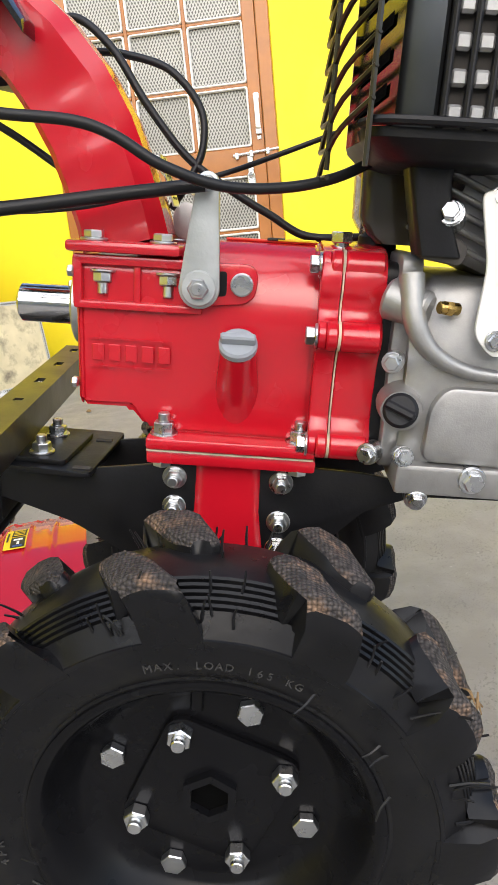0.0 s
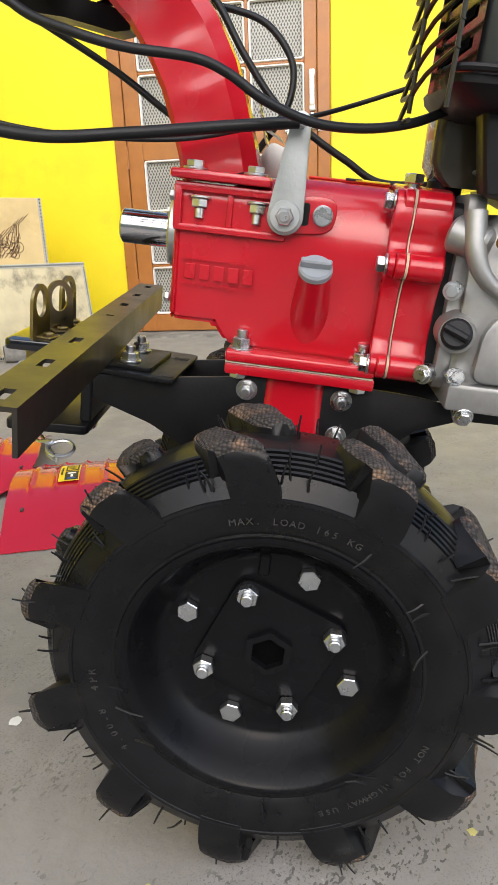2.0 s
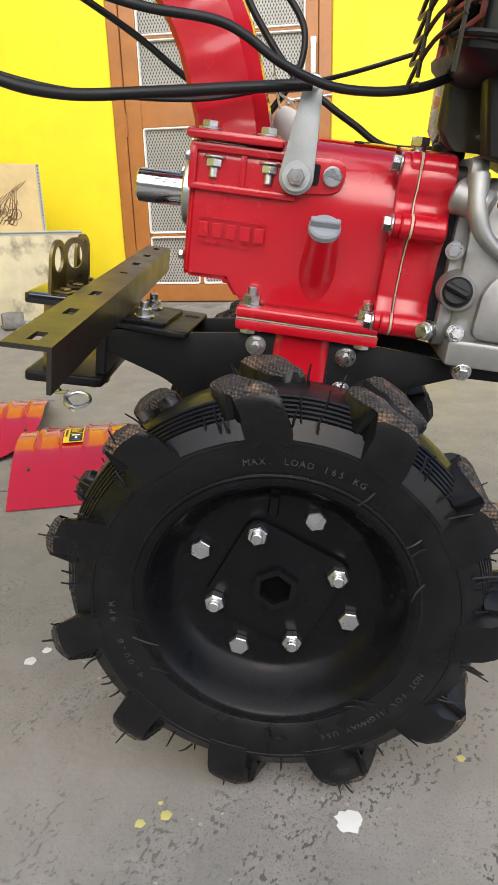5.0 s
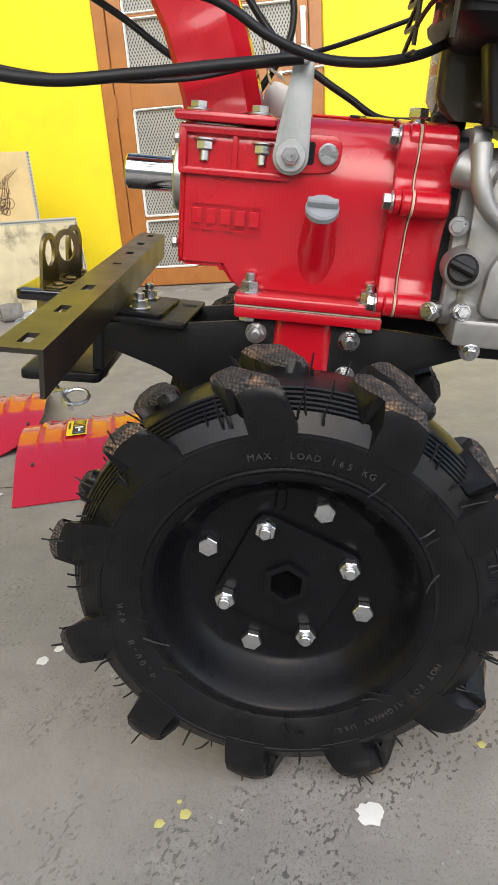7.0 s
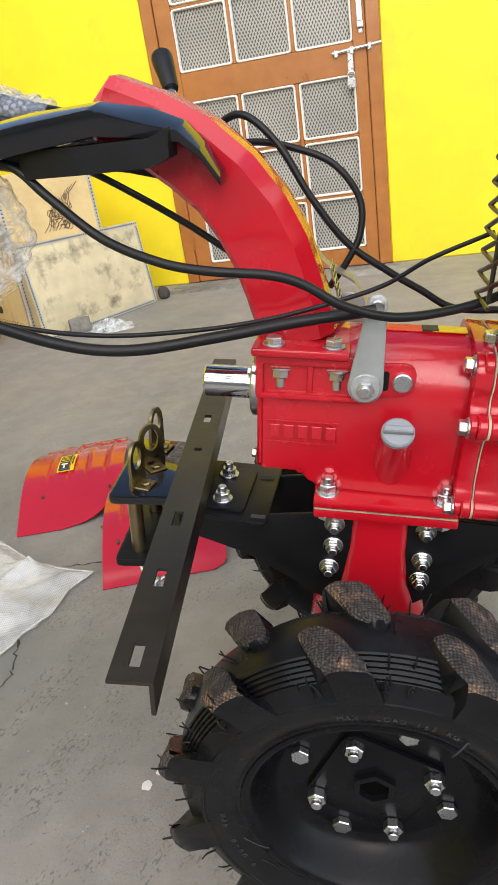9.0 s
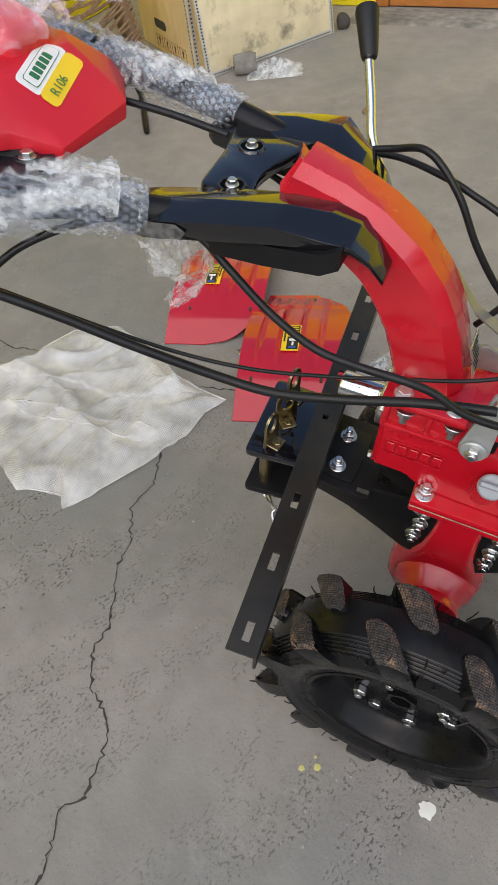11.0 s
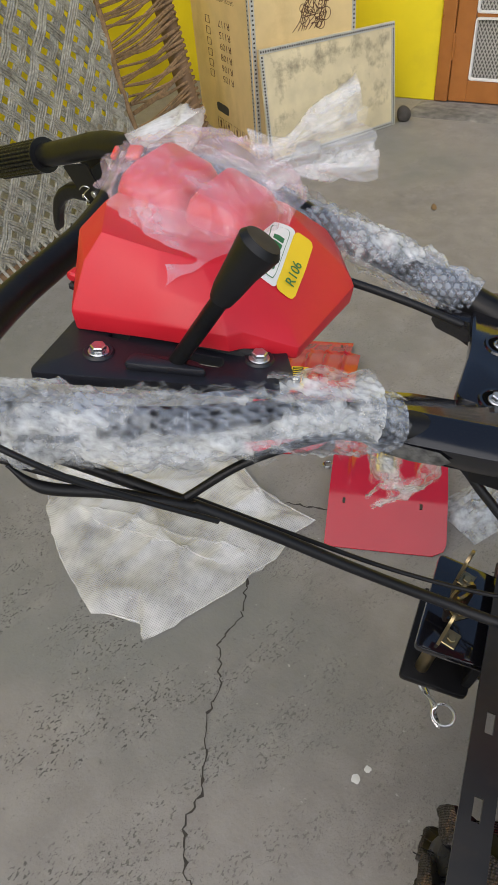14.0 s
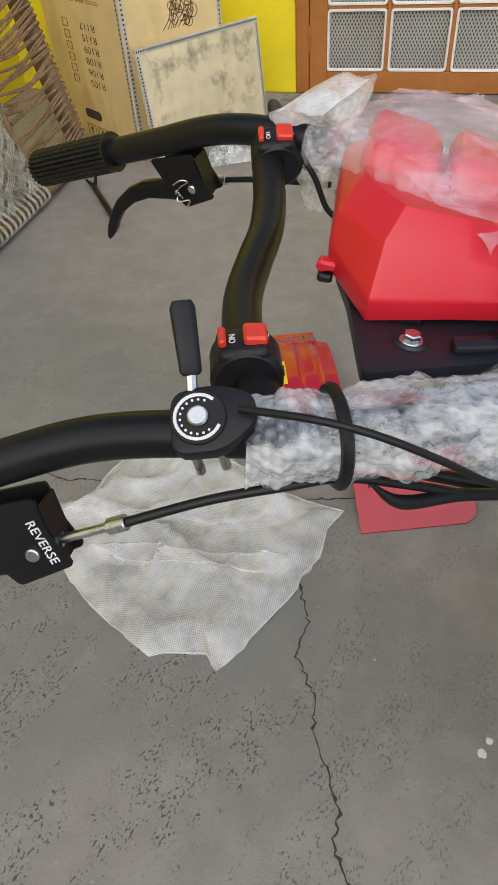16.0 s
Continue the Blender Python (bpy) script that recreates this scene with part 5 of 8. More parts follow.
# ---- rear drawbar: a slotted angle bar across, with the hitch on it
def slotted_angle():
    bar = new("angle_bar")
    bar.parent = tiller
    bar["label"] = "black slotted steel angle bar bolted across the rear"
    A, C = Vector((-0.2080, -0.331, 0.2360)), Vector((-0.2590, 0.302, 0.2395))
    d = (C - A).normalized()
    up = Vector((0, 0, 1))
    s = d.cross(up).normalized()        # points forward
    ln = (C - A).length
    hw, th, drop = 0.0175, 0.0035, 0.034
    holes = [(0.026, 0.016), (0.115, 0.016), (0.204, 0.016), (0.345, 0.005), (0.426, 0.013), (0.513, 0.013), (0.602, 0.013)]
    bm = B()

    def V(t, w, h):
        return A + d * t + s * w + up * h
    # top leg, cut round each slot
    cuts = [0.0]
    for t, l in holes:
        cuts += [t - l * 0.75, t + l * 0.75]
    cuts.append(ln)
    for i in range(len(cuts) - 1):
        t0, t1 = cuts[i], cuts[i + 1]
        strips = [(-hw, hw)] if i % 2 == 0 else [(-hw, -0.0045), (0.0045, hw)]
        for w0, w1 in strips:
            vs = [bm.verts.new(V(t, w, h)) for t in (t0, t1) for w in (w0, w1) for h in (0, -th)]
            for f_ in ((0, 2, 3, 1), (4, 5, 7, 6), (0, 1, 5, 4), (2, 6, 7, 3), (0, 4, 6, 2), (1, 3, 7, 5)):
                bm.faces.new([vs[j] for j in f_])
    vs = [bm.verts.new(V(t, w, h)) for t in (0, ln) for w in (hw - th, hw) for h in (-th, -drop)]
    for f_ in ((0, 2, 3, 1), (4, 5, 7, 6), (0, 1, 5, 4), (2, 6, 7, 3), (0, 4, 6, 2), (1, 3, 7, 5)):
        bm.faces.new([vs[j] for j in f_])
    bmesh.ops.remove_doubles(bm, verts=bm.verts, dist=1e-5)
    part("bar", bm, M_OLIVE, bar, smooth=None)
    return bar


slotted_angle()
# clamp plates and their bolts
bm = B()
prism(bm, rounded([(-0.232, -0.055), (-0.145, -0.065), (-0.140, 0.062), (-0.235, 0.065)], 0.008, 3), 0.1900, 0.1950, 0.0008, axis='z')
part("clamp_plate", bm, M_BLACK, tiller, "black clamp plate with slots")
bm = B()
prism(bm, rounded([(-0.232, -0.045), (-0.172, -0.05), (-0.168, 0.04), (-0.235, 0.045)], 0.006, 3), 0.1953, 0.2000, 0.0008, axis='z')
part("clamp_plate", bm, M_BLACK, tiller)
for x, y in ((-0.199, -0.030), (-0.201, 0.024)):
    bm = B()
    hexbolt(bm, (x, y, 0.2000), (0, 0, 1), 0.0088, 0.008, True, 0.007)
    part("nut", bm, M_ZINC, tiller)
    bm = B()
    hexbolt(bm, (x, y, 0.1900), (0, 0, -1), 0.0088, 0.006, False)
    part("bolt", bm, M_ZINC, tiller)
for y in (-0.052, 0.03):
    bm = B()
    box(bm, (-0.155, y, 0.1954), (0.016, 0.006, 0.0012))
    part("slot", bm, M_CRACK, tiller)


def build_hitch():
    hi = new("hitch")
    hi.parent = tiller
    hi["label"] = "black two-plate hitch with passivated lock eyes"
    H = Matrix.Translation((-0.288, 0.000, -0.0095)) @ pose(0, 0, 0, 0, 0, 3)
    for z in (0.2150, 0.1290):
        bm = B()
        prism(bm, rounded([(-0.036, -0.068), (0.05, -0.062), (0.05, 0.066), (-0.036, 0.072)], 0.008, 3), z, z + 0.011, 0.002, axis='z')
        bmesh.ops.transform(bm, matrix=H, verts=bm.verts)
        part("plate", bm, M_GLOSS if z > 0.2 else M_BLACK, hi, "thick black hitch plate")
    bm = B()
    box(bm, (0.045, 0, 0.1775), (0.012, 0.10, 0.075), 0.002, m=H)
    part("web", bm, M_BLACK, hi)
    for y in (-0.045, 0.04):
        bm = B()
        cyl(bm, H @ Vector((-0.012, y, 0.14)), H @ Vector((-0.012, y, 0.215)), 0.0085, seg=18)
        part("pin", bm, M_ZINC_Y, hi, "passivated steel pin")
    # three standing eyes
    for i, (x, y, yaw) in enumerate(((-0.008, -0.040, 12), (-0.002, 0.004, -25), (-0.006, 0.048, 10))):
        m_ = H @ Matrix.Translation((x, y, 0.226)) @ pose(0, 0, 0, 0, 0, 65 + yaw)
        bm = B()
        N_ = 28
        out, inn = [], []
        for q in range(N_):
            a = 2 * math.pi * q / N_
            ca, sa = math.cos(a), math.sin(a)
            if sa >= -0.05:
                out.append((0.0150 * ca, 0.034 + 0.0205 * sa))
            else:
                k_ = min(1.0, -sa * 1.6)
                out.append((0.0150 * max(-1, min(1, ca * 1.45)) * (1 + 0.08 * k_), 0.034 - 0.034 * k_))
            inn.append((0.0092 * ca, 0.0345 + 0.0140 * sa))
        loops = [[bm.verts.new((x_, y_, z_)) for x_, z_ in lp] for lp, y_ in ((out, -0.0019), (inn, -0.0019), (inn, 0.0019), (out, 0.0019))]
        for a, c in zip(loops, loops[1:] + loops[:1]):
            for q in range(N_):
                bm.faces.new((a[q], a[(q + 1) % N_], c[(q + 1) % N_], c[q]))
        box(bm, (0, -0.009, 0.0012), (0.022, 0.019, 0.0024), 0.0008)
        bmesh.ops.transform(bm, matrix=m_, verts=bm.verts)
        eye = part("lock_eye", bm, M_ZINC_Y, hi, "passivated steel lifting eye")
        bm = B()
        hexbolt(bm, m_ @ Vector((0, -0.010, 0.0024)), (0, 0, 1), 0.0058, 0.003, False)
        part("rivet", bm, M_ZINC_Y, eye)
    # spring clips under the plates
    for y, k in ((-0.052, 0.92), (0.035, 0.92)):
        bm = B()
        c0 = H @ Vector((0.030, y - 0.034, 0.137 - 0.012))
        pts = [H @ Vector((-0.012, y, 0.135)), H @ Vector((-0.004, y - 0.01, 0.118))]
        pts += [c0 + Vector((0.015 * k * math.cos(radians(a)), 0.013 * k * math.sin(radians(a)), 0.005 * math.sin(radians(a)) - 0.00001 * a)) for a in range(150, 640, 30)]
        pts += [H @ Vector((-0.002, y - 0.004, 0.124))]
        tube(bm, pts, 0.0019, 7, n=4)
        part("spring_clip", bm, M_ZINC, hi, "wire spring clip")
    return hi


build_hitch()


# ---------------------------------------------------------------- handle bracket
def build_bracket():
    br = new("handle_bracket")
    br.parent = tiller
    br["label"] = "glossy black moulded handle bracket"
    # x; inner, crest and outer y; inner, crest, outer and lower z
    near = [(-0.440, -0.058, -0.080, -0.098, 0.571, 0.577, 0.571, 0.563), (-0.432, -0.054, -0.080, -0.104, 0.574, 0.581, 0.573, 0.559), (-0.402, -0.050, -0.080, -0.108, 0.582, 0.589, 0.580, 0.559), (-0.335, -0.048, -0.080, -0.108, 0.599, 0.606, 0.598, 0.577), (-0.278, -0.043, -0.075, -0.105, 0.611, 0.618, 0.613, 0.593), (-0.240, -0.036, -0.063, -0.092, 0.614, 0.617, 0.606, 0.595), (-0.216, -0.032, -0.055, -0.083, 0.608, 0.611, 0.604, 0.595), (-0.200, -0.030, -0.050, -0.076, 0.594, 0.597, 0.592, 0.584), (-0.186, -0.030, -0.050, -0.068, 0.576, 0.577, 0.573, 0.565)]
    def arm_x(x, far=False):
        return -0.416 + (x + 0.44) * 0.88 if far else -0.460 + (x + 0.44) * 1.05
    for mirror in (False, True):
        bm = B()
        secs = []
        for x, yi, yt, yo, zi, zt, zo, zb in near:
            dip = 0.016 * ((x + 0.44) / 0.254) ** 3
            zi, zt, zo, zb = zi - dip, zt - dip, zo - dip, zb - dip
            x = arm_x(x, mirror)
            q = [(yi, zb), (yi, zi), (yt, zt), (yo, zo), (yo + 0.003, zb)]
            if mirror:
                q = [(0.012 - a, c + 0.007 - 0.022 * (x + 0.416) / 0.23 - 0.026 * max(0.0, (x + 0.26) / 0.074)) for a, c in q]
            secs.append([Vector((x - (0.020 if mirror else 0), a, c)) for a, c in q])
        loft(bm, secs)
        bevel_sharp(bm, 0.0012, 12)
        arm = part("arm", bm, M_GLOSS, br, "glossy black arm, scuffed at its end", 20)
        bm = B()
        secs = []
        for x, z, w in ((-0.360, 0.557, 0.012), (-0.352, 0.555, 0.017), (-0.300, 0.560, 0.019), (-0.246, 0.566, 0.018), (-0.230, 0.574, 0.014)):
            y = 0.012 + 0.078 if mirror else -0.078
            if mirror:
                x, z = x - 0.02, z - 0.008 - 0.030 * max(0.0, (x + 0.33) / 0.11)
            secs.append([Vector((x, y - w, z)), Vector((x, y + w, z)), Vector((x, y + w, z + 0.022)), Vector((x, y - w, z + 0.022))])
        loft(bm, secs)
        part("under_plate", bm, M_BLACK, br)
        if not mirror:
            bm = B()
            vs = [bm.verts.new((arm_x(p[0]), p[1], p[2] + 0.001)) for p in ((-0.429, -0.1052, 0.572), (-0.412, -0.1080, 0.577), (-0.390, -0.1092, 0.5815), (-0.366, -0.1092, 0.586), (-0.356, -0.1088, 0.580), (-0.362, -0.1076, 0.571), (-0.384, -0.1072, 0.5635), (-0.404, -0.1068, 0.561), (-0.424, -0.1045, 0.5615))]
            bm.faces.new(vs)
            part("scuff", bm, M_SCUFF, br, "scraped grey scuff", None)
    # bridge between the arms with its two socket bolts
    bm = B()
    prism(bm, rounded([(-0.388, -0.05), (-0.334, -0.05), (-0.340, -0.012), (-0.335, 0.012), (-0.318, 0.05), (-0.328, 0.075), (-0.404, 0.078), (-0.391, 0.015)], 0.010, 3), 0.581, 0.594, 0.003, axis='z')
    part("bridge", bm, M_GLOSS, br)
    for x, y in ((-0.357, -0.040), (-0.368, 0.031)):
        bm = B()
        tube(bm, ring_pts((x, y, 0.594), (0, 0, 1), 0.0125, 20)[:-1], 0.0022, 6, closed=True)
        part("bolt_cup", bm, M_GLOSS, br)
        # near-black disc paints the shade of a well round the bolt
        bm = B()
        cyl(bm, (x, y, 0.5935), (x, y, 0.5950), 0.0118, seg=24)
        part("bolt_well", bm, M_HOLE, br)
        bm = B()
        hexbolt(bm, (x, y, 0.594), (0, 0, 1), 0.0050, 0.005, True)
        part("bolt", bm, M_ZINC, br)
    return br


for ob in build_bracket().children_recursive:
    if ob.type == 'MESH':
        ob.data.transform(Matrix.Translation((0.006, 0.0, -0.0112)))


# ---------------------------------------------------------------- handlebars (yard axes, turned into the tiller's)
def wt(bm, pts, r, **k):
    return tube(bm, [wl(*p) for p in pts], r, **k)


NEAR = [(-0.25, 0.118, 0.812), (-0.31, 0.094, 0.830), (-0.38, 0.042, 0.858), (-0.455, -0.023, 0.876), (-0.53, -0.062, 0.884), (-0.60, -0.092, 0.889), (-0.664, -0.110, 0.898), (-0.737, -0.121, 0.892), (-0.80, -0.142, 0.879), (-0.88, -0.176, 0.860), (-0.97, -0.22, 0.835)]
FAR = [(-0.26, 0.262, 0.83), (-0.33, 0.268, 0.852), (-0.40, 0.268, 0.876), (-0.461, 0.27, 0.892), (-0.55, 0.278, 0.91), (-0.63, 0.284, 0.922), (-0.69, 0.285, 0.932), (-0.741, 0.296, 0.934), (-0.79, 0.31, 0.926), (-0.85, 0.325, 0.908), (-0.92, 0.342, 0.888), (-1.03, 0.362, 0.858)]
CROSS = [(-0.63, -0.088, 0.888), (-0.652, -0.045, 0.895), (-0.670, 0.0, 0.893), (-0.683, 0.05, 0.893), (-0.686, 0.10, 0.896), (-0.687, 0.15, 0.900), (-0.695, 0.20, 0.906), (-0.706, 0.245, 0.914), (-0.708, 0.285, 0.925)]
hb = new("handlebar")
hb.parent = tiller
hb["label"] = "satin black tubular handlebar"
for nm, pts in (("bar_tube", NEAR), ("bar_tube", FAR), ("cross_tube", CROSS)):
    bm = B()
    wt(bm, pts, 0.0150 if nm == "bar_tube" else 0.0155, seg=18, n=6)
    part(nm, bm, M_BLACK, hb, "black tube, rubbed along its top")


def build_grip(p0, p1):
    a, c = wl(*p0), wl(*p1)
    d, u, w = axes(c - a)
    bm = B()
    n_ = 15
    ln = (c - a).length
    secs = []
    for i in range(n_ * 4 + 1):
        t = i / (n_ * 4)
        r = 0.0195 - (0.0009 if i % 6 == 0 else 0.0)
        if i < 2:
            r = 0.0222
        if i == n_ * 4:
            r = 0.0165
        secs.append([a + d * (ln * t) + (u * math.cos(2 * math.pi * k / 72) + w * math.sin(2 * math.pi * k / 72)) * (r + (0.0024 if k % 3 and i > 1 else 0)) for k in range(72)])
    loft(bm, secs)
    return part("grip", bm, M_RUBBER, hb, "ribbed black rubber grip", 50)


build_grip((-0.918, 0.341, 0.889), (-1.038, 0.364, 0.856))


def switch_box(c, axis, top, lab, k=1.0):
    """A round black switch housing round the tube, with a red rocker on top."""
    c, d, up = wl(*c), (MI.to_3x3() @ Vector(axis)).normalized(), (MI.to_3x3() @ Vector(top)).normalized()
    s = d.cross(up).normalized()
    up = s.cross(d).normalized()
    m_ = Matrix((( *s, 0), (*d, 0), (*up, 0), (0, 0, 0, 1))).transposed()
    m_ = Matrix.Translation(c) @ m_ @ Matrix.Diagonal((k, k, k, 1))
    bm = B()
    cyl(bm, (0, -0.019, 0.0), (0, 0.019, 0.0), 0.0285, seg=36, bevel=0.004)
    box(bm, (0, 0, 0.018), (0.042, 0.036, 0.022), 0.007, seg=3)
    bmesh.ops.transform(bm, matrix=m_, verts=bm.verts)
    sw = part("switch_housing", bm, M_BPLASTIC, hb, lab)
    bm = B()
    box(bm, (0.006, 0.0, 0.032), (0.018, 0.022, 0.008), 0.002, m=m_ @ pose(0, 0, 0, 0, 8, 0))
    part("rocker", bm, M_ORANGE, sw, "bright red rocker")
    bm = B()
    box(bm, (-0.015, 0.0, 0.0315), (0.006, 0.020, 0.007), 0.0015, m=m_)
    part("slider", bm, M_ORANGE, sw, "red slider")
    for word, x, z in (("ON", -0.0072, 0.0293), ("OFF", 0.0188, 0.0285)):
        cu_ = bpy.data.curves.new("switch_word", 'FONT')
        cu_.body = word
        cu_.size = 0.0072 if word == "ON" else 0.0056
        cu_.align_x = 'CENTER'
        cu_.align_y = 'CENTER'
        cu_.extrude = 0.0003
        t_ = bpy.data.objects.new("switch_word", cu_)
        me_ = bpy.data.meshes.new_from_object(t_)
        bpy.data.objects.remove(t_)
        me_.transform(m_ @ pose(x, 0, z) @ pose(0, 0, 0, 0, 20 if word == "OFF" else 0, 90))
        me_.materials.append(M_WHITE)
        tx = new("lettering", me_)
        tx.parent = sw
    return sw


switch_box((-0.703, 0.268, 0.918), (-0.25, 0.9, 0.3), (0, -0.15, 1), "black switch housing on the far bar", 0.88)
switch_box((-0.656, -0.044, 0.899), (-0.3, 0.95, 0.0), (0, -0.15, 1), "black switch housing with a red rocker", 0.86)

# throttle lever clamp with its dial
tm = MI @ Matrix.Translation(handle_set((-0.664, -0.119, 0.917))) @ pose(0, 0, 0, 28, -6, 20)
bm = B()
prism(bm, rounded([(-0.019, -0.019), (0.012, -0.022), (0.034, -0.008), (0.034, 0.010), (0.012, 0.020), (-0.015, 0.019)], 0.010, 4), -0.012, 0.004, 0.002, axis='z')
bmesh.ops.transform(bm, matrix=tm, verts=bm.verts)
thr = part("throttle_clamp", bm, M_BPLASTIC, hb, "black throttle clamp with a marked dial")
bm = B()
cyl(bm, tm @ Vector((0, 0, 0.004)), tm @ Vector((0, 0, 0.0065)), 0.0165, seg=32, bevel=0.0006)
part("dial", bm, M_BPLASTIC, thr)
bm = B()
tube(bm, [tm @ (Vector((0.0135 * math.cos(radians(a)), 0.0135 * math.sin(radians(a)), 0.0068))) for a in range(40, 330, 12)], 0.0011, 6, smooth=False)
for a in range(60, 320, 20):
    cyl(bm, tm @ Vector((0.0105 * math.cos(radians(a)), 0.0105 * math.sin(radians(a)), 0.0064)), tm @ Vector((0.0105 * math.cos(radians(a)), 0.0105 * math.sin(radians(a)), 0.0072)), 0.0008, seg=6)
part("dial_scale", bm, M_WHITE, thr, "white scale marks")
bm = B()
cyl(bm, tm @ Vector((0, 0, 0.0065)), tm @ Vector((0, 0, 0.0095)), 0.0062, seg=20, bevel=0.001)
part("dial_screw", bm, M_ZINC, thr)
bm = B()
a, c = Vector((-0.671, -0.112, 0.918)), Vector((-0.6725, -0.104, 0.927))
e2 = Vector((-0.674, -0.098, 0.935))
tube(bm, [wl(*a), wl(*c), wl(*e2)], 0.0035, 8)
part("lever_stem", bm, M_ZINC, thr, "bright lever stem")
bm = B()
pa, pb = wl(*e2), wl(-0.684, -0.073, 0.967)
d, u, w = axes(pb - pa)
loft(bm, [[pa + d * t + u * (q[0] * 0.0068 * k) + w * (q[1] * 0.0045 * k) for q in rounded([(-1, -1), (1, -1), (1, 1), (-1, 1)], 0.6, 3)] for t, k in ((-0.002, 0.7), (0.0, 0.95), (0.012, 1.0), ((pb - pa).length - 0.004, 1.1), ((pb - pa).length, 0.85))])
part("lever_sleeve", bm, M_RUBBER, thr, "black rubber lever sleeve")
for k in (-0.008, 0.008):
    bm = B()
    cyl(bm, tm @ Vector((k, -0.012, -0.010)), tm @ Vector((k, -0.020, -0.036)), 0.0032, seg=10)
    part("clamp_screw", bm, M_ZINC, thr)


def brake_lever(c, along, down, name, writing=None, full=True):
    """A flat clamp plate under the bar with a curved finger lever."""
    c = wl(*c)
    al = (MI.to_3x3() @ Vector(along)).normalized()
    dn = (MI.to_3x3() @ Vector(down)).normalized()
    dn = (dn - al * dn.dot(al)).normalized()
    nn = al.cross(dn).normalized()
    m_ = Matrix.Translation(c) @ Matrix(((*al, 0), (*dn, 0), (*nn, 0), (0, 0, 0, 1))).transposed()
    lev = new(name)
    lev.parent = hb
    lev["label"] = "black pressed-steel hand lever under the grip"
    bm = B()
    for z in (-0.012, 0.012):
        prism(bm, rounded([(-0.030, 0.005), (0.026, 0.005), (0.026, 0.030), (0.034, 0.058), (-0.008, 0.066), (-0.022, 0.040)], 0.004, 3), z - 0.0012, z + 0.0012, axis='z')
    box(bm, (0.027, 0.034, 0), (0.0025, 0.045, 0.024), 0.0)
    bmesh.ops.transform(bm, matrix=m_, verts=bm.verts)
    part("clamp", bm, M_BLACK, lev)
    if full:
        bm = B()
        secs = []
        P = [(0.014, 0.048), (-0.006, 0.050), (-0.026, 0.047), (-0.046, 0.045), (-0.064, 0.050), (-0.082, 0.062), (-0.096, 0.078), (-0.108, 0.096), (-0.113, 0.104)]
        for i, (x, y) in enumerate([(u_ * (1.4 if u_ < 0 else 1.0), v_) for u_, v_ in P]):
            h = (0.013, 0.013, 0.012, 0.010, 0.009, 0.008, 0.0075, 0.0065, 0.003)[i]
            secs.append([m_ @ Vector((x + 0.3 * h * a * (i / 8), y + h * a, 0.0065 * b_)) for a, b_ in rounded([(-1, -1), (1, -1), (1, 1), (-1, 1)], 0.5, 3)])
        loft(bm, secs)
        part("finger", bm, M_BLACK, lev, "curved black finger lever", 50)
    bm = B()
    cyl(bm, m_ @ Vector((0.010, 0.044, -0.016)), m_ @ Vector((0.010, 0.044, 0.016)), 0.005, seg=14, bevel=0.001)
    part("pivot", bm, M_ZINC, lev)
    return m_, lev


bm_m, far_lever = brake_lever((-0.832, 0.320, 0.905), (0.95, -0.22, 0.22), (0.35, 0.1, -1.0), "hand_lever")
bm = B()
rnd = random.Random(8)
pts = [bm_m @ Vector((-0.002 + rnd.uniform(-.012, .012), 0.03 + i * 0.003 + rnd.uniform(-.004, .004), -0.016 + rnd.uniform(-.004, .002))) for i in range(12)]
tube(bm, pts, 0.0008, 5, n=4)
part("wire_tie", bm, M_ZINC, far_lever, "twisted thin wire tie")


def cable_end(a, c, nm="cable_adjuster"):
    a, c = wl(*a), wl(*c)
    d = (c - a).normalized()
    bm = B()
    cyl(bm, a, c, 0.0033, seg=12)
    cyl(bm, a + d * 0.002, a + d * 0.009, 0.0062, seg=6, bevel=0.0006)
    cyl(bm, c - d * 0.014, c, 0.0056, seg=14, bevel=0.0008)
    part(nm, bm, M_ZINC, hb, "zinc cable adjuster")


cable_end((-0.812, 0.352, 0.855), (-0.782, 0.345, 0.86))
cable("brake_cable", [wl(-0.782, 0.345, 0.86), wl(-0.74, 0.335, 0.866), wl(-0.69, 0.328, 0.868), wl(-0.655, 0.325, 0.868)], 0.0040)
cable("switch_lead", [wl(-0.683, 0.272, 0.925), wl(-0.664, 0.268, 0.90), wl(-0.648, 0.263, 0.868), wl(-0.62, 0.26, 0.85)], 0.0036)

rm, near_lever = brake_lever((-0.800, -0.150, 0.862), (0.94, 0.26, 0.2), (0.3, -0.3, -1.0), "hand_lever", full=True)
cu = bpy.data.curves.new("reverse", 'FONT')
cu.body = "REVERSE"
cu.size = 0.0092
cu.extrude = 0.0003
tmp = bpy.data.objects.new("reverse", cu)
me = bpy.data.meshes.new_from_object(tmp)
bpy.data.objects.remove(tmp)
me.materials.append(M_WHITE)
rv = new("lettering", me)
rv.parent = near_lever
rv.matrix_local = rm @ Matrix.Translation((0.014, 0.020, -0.0136)) @ pose(0, 0, 0, 180, 0, 0) @ pose(0, 0, 0, 0, 0, -80)
cable_end((-0.769, -0.160, 0.828), (-0.712, -0.150, 0.850))
cable("reverse_cable", [wl(-0.712, -0.150, 0.850), wl(-0.660, -0.132, 0.862), wl(-0.615, -0.118, 0.868), wl(-0.58, -0.100, 0.864), wl(-0.545, -0.085, 0.850), wl(-0.50, -0.06, 0.822)], 0.0040, "black reverse cable")
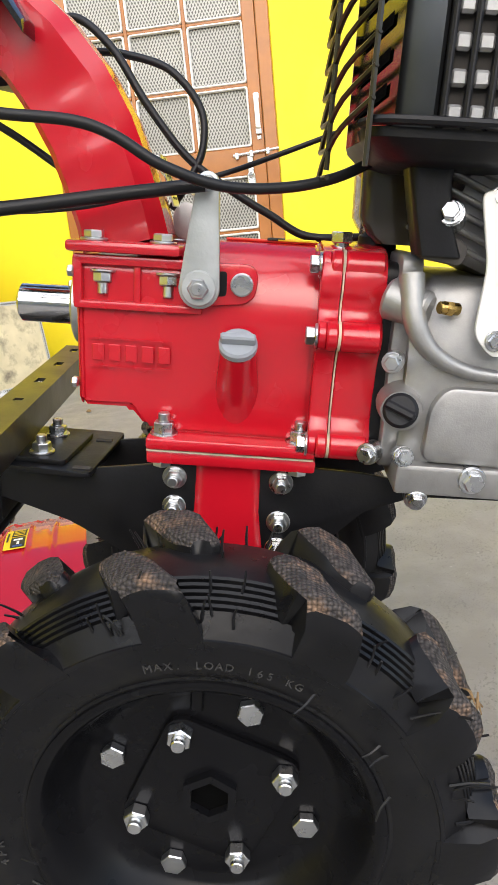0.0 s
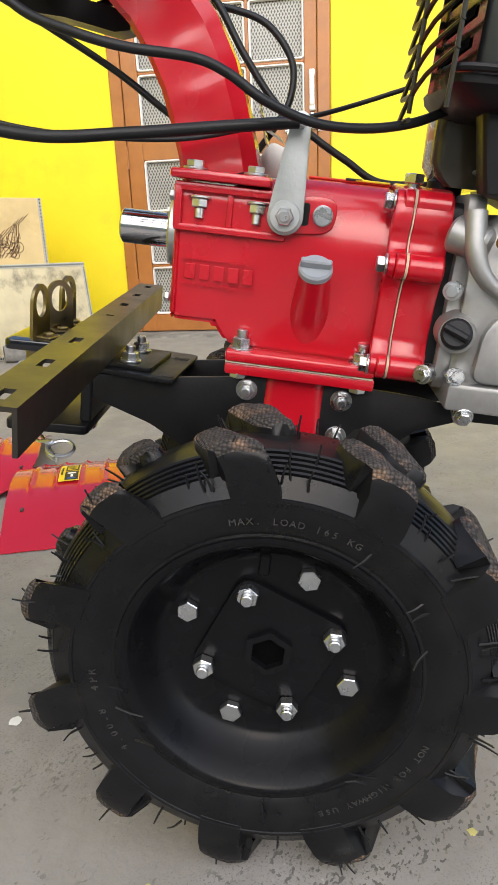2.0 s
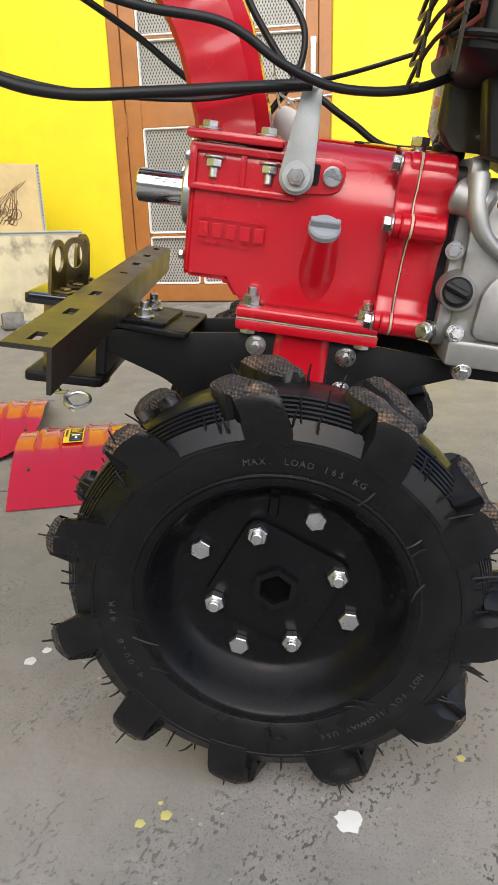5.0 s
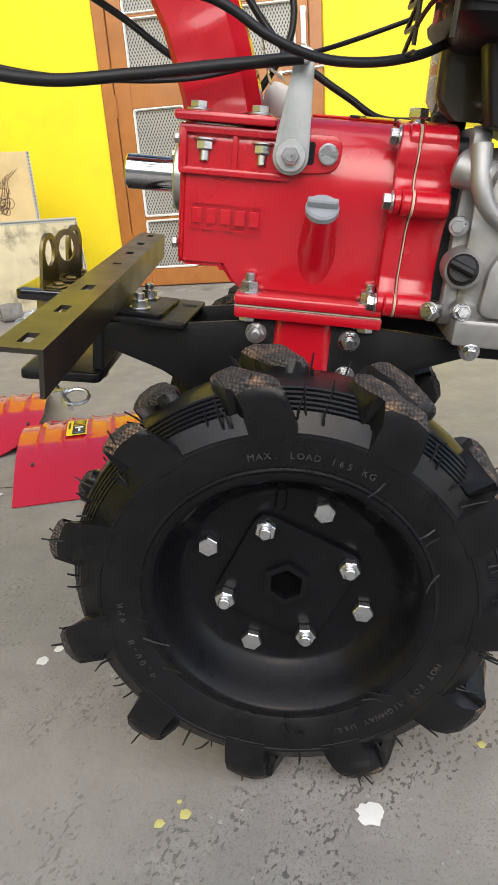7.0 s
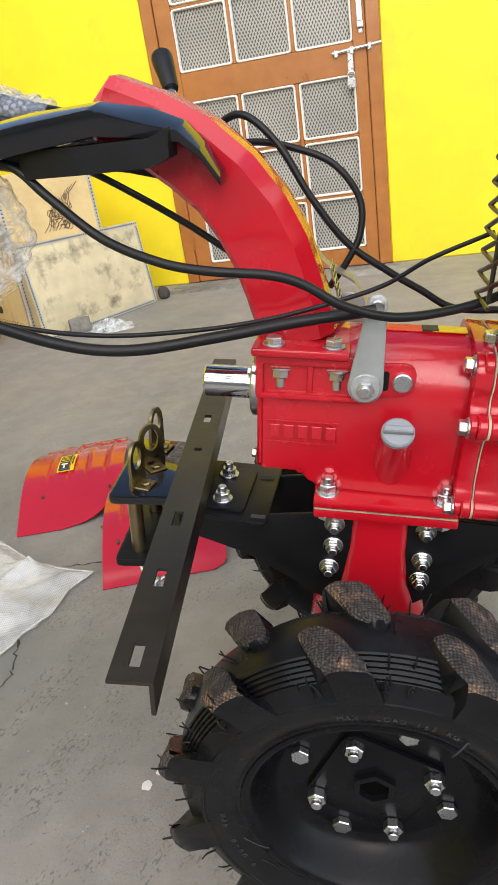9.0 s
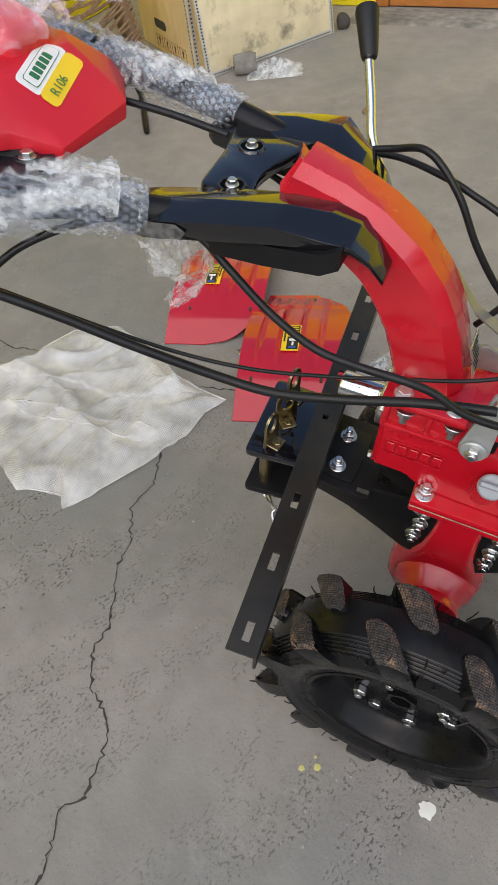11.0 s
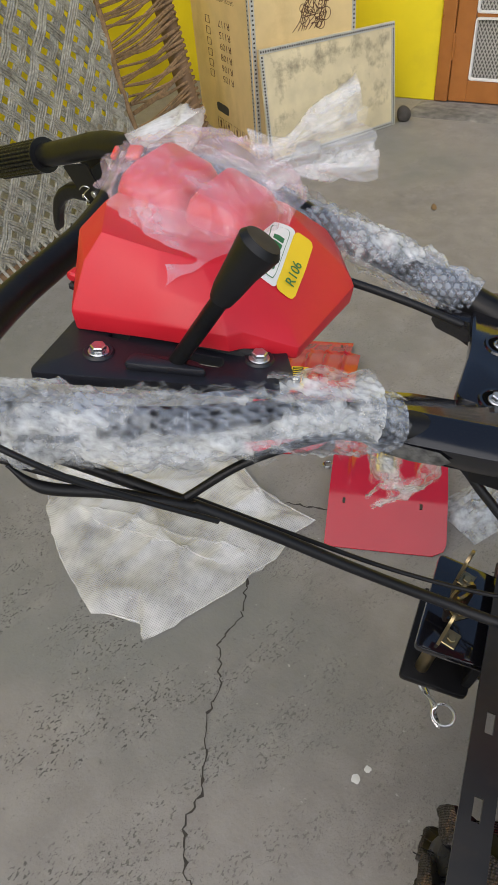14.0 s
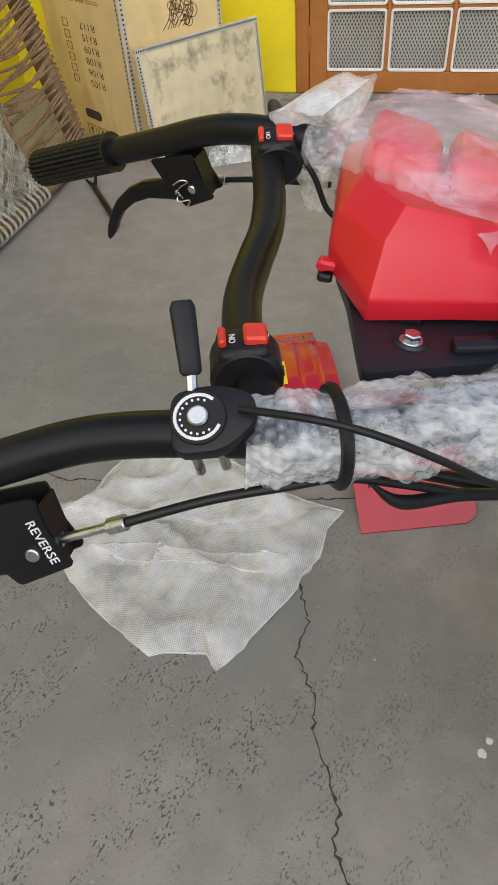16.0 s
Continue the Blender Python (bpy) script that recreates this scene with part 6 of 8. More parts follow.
cable("cable", [wl(-0.640, -0.115, 0.926), wl(-0.595, -0.123, 0.932), wl(-0.560, -0.123, 0.926), wl(-0.522, -0.115, 0.905), wl(-0.490, -0.095, 0.872), wl(-0.455, -0.065, 0.835), wl(-0.42, -0.035, 0.80)], 0.0029, "thin black cable from the throttle")
cable("cable", [wl(-0.562, -0.098, 0.860), wl(-0.540, -0.090, 0.838), wl(-0.50, -0.06, 0.820), wl(-0.45, -0.026, 0.793)], [0.0012, 0.0062, 0.0058, 0.0055])
bm = B()
ctr = wl(-0.588, -0.086, 0.886)
dd = (wl(-0.60, -0.092, 0.889) - wl(-0.53, -0.062, 0.884)).normalized()
d_, u_, w_ = axes(dd)
tube(bm, [ctr + (u_ * math.cos(radians(a)) + w_ * math.sin(radians(a))) * 0.0305 for a in range(0, 360, 15)], 0.0042, 8, closed=True)
part("strap", bm, M_RUBBER, hb, "black rubber strap round the wrap")


# ---------------------------------------------------------------- tool box on its tray
TM = MI @ Matrix.Translation((-0.487, 0.040, 0.884)) @ pose(0, 0, 0, 0, 0, 31) @ pose(0, 0, 0, 0, 8, 0)


def build_tray():
    tr = new("tool_tray")
    tr.parent = tiller
    tr["label"] = "black moulded tray with slots"
    bm = B()
    out = rounded([(-0.107, -0.028), (0.086, -0.042), (0.097, -0.024), (0.092, 0.020), (0.080, 0.105), (-0.066, 0.115), (-0.078, 0.062)], 0.008, 4)
    holes = [rounded([(0.003, -0.007), (0.040, -0.015), (0.043, -0.003), (0.005, 0.006)], 0.005, 4), rounded([(-0.052, 0.022), (-0.036, 0.018), (-0.035, 0.026), (-0.051, 0.030)], 0.003, 3)]
    for loop in [out] + holes:
        vs = [bm.verts.new((a, c, 0.0)) for a, c in loop]
        for a, c in zip(vs, vs[1:] + vs[:1]):
            bm.edges.new((a, c))
    bmesh.ops.triangle_fill(bm, use_beauty=True, use_dissolve=False, edges=bm.edges[:])
    sunk = bmesh.ops.extrude_face_region(bm, geom=bm.faces[:])["geom"]
    bmesh.ops.translate(bm, vec=(0, 0, -0.010), verts=[v for v in sunk if isinstance(v, bmesh.types.BMVert)])
    bmesh.ops.recalc_face_normals(bm, faces=bm.faces)
    bevel_sharp(bm, 0.0014, 60)
    bmesh.ops.transform(bm, matrix=TM, verts=bm.verts)
    part("body", bm, M_NAVY, tr, "blue-black plastic body with through slots", 40)
    bm = B()
    prism(bm, rounded([(-0.036, -0.022), (0.030, -0.029), (0.022, -0.015), (-0.030, -0.006)], 0.006, 3), -0.001, 0.007, 0.003, axis='z')
    bmesh.ops.transform(bm, matrix=TM, verts=bm.verts)
    part("ledge", bm, M_NAVY, tr)
    bm = B()
    tube(bm, [TM @ Vector(p) for p in ((-0.074, 0.040, 0.001), (-0.030, 0.034, 0.002), (0.030, 0.014, 0.001), (0.066, 0.004, 0.0))], 0.006, 10)
    part("rim_bead", bm, M_BPLASTIC, tr, "black moulded bead behind the slots")
    for x, y in ((-0.057, 0.000), (0.070, -0.002)):
        bm = B()
        tube(bm, [TM @ p for p in ring_pts((x, y, 0.0), (0, 0, 1), 0.0105, 20)[:-1]], 0.0022, 6, closed=True)
        part("bolt_cup", bm, M_NAVY, tr)
        bm = B()
        hexbolt(bm, TM @ Vector((x, y, 0.0)), TM.to_3x3() @ Vector((0, 0, 1)), 0.0065, 0.005, True)
        part("bolt", bm, M_ZINC, tr)
    return tr


build_tray()


def wy(*p):
    """From the yard's axes to the tiller's, with no setting of the handle."""
    return MI @ Vector(p)


def build_toolbox():
    tb = new("tool_box")
    tb.parent = tiller
    tb["label"] = "faceted red plastic box with a white and yellow sticker"
    bm = B()
    # rings from the foot up: near left, near middle, notch out and in, near right, right, far right, far left, left
    rings = [
        [(-0.570, 0.026, 0.895), (-0.510, 0.044, 0.890), (-0.445, 0.061, 0.884), (-0.440, 0.072, 0.881), (-0.406, 0.098, 0.863), (-0.400, 0.196, 0.862), (-0.440, 0.252, 0.866), (-0.612, 0.215, 0.905), (-0.606, 0.082, 0.905)],
        [(-0.568, 0.024, 0.914), (-0.508, 0.042, 0.907), (-0.446, 0.060, 0.900), (-0.439, 0.072, 0.898), (-0.404, 0.100, 0.874), (-0.398, 0.200, 0.878), (-0.440, 0.257, 0.882), (-0.617, 0.215, 0.925), (-0.605, 0.080, 0.926)],
        [(-0.561, 0.045, 0.949), (-0.503, 0.054, 0.932), (-0.455, 0.070, 0.916), (-0.444, 0.082, 0.909), (-0.413, 0.106, 0.885), (-0.408, 0.204, 0.890), (-0.448, 0.248, 0.902), (-0.611, 0.205, 0.950), (-0.600, 0.086, 0.950)],
        [(-0.550, 0.060, 0.968), (-0.507, 0.072, 0.955), (-0.480, 0.088, 0.943), (-0.470, 0.098, 0.938), (-0.456, 0.112, 0.930), (-0.456, 0.204, 0.930), (-0.478, 0.226, 0.932), (-0.592, 0.195, 0.964), (-0.585, 0.110, 0.967)],
    ]
    loft(bm, [[wy(*p) for p in r] for r in rings])
    bevel_sharp(bm, 0.0024, 12)
    bmesh.ops.triangulate(bm, faces=bm.faces[:])
    shell = part("body", bm, M_RED_PLASTIC, tb, "faceted red plastic shell", 24)
    tree = BVHTree.FromPolygons([v.co.copy() for v in shell.data.vertices], [list(p.vertices) for p in shell.data.polygons])
    # two humps under the film
    for nm, lo_, hi_, top in (("lid", (-0.590, 0.126, 0.944), (-0.530, 0.216, 0.979), 0.010), ("lid", (-0.524, 0.128, 0.930), (-0.468, 0.210, 0.965), 0.012)):
        bm = B()
        (x0, y0, z0), (x1, y1, z1) = lo_, hi_
        cx_, cy_ = (x0 + x1) / 2, (y0 + y1) / 2
        secs = []
        for k_, z in ((1.0, z0), (1.02, z0 + (z1 - z0) * 0.55), (0.90, z1 - 0.006), (0.70, z1)):
            secs.append([wy(cx_ + a * (x1 - x0) / 2 * k_, cy_ + c * (y1 - y0) / 2 * k_, z - top * a * 0.5) for a, c in rounded([(-1, -1), (1, -0.75), (1, 0.75), (-1, 1)], 0.35, 4)])
        loft(bm, secs)
        part(nm, bm, M_RED_PLASTIC, tb, "raised red lid under clear film", 40)
    bm = B()
    box(bm, wy(-0.604, 0.074, 0.912), (0.014, 0.011, 0.008), 0.002)
    cyl(bm, wy(-0.608, 0.069, 0.912), wy(-0.608, 0.079, 0.912), 0.0048, seg=14, bevel=0.001)
    part("catch", bm, M_RED_PLASTIC, tb)
    bm = B()
    box(bm, wy(-0.606, 0.072, 0.903), (0.012, 0.012, 0.007), 0.002)
    part("catch_foot", bm, M_BPLASTIC, tb)
    # sticker, laid on the sloping front facet
    s0, s1, s3 = wy(-0.4530, 0.1140, 0.9275), wy(-0.4556, 0.187, 0.928), wy(-0.4245, 0.1270, 0.8965)
    o = s0
    ex = (s3 - s0).normalized()
    ez = ex.cross(s1 - s0).normalized()
    if ez.z < 0:
        ez = -ez
    ey = ez.cross(ex)
    sm = Matrix.Translation(o + ez * 0.004) @ Matrix(((*ex, 0), (*ey, 0), (*ez, 0), (0, 0, 0, 1))).transposed()
    wd, ht = 0.045, 0.072

    def settle(me_, lift):
        """Lay a flat print on the shell."""
        for v in me_.vertices:
            p = sm @ v.co
            hit = tree.ray_cast(p + ez * 0.05, -ez)[0]
            v.co = (hit if hit is not None else p) + ez * (lift + v.co.z)

    def panel(x0, x1, y0, y1, z, m_, nm, r=0.004, lab=""):
        b_ = B()
        N_ = 12
        cx_, cy_, hx, hy = (x0 + x1) / 2, (y0 + y1) / 2, (x1 - x0) / 2, (y1 - y0) / 2
        rows_ = []
        for i in range(N_ + 1):
            row = []
            for j in range(N_ + 1):
                a, c = (2 * i / N_ - 1) * hx, (2 * j / N_ - 1) * hy
                dx, dy = abs(a) - (hx - r), abs(c) - (hy - r)
                if dx > 0 and dy > 0 and math.hypot(dx, dy) > r:
                    k = r / math.hypot(dx, dy)
                    a, c = math.copysign(hx - r + dx * k, a), math.copysign(hy - r + dy * k, c)
                row.append(b_.verts.new((cx_ + a, cy_ + c, 0)))
            rows_.append(row)
        for a, c in zip(rows_, rows_[1:]):
            for j in range(N_):
                b_.faces.new((a[j], c[j], c[j + 1], a[j + 1]))
        ob = part(nm, b_, m_, tb, lab, None)
        settle(ob.data, 0.0006 + z)
        return ob
    panel(0.0, 0.0265, 0.0, ht, 0.0, M_WHITE, "sticker", 0.005, "white sticker")
    panel(0.0250, wd, 0.0, ht, 0.0003, M_YELLOW_P, "sticker", 0.006, "yellow sticker")
    panel(0.0050, 0.0215, 0.006, ht - 0.006, 0.0006, M_GREEN_P, "sticker_frame", 0.003)
    panel(0.0056, 0.0209, 0.0066, ht - 0.0066, 0.0009, M_WHITE, "sticker_field", 0.003)
    for k in range(5):
        panel(0.0085, 0.0182, 0.014 + 0.0082 * k, 0.0204 + 0.0082 * k, 0.0012, M_GREEN_P, "badge_bar", 0.001)
    for text, x, y, sz in (("R106", 0.0398, 0.010, 0.0130),):
        cu_ = bpy.data.curves.new("word", 'FONT')
        cu_.body = text
        cu_.size = sz
        cu_.extrude = 0.0001
        cu_.offset = 0.0
        t_ = bpy.data.objects.new("word", cu_)
        me_ = bpy.data.meshes.new_from_object(t_)
        bpy.data.objects.remove(t_)
        me_.materials.append(M_GREEN_P)
        ob = new("lettering", me_)
        ob.parent = tb
        me_.transform(Matrix.Translation((x, y, 0)) @ pose(0, 0, 0, 0, 0, 90))
        settle(me_, 0.0026)
    return tb


build_toolbox()
# ---- the two long levers
bm = B()
P = [wy(-0.480, 0.030, 0.880), wy(-0.450, 0.030, 0.921), wy(-0.424, 0.031, 0.957), wy(-0.412, 0.037, 0.975)]
tube(bm, P, 0.0066, 12)
sl = part("height_lever", bm, M_BLACK, tiller, "black rod lever with a rubber knob")
bm = B()
P = [wy(-0.426, 0.0305, 0.954), wy(-0.421, 0.032, 0.962), wy(-0.411, 0.037, 0.977), wy(-0.400, 0.043, 0.992), wy(-0.3975, 0.0445, 0.9955)]
tube(bm, P, [0.0085, 0.0105, 0.0125, 0.0160, 0.013], 20, smooth=False)
part("knob", bm, M_RUBBER, sl, "black rubber knob")
bm = B()
P = [wl(-0.150, 0.30, 0.753), wl(-0.170, 0.315, 0.783), wl(-0.186, 0.330, 0.807), wl(-0.20, 0.362, 0.834), wl(-0.218, 0.40, 0.866)]
tube(bm, P, 0.0052, 14)
l2 = part("gear_lever", bm, M_CHROME, tiller, "plated gear lever with a black knob")
bm = B()
d = (wl(-0.233, 0.432, 0.902) - wl(-0.216, 0.397, 0.864))
a = wl(-0.216, 0.397, 0.864)
tube(bm, [a, a + d * 0.08, a + d * 0.5, a + d * 0.9, a + d * 1.0, a + d * 1.04], [0.0085, 0.0098, 0.0115, 0.0135, 0.0125, 0.008], 20, smooth=False)
part("knob", bm, M_RUBBER, l2, "black rubber knob")


# ---------------------------------------------------------------- clear film, bubble wrap and woven sack
def film(name, tint, lo, hi, rough=0.22, scale=40.0, bubbles=0.0, weave=0.0, bump=0.6, fold=(0.35, 0.68), stretch=None):
    """Thin plastic: partly see-through, whiter in its folds."""
    m = bpy.data.materials.new(name)
    m.use_nodes = True
    n, l = m.node_tree.nodes, m.node_tree.links
    b = n["Principled BSDF"]
    out = n["Material Output"]
    tc = n.new("ShaderNodeTexCoord")
    b.inputs["Base Color"].default_value = (*tint, 1)
    b.inputs["Roughness"].default_value = rough
    b.inputs["Specular IOR Level"].default_value = 0.6
    tr = n.new("ShaderNodeBsdfTransparent")
    mx = n.new("ShaderNodeMixShader")
    no = n.new("ShaderNodeTexNoise")
    no.inputs["Scale"].default_value = scale
    no.inputs["Detail"].default_value = 6
    no.inputs["Roughness"].default_value = 0.6
    if stretch:
        st = n.new("ShaderNodeMapping")
        st.inputs["Rotation"].default_value = (0.2, 0.1, 0.5)
        st.inputs["Scale"].default_value = stretch
        l.new(tc.outputs["Object"], st.inputs["Vector"])
        l.new(st.outputs[0], no.inputs["Vector"])
    else:
        l.new(tc.outputs["Object"], no.inputs["Vector"])
    mr = n.new("ShaderNodeMapRange")
    mr.inputs["From Min"].default_value, mr.inputs["From Max"].default_value = fold
    mr.inputs["To Min"].default_value, mr.inputs["To Max"].default_value = lo, hi
    l.new(no.outputs[0], mr.inputs["Value"])
    fac = mr.outputs[0]
    hgt = no.outputs[0]
    if bubbles:
        vo = n.new("ShaderNodeAttribute")
        vo.attribute_name = "bubble"
        r2 = n.new("ShaderNodeMapRange")
        r2.inputs["From Min"].default_value, r2.inputs["From Max"].default_value = 0.1, 0.85
        r2.inputs["To Min"].default_value, r2.inputs["To Max"].default_value = -bubbles, bubbles * 0.7
        l.new(vo.outputs["Fac"], r2.inputs["Value"])
        ad = n.new("ShaderNodeMath")
        ad.operation = 'ADD'
        ad.use_clamp = True
        l.new(fac, ad.inputs[0])
        l.new(r2.outputs[0], ad.inputs[1])
        eg = n.new("ShaderNodeAttribute")
        eg.attribute_name = "hold"
        me_ = n.new("ShaderNodeMath")
        me_.operation = 'MULTIPLY'
        l.new(ad.outputs[0], me_.inputs[0])
        l.new(eg.outputs["Fac"], me_.inputs[1])
        fac = me_.outputs[0]
    if weave:
        w1 = n.new("ShaderNodeTexWave")
        w1.bands_direction = 'X'
        w1.inputs["Scale"].default_value = weave
        w2 = n.new("ShaderNodeTexWave")
        w2.bands_direction = 'Y'
        w2.inputs["Scale"].default_value = weave
        for w in (w1, w2):
            w.inputs["Distortion"].default_value = 1.5
            w.inputs["Detail Scale"].default_value = 3.0
            l.new(tc.outputs["Object"], w.inputs["Vector"])
        ml = n.new("ShaderNodeMath")
        ml.operation = 'MULTIPLY'
        l.new(w1.outputs[1], ml.inputs[0])
        l.new(w2.outputs[1], ml.inputs[1])
        r3 = n.new("ShaderNodeMapRange")
        r3.inputs["To Min"].default_value, r3.inputs["To Max"].default_value = 0.11, -0.13
        l.new(ml.outputs[0], r3.inputs["Value"])
        ad = n.new("ShaderNodeMath")
        ad.operation = 'ADD'
        ad.use_clamp = True
        l.new(fac, ad.inputs[0])
        l.new(r3.outputs[0], ad.inputs[1])
        fac = ad.outputs[0]
    bp = n.new("ShaderNodeBump")
    bp.inputs["Strength"].default_value = bump
    bp.inputs["Distance"].default_value = 0.004
    l.new(hgt, bp.inputs["Height"])
    l.new(bp.outputs[0], b.inputs["Normal"])
    l.new(fac, mx.inputs[0])
    l.new(tr.outputs[0], mx.inputs[1])
    l.new(b.outputs[0], mx.inputs[2])
    l.new(mx.outputs[0], out.inputs["Surface"])
    return m


M_BUBBLE = film("tight bubble wrap", (0.60, 0.66, 0.76), 0.10, 0.42, 0.10, 26, bubbles=0.13, bump=0.30, fold=(0.36, 0.72))
M_FOAM = film("loose bubble wrap", (0.78, 0.80, 0.80), 0.20, 0.70, 0.20, 34, bubbles=0.07, bump=0.5, fold=(0.36, 0.66), stretch=(1.0, 2.2, 2.2))
M_FROST = film("frosted bubble wrap", (0.86, 0.87, 0.87), 0.42, 0.82, 0.24, 24, bubbles=0.07, bump=0.5, fold=(0.34, 0.64))
M_FILM = film("clear bag film", (0.97, 0.80, 0.90), 0.12, 0.38, 0.07, 15, bump=0.8, fold=(0.42, 0.72), stretch=(1.0, 2.4, 1.4))
M_TAIL = film("gathered bag film", (0.90, 0.91, 0.94), 0.08, 0.42, 0.08, 22, bump=0.7, fold=(0.38, 0.70), stretch=(1.0, 2.2, 2.2))
M_SACK = film("thin woven plastic sack", (0.86, 0.86, 0.86), 0.24, 0.60, 0.14, 11, weave=80, bump=1.0, fold=(0.32, 0.68))


def wrap_mesh(pts, rr, seed, amp=0.006, cover=None, pitch=0.0078, grow=1.0):
    """A lumpy sleeve of small air cells round a bar; cover leaves ragged holes in it."""
    Q = spline(pts, 24)
    step = pitch / 5
    P, acc = [Q[0]], 0.0
    for a, c in zip(Q, Q[1:]):
        acc += (c - a).length
        if acc >= step:
            P.append(c)
            acc = 0.0
    mean = sum(rr) / len(rr) * grow
    around = max(4, round(2 * math.pi * mean / pitch))
    seg = around * 5
    bm = B()
    lay = bm.verts.layers.float.new("bubble")
    hold = bm.verts.layers.float.new("hold")
    k = (len(P) - 1) / (len(rr) - 1)
    rings, keep = [], []
    u, s = None, 0.0
    row_h = pitch * 0.866
    for i, p in enumerate(P):
        if i:
            s += (p - P[i - 1]).length
        d = (P[min(i + 1, len(P) - 1)] - P[max(i - 1, 0)]).normalized()
        if u is None:
            _, u, w = axes(d)
        u = (u - d * u.dot(d)).normalized()
        w = d.cross(u)
        f_ = i / k
        a = min(int(f_), len(rr) - 2)
        r = (rr[a] + (rr[a + 1] - rr[a]) * (f_ - a)) * grow
        ring, kr = [], []
        for q in range(seg):
            t = 2 * math.pi * q / seg
            v = u * math.cos(t) + w * math.sin(t)
            q3 = p + v * r
            skew = 0.5 * noise.noise(q3 * 30 + Vector((seed, 3, 1)))
            sv = s / row_h + skew
            cv = q * around / seg + 0.35 * skew
            best = 9.0
            for rw in (math.floor(sv), math.floor(sv) + 1):
                off = 0.5 * (rw % 2)
                dc = (cv - off) - round(cv - off)
                best = min(best, dc * dc + ((sv - rw) * 0.866) ** 2)
            dome = math.sqrt(max(0.0, 1 - best / 0.22))
            rad = r + amp * noise.noise(q3 * 38 + Vector((seed, 0, 0))) + amp * 0.7 * noise.noise(q3 * 95 + Vector((0, seed, 0))) + dome * 0.0017
            ok, hd = True, 1.0
            if cover is not None:
                mk = noise.noise(Vector((s * 9 + v.z * 1.1, v.x * 1.6 + seed, v.y * 1.6))) + 0.30 * noise.noise(q3 * 120) + cover
                ok = mk > -0.03
                hd = max(0.0, min(1.0, 0.12 + mk / 0.30))
                rad += 0.004 * math.exp(-(mk / 0.10) ** 2) * (0.4 + noise.noise(q3 * 160))
            vt = bm.verts.new(p + v * rad)
            vt[lay] = dome
            vt[hold] = hd
            ring.append(vt)
            kr.append(ok)
        rings.append(ring)
        keep.append(kr)
    for i in range(len(rings) - 1):
        a, c = rings[i], rings[i + 1]
        for q in range(seg):
            if keep[i][q]:
                bm.faces.new((a[q], a[(q + 1) % seg], c[(q + 1) % seg], c[q]))
    if cover is not None:
        bmesh.ops.delete(bm, geom=[v for v in bm.verts if not v.link_faces], context='VERTS')
    return bm


def wrap_tube(name, pts, rr, m_, label, seed, amp=0.006, cover=None, outer=None):
    ob = thing_mesh(name, wrap_mesh(pts, rr, seed, amp, cover, grow=0.86 if outer is not None else 1.0), m_, label, "bubble wrap", smooth=80)
    if outer is not None:
        part("loose_layer", wrap_mesh(pts, rr, seed + 20, amp * 1.2, outer, grow=1.04), M_FOAM, ob, "ragged whitish outer layer", 80)
    return ob


wrap_tube("bubble_wrap", [handle_set(p) for p in ((-0.320, 0.086, 0.8355), (-0.34, 0.072, 0.843), (-0.38, 0.042, 0.857), (-0.455, -0.023, 0.876), (-0.53, -0.062, 0.883), (-0.60, -0.092, 0.887), (-0.642, -0.104, 0.891))], [0.019, 0.024, 0.0255, 0.024, 0.028, 0.027, 0.026, 0.028, 0.024, 0.027, 0.023], M_BUBBLE, "crumpled clear bubble wrap round the near handlebar", 1, amp=0.006, outer=0.20)
wrap_tube("bubble_wrap", [handle_set(p) for p in ((-0.345, 0.073, 0.848), (-0.363, 0.058, 0.857), (-0.402, 0.028, 0.869))], [0.031, 0.029, 0.031, 0.028], M_FOAM, "frosted collar of wrap at the bracket end", 7, amp=0.005, cover=0.22)
wrap_tube("bubble_wrap", [handle_set(p) for p in ((-0.315, 0.268, 0.846), (-0.36, 0.268, 0.863), (-0.40, 0.268, 0.876), (-0.461, 0.27, 0.891), (-0.55, 0.278, 0.908), (-0.63, 0.285, 0.922), (-0.675, 0.287, 0.93))], [0.018, 0.020, 0.022, 0.021, 0.023, 0.025, 0.024], M_BUBBLE, "crumpled bubble wrap round the far handlebar", 3, amp=0.006, outer=0.06)


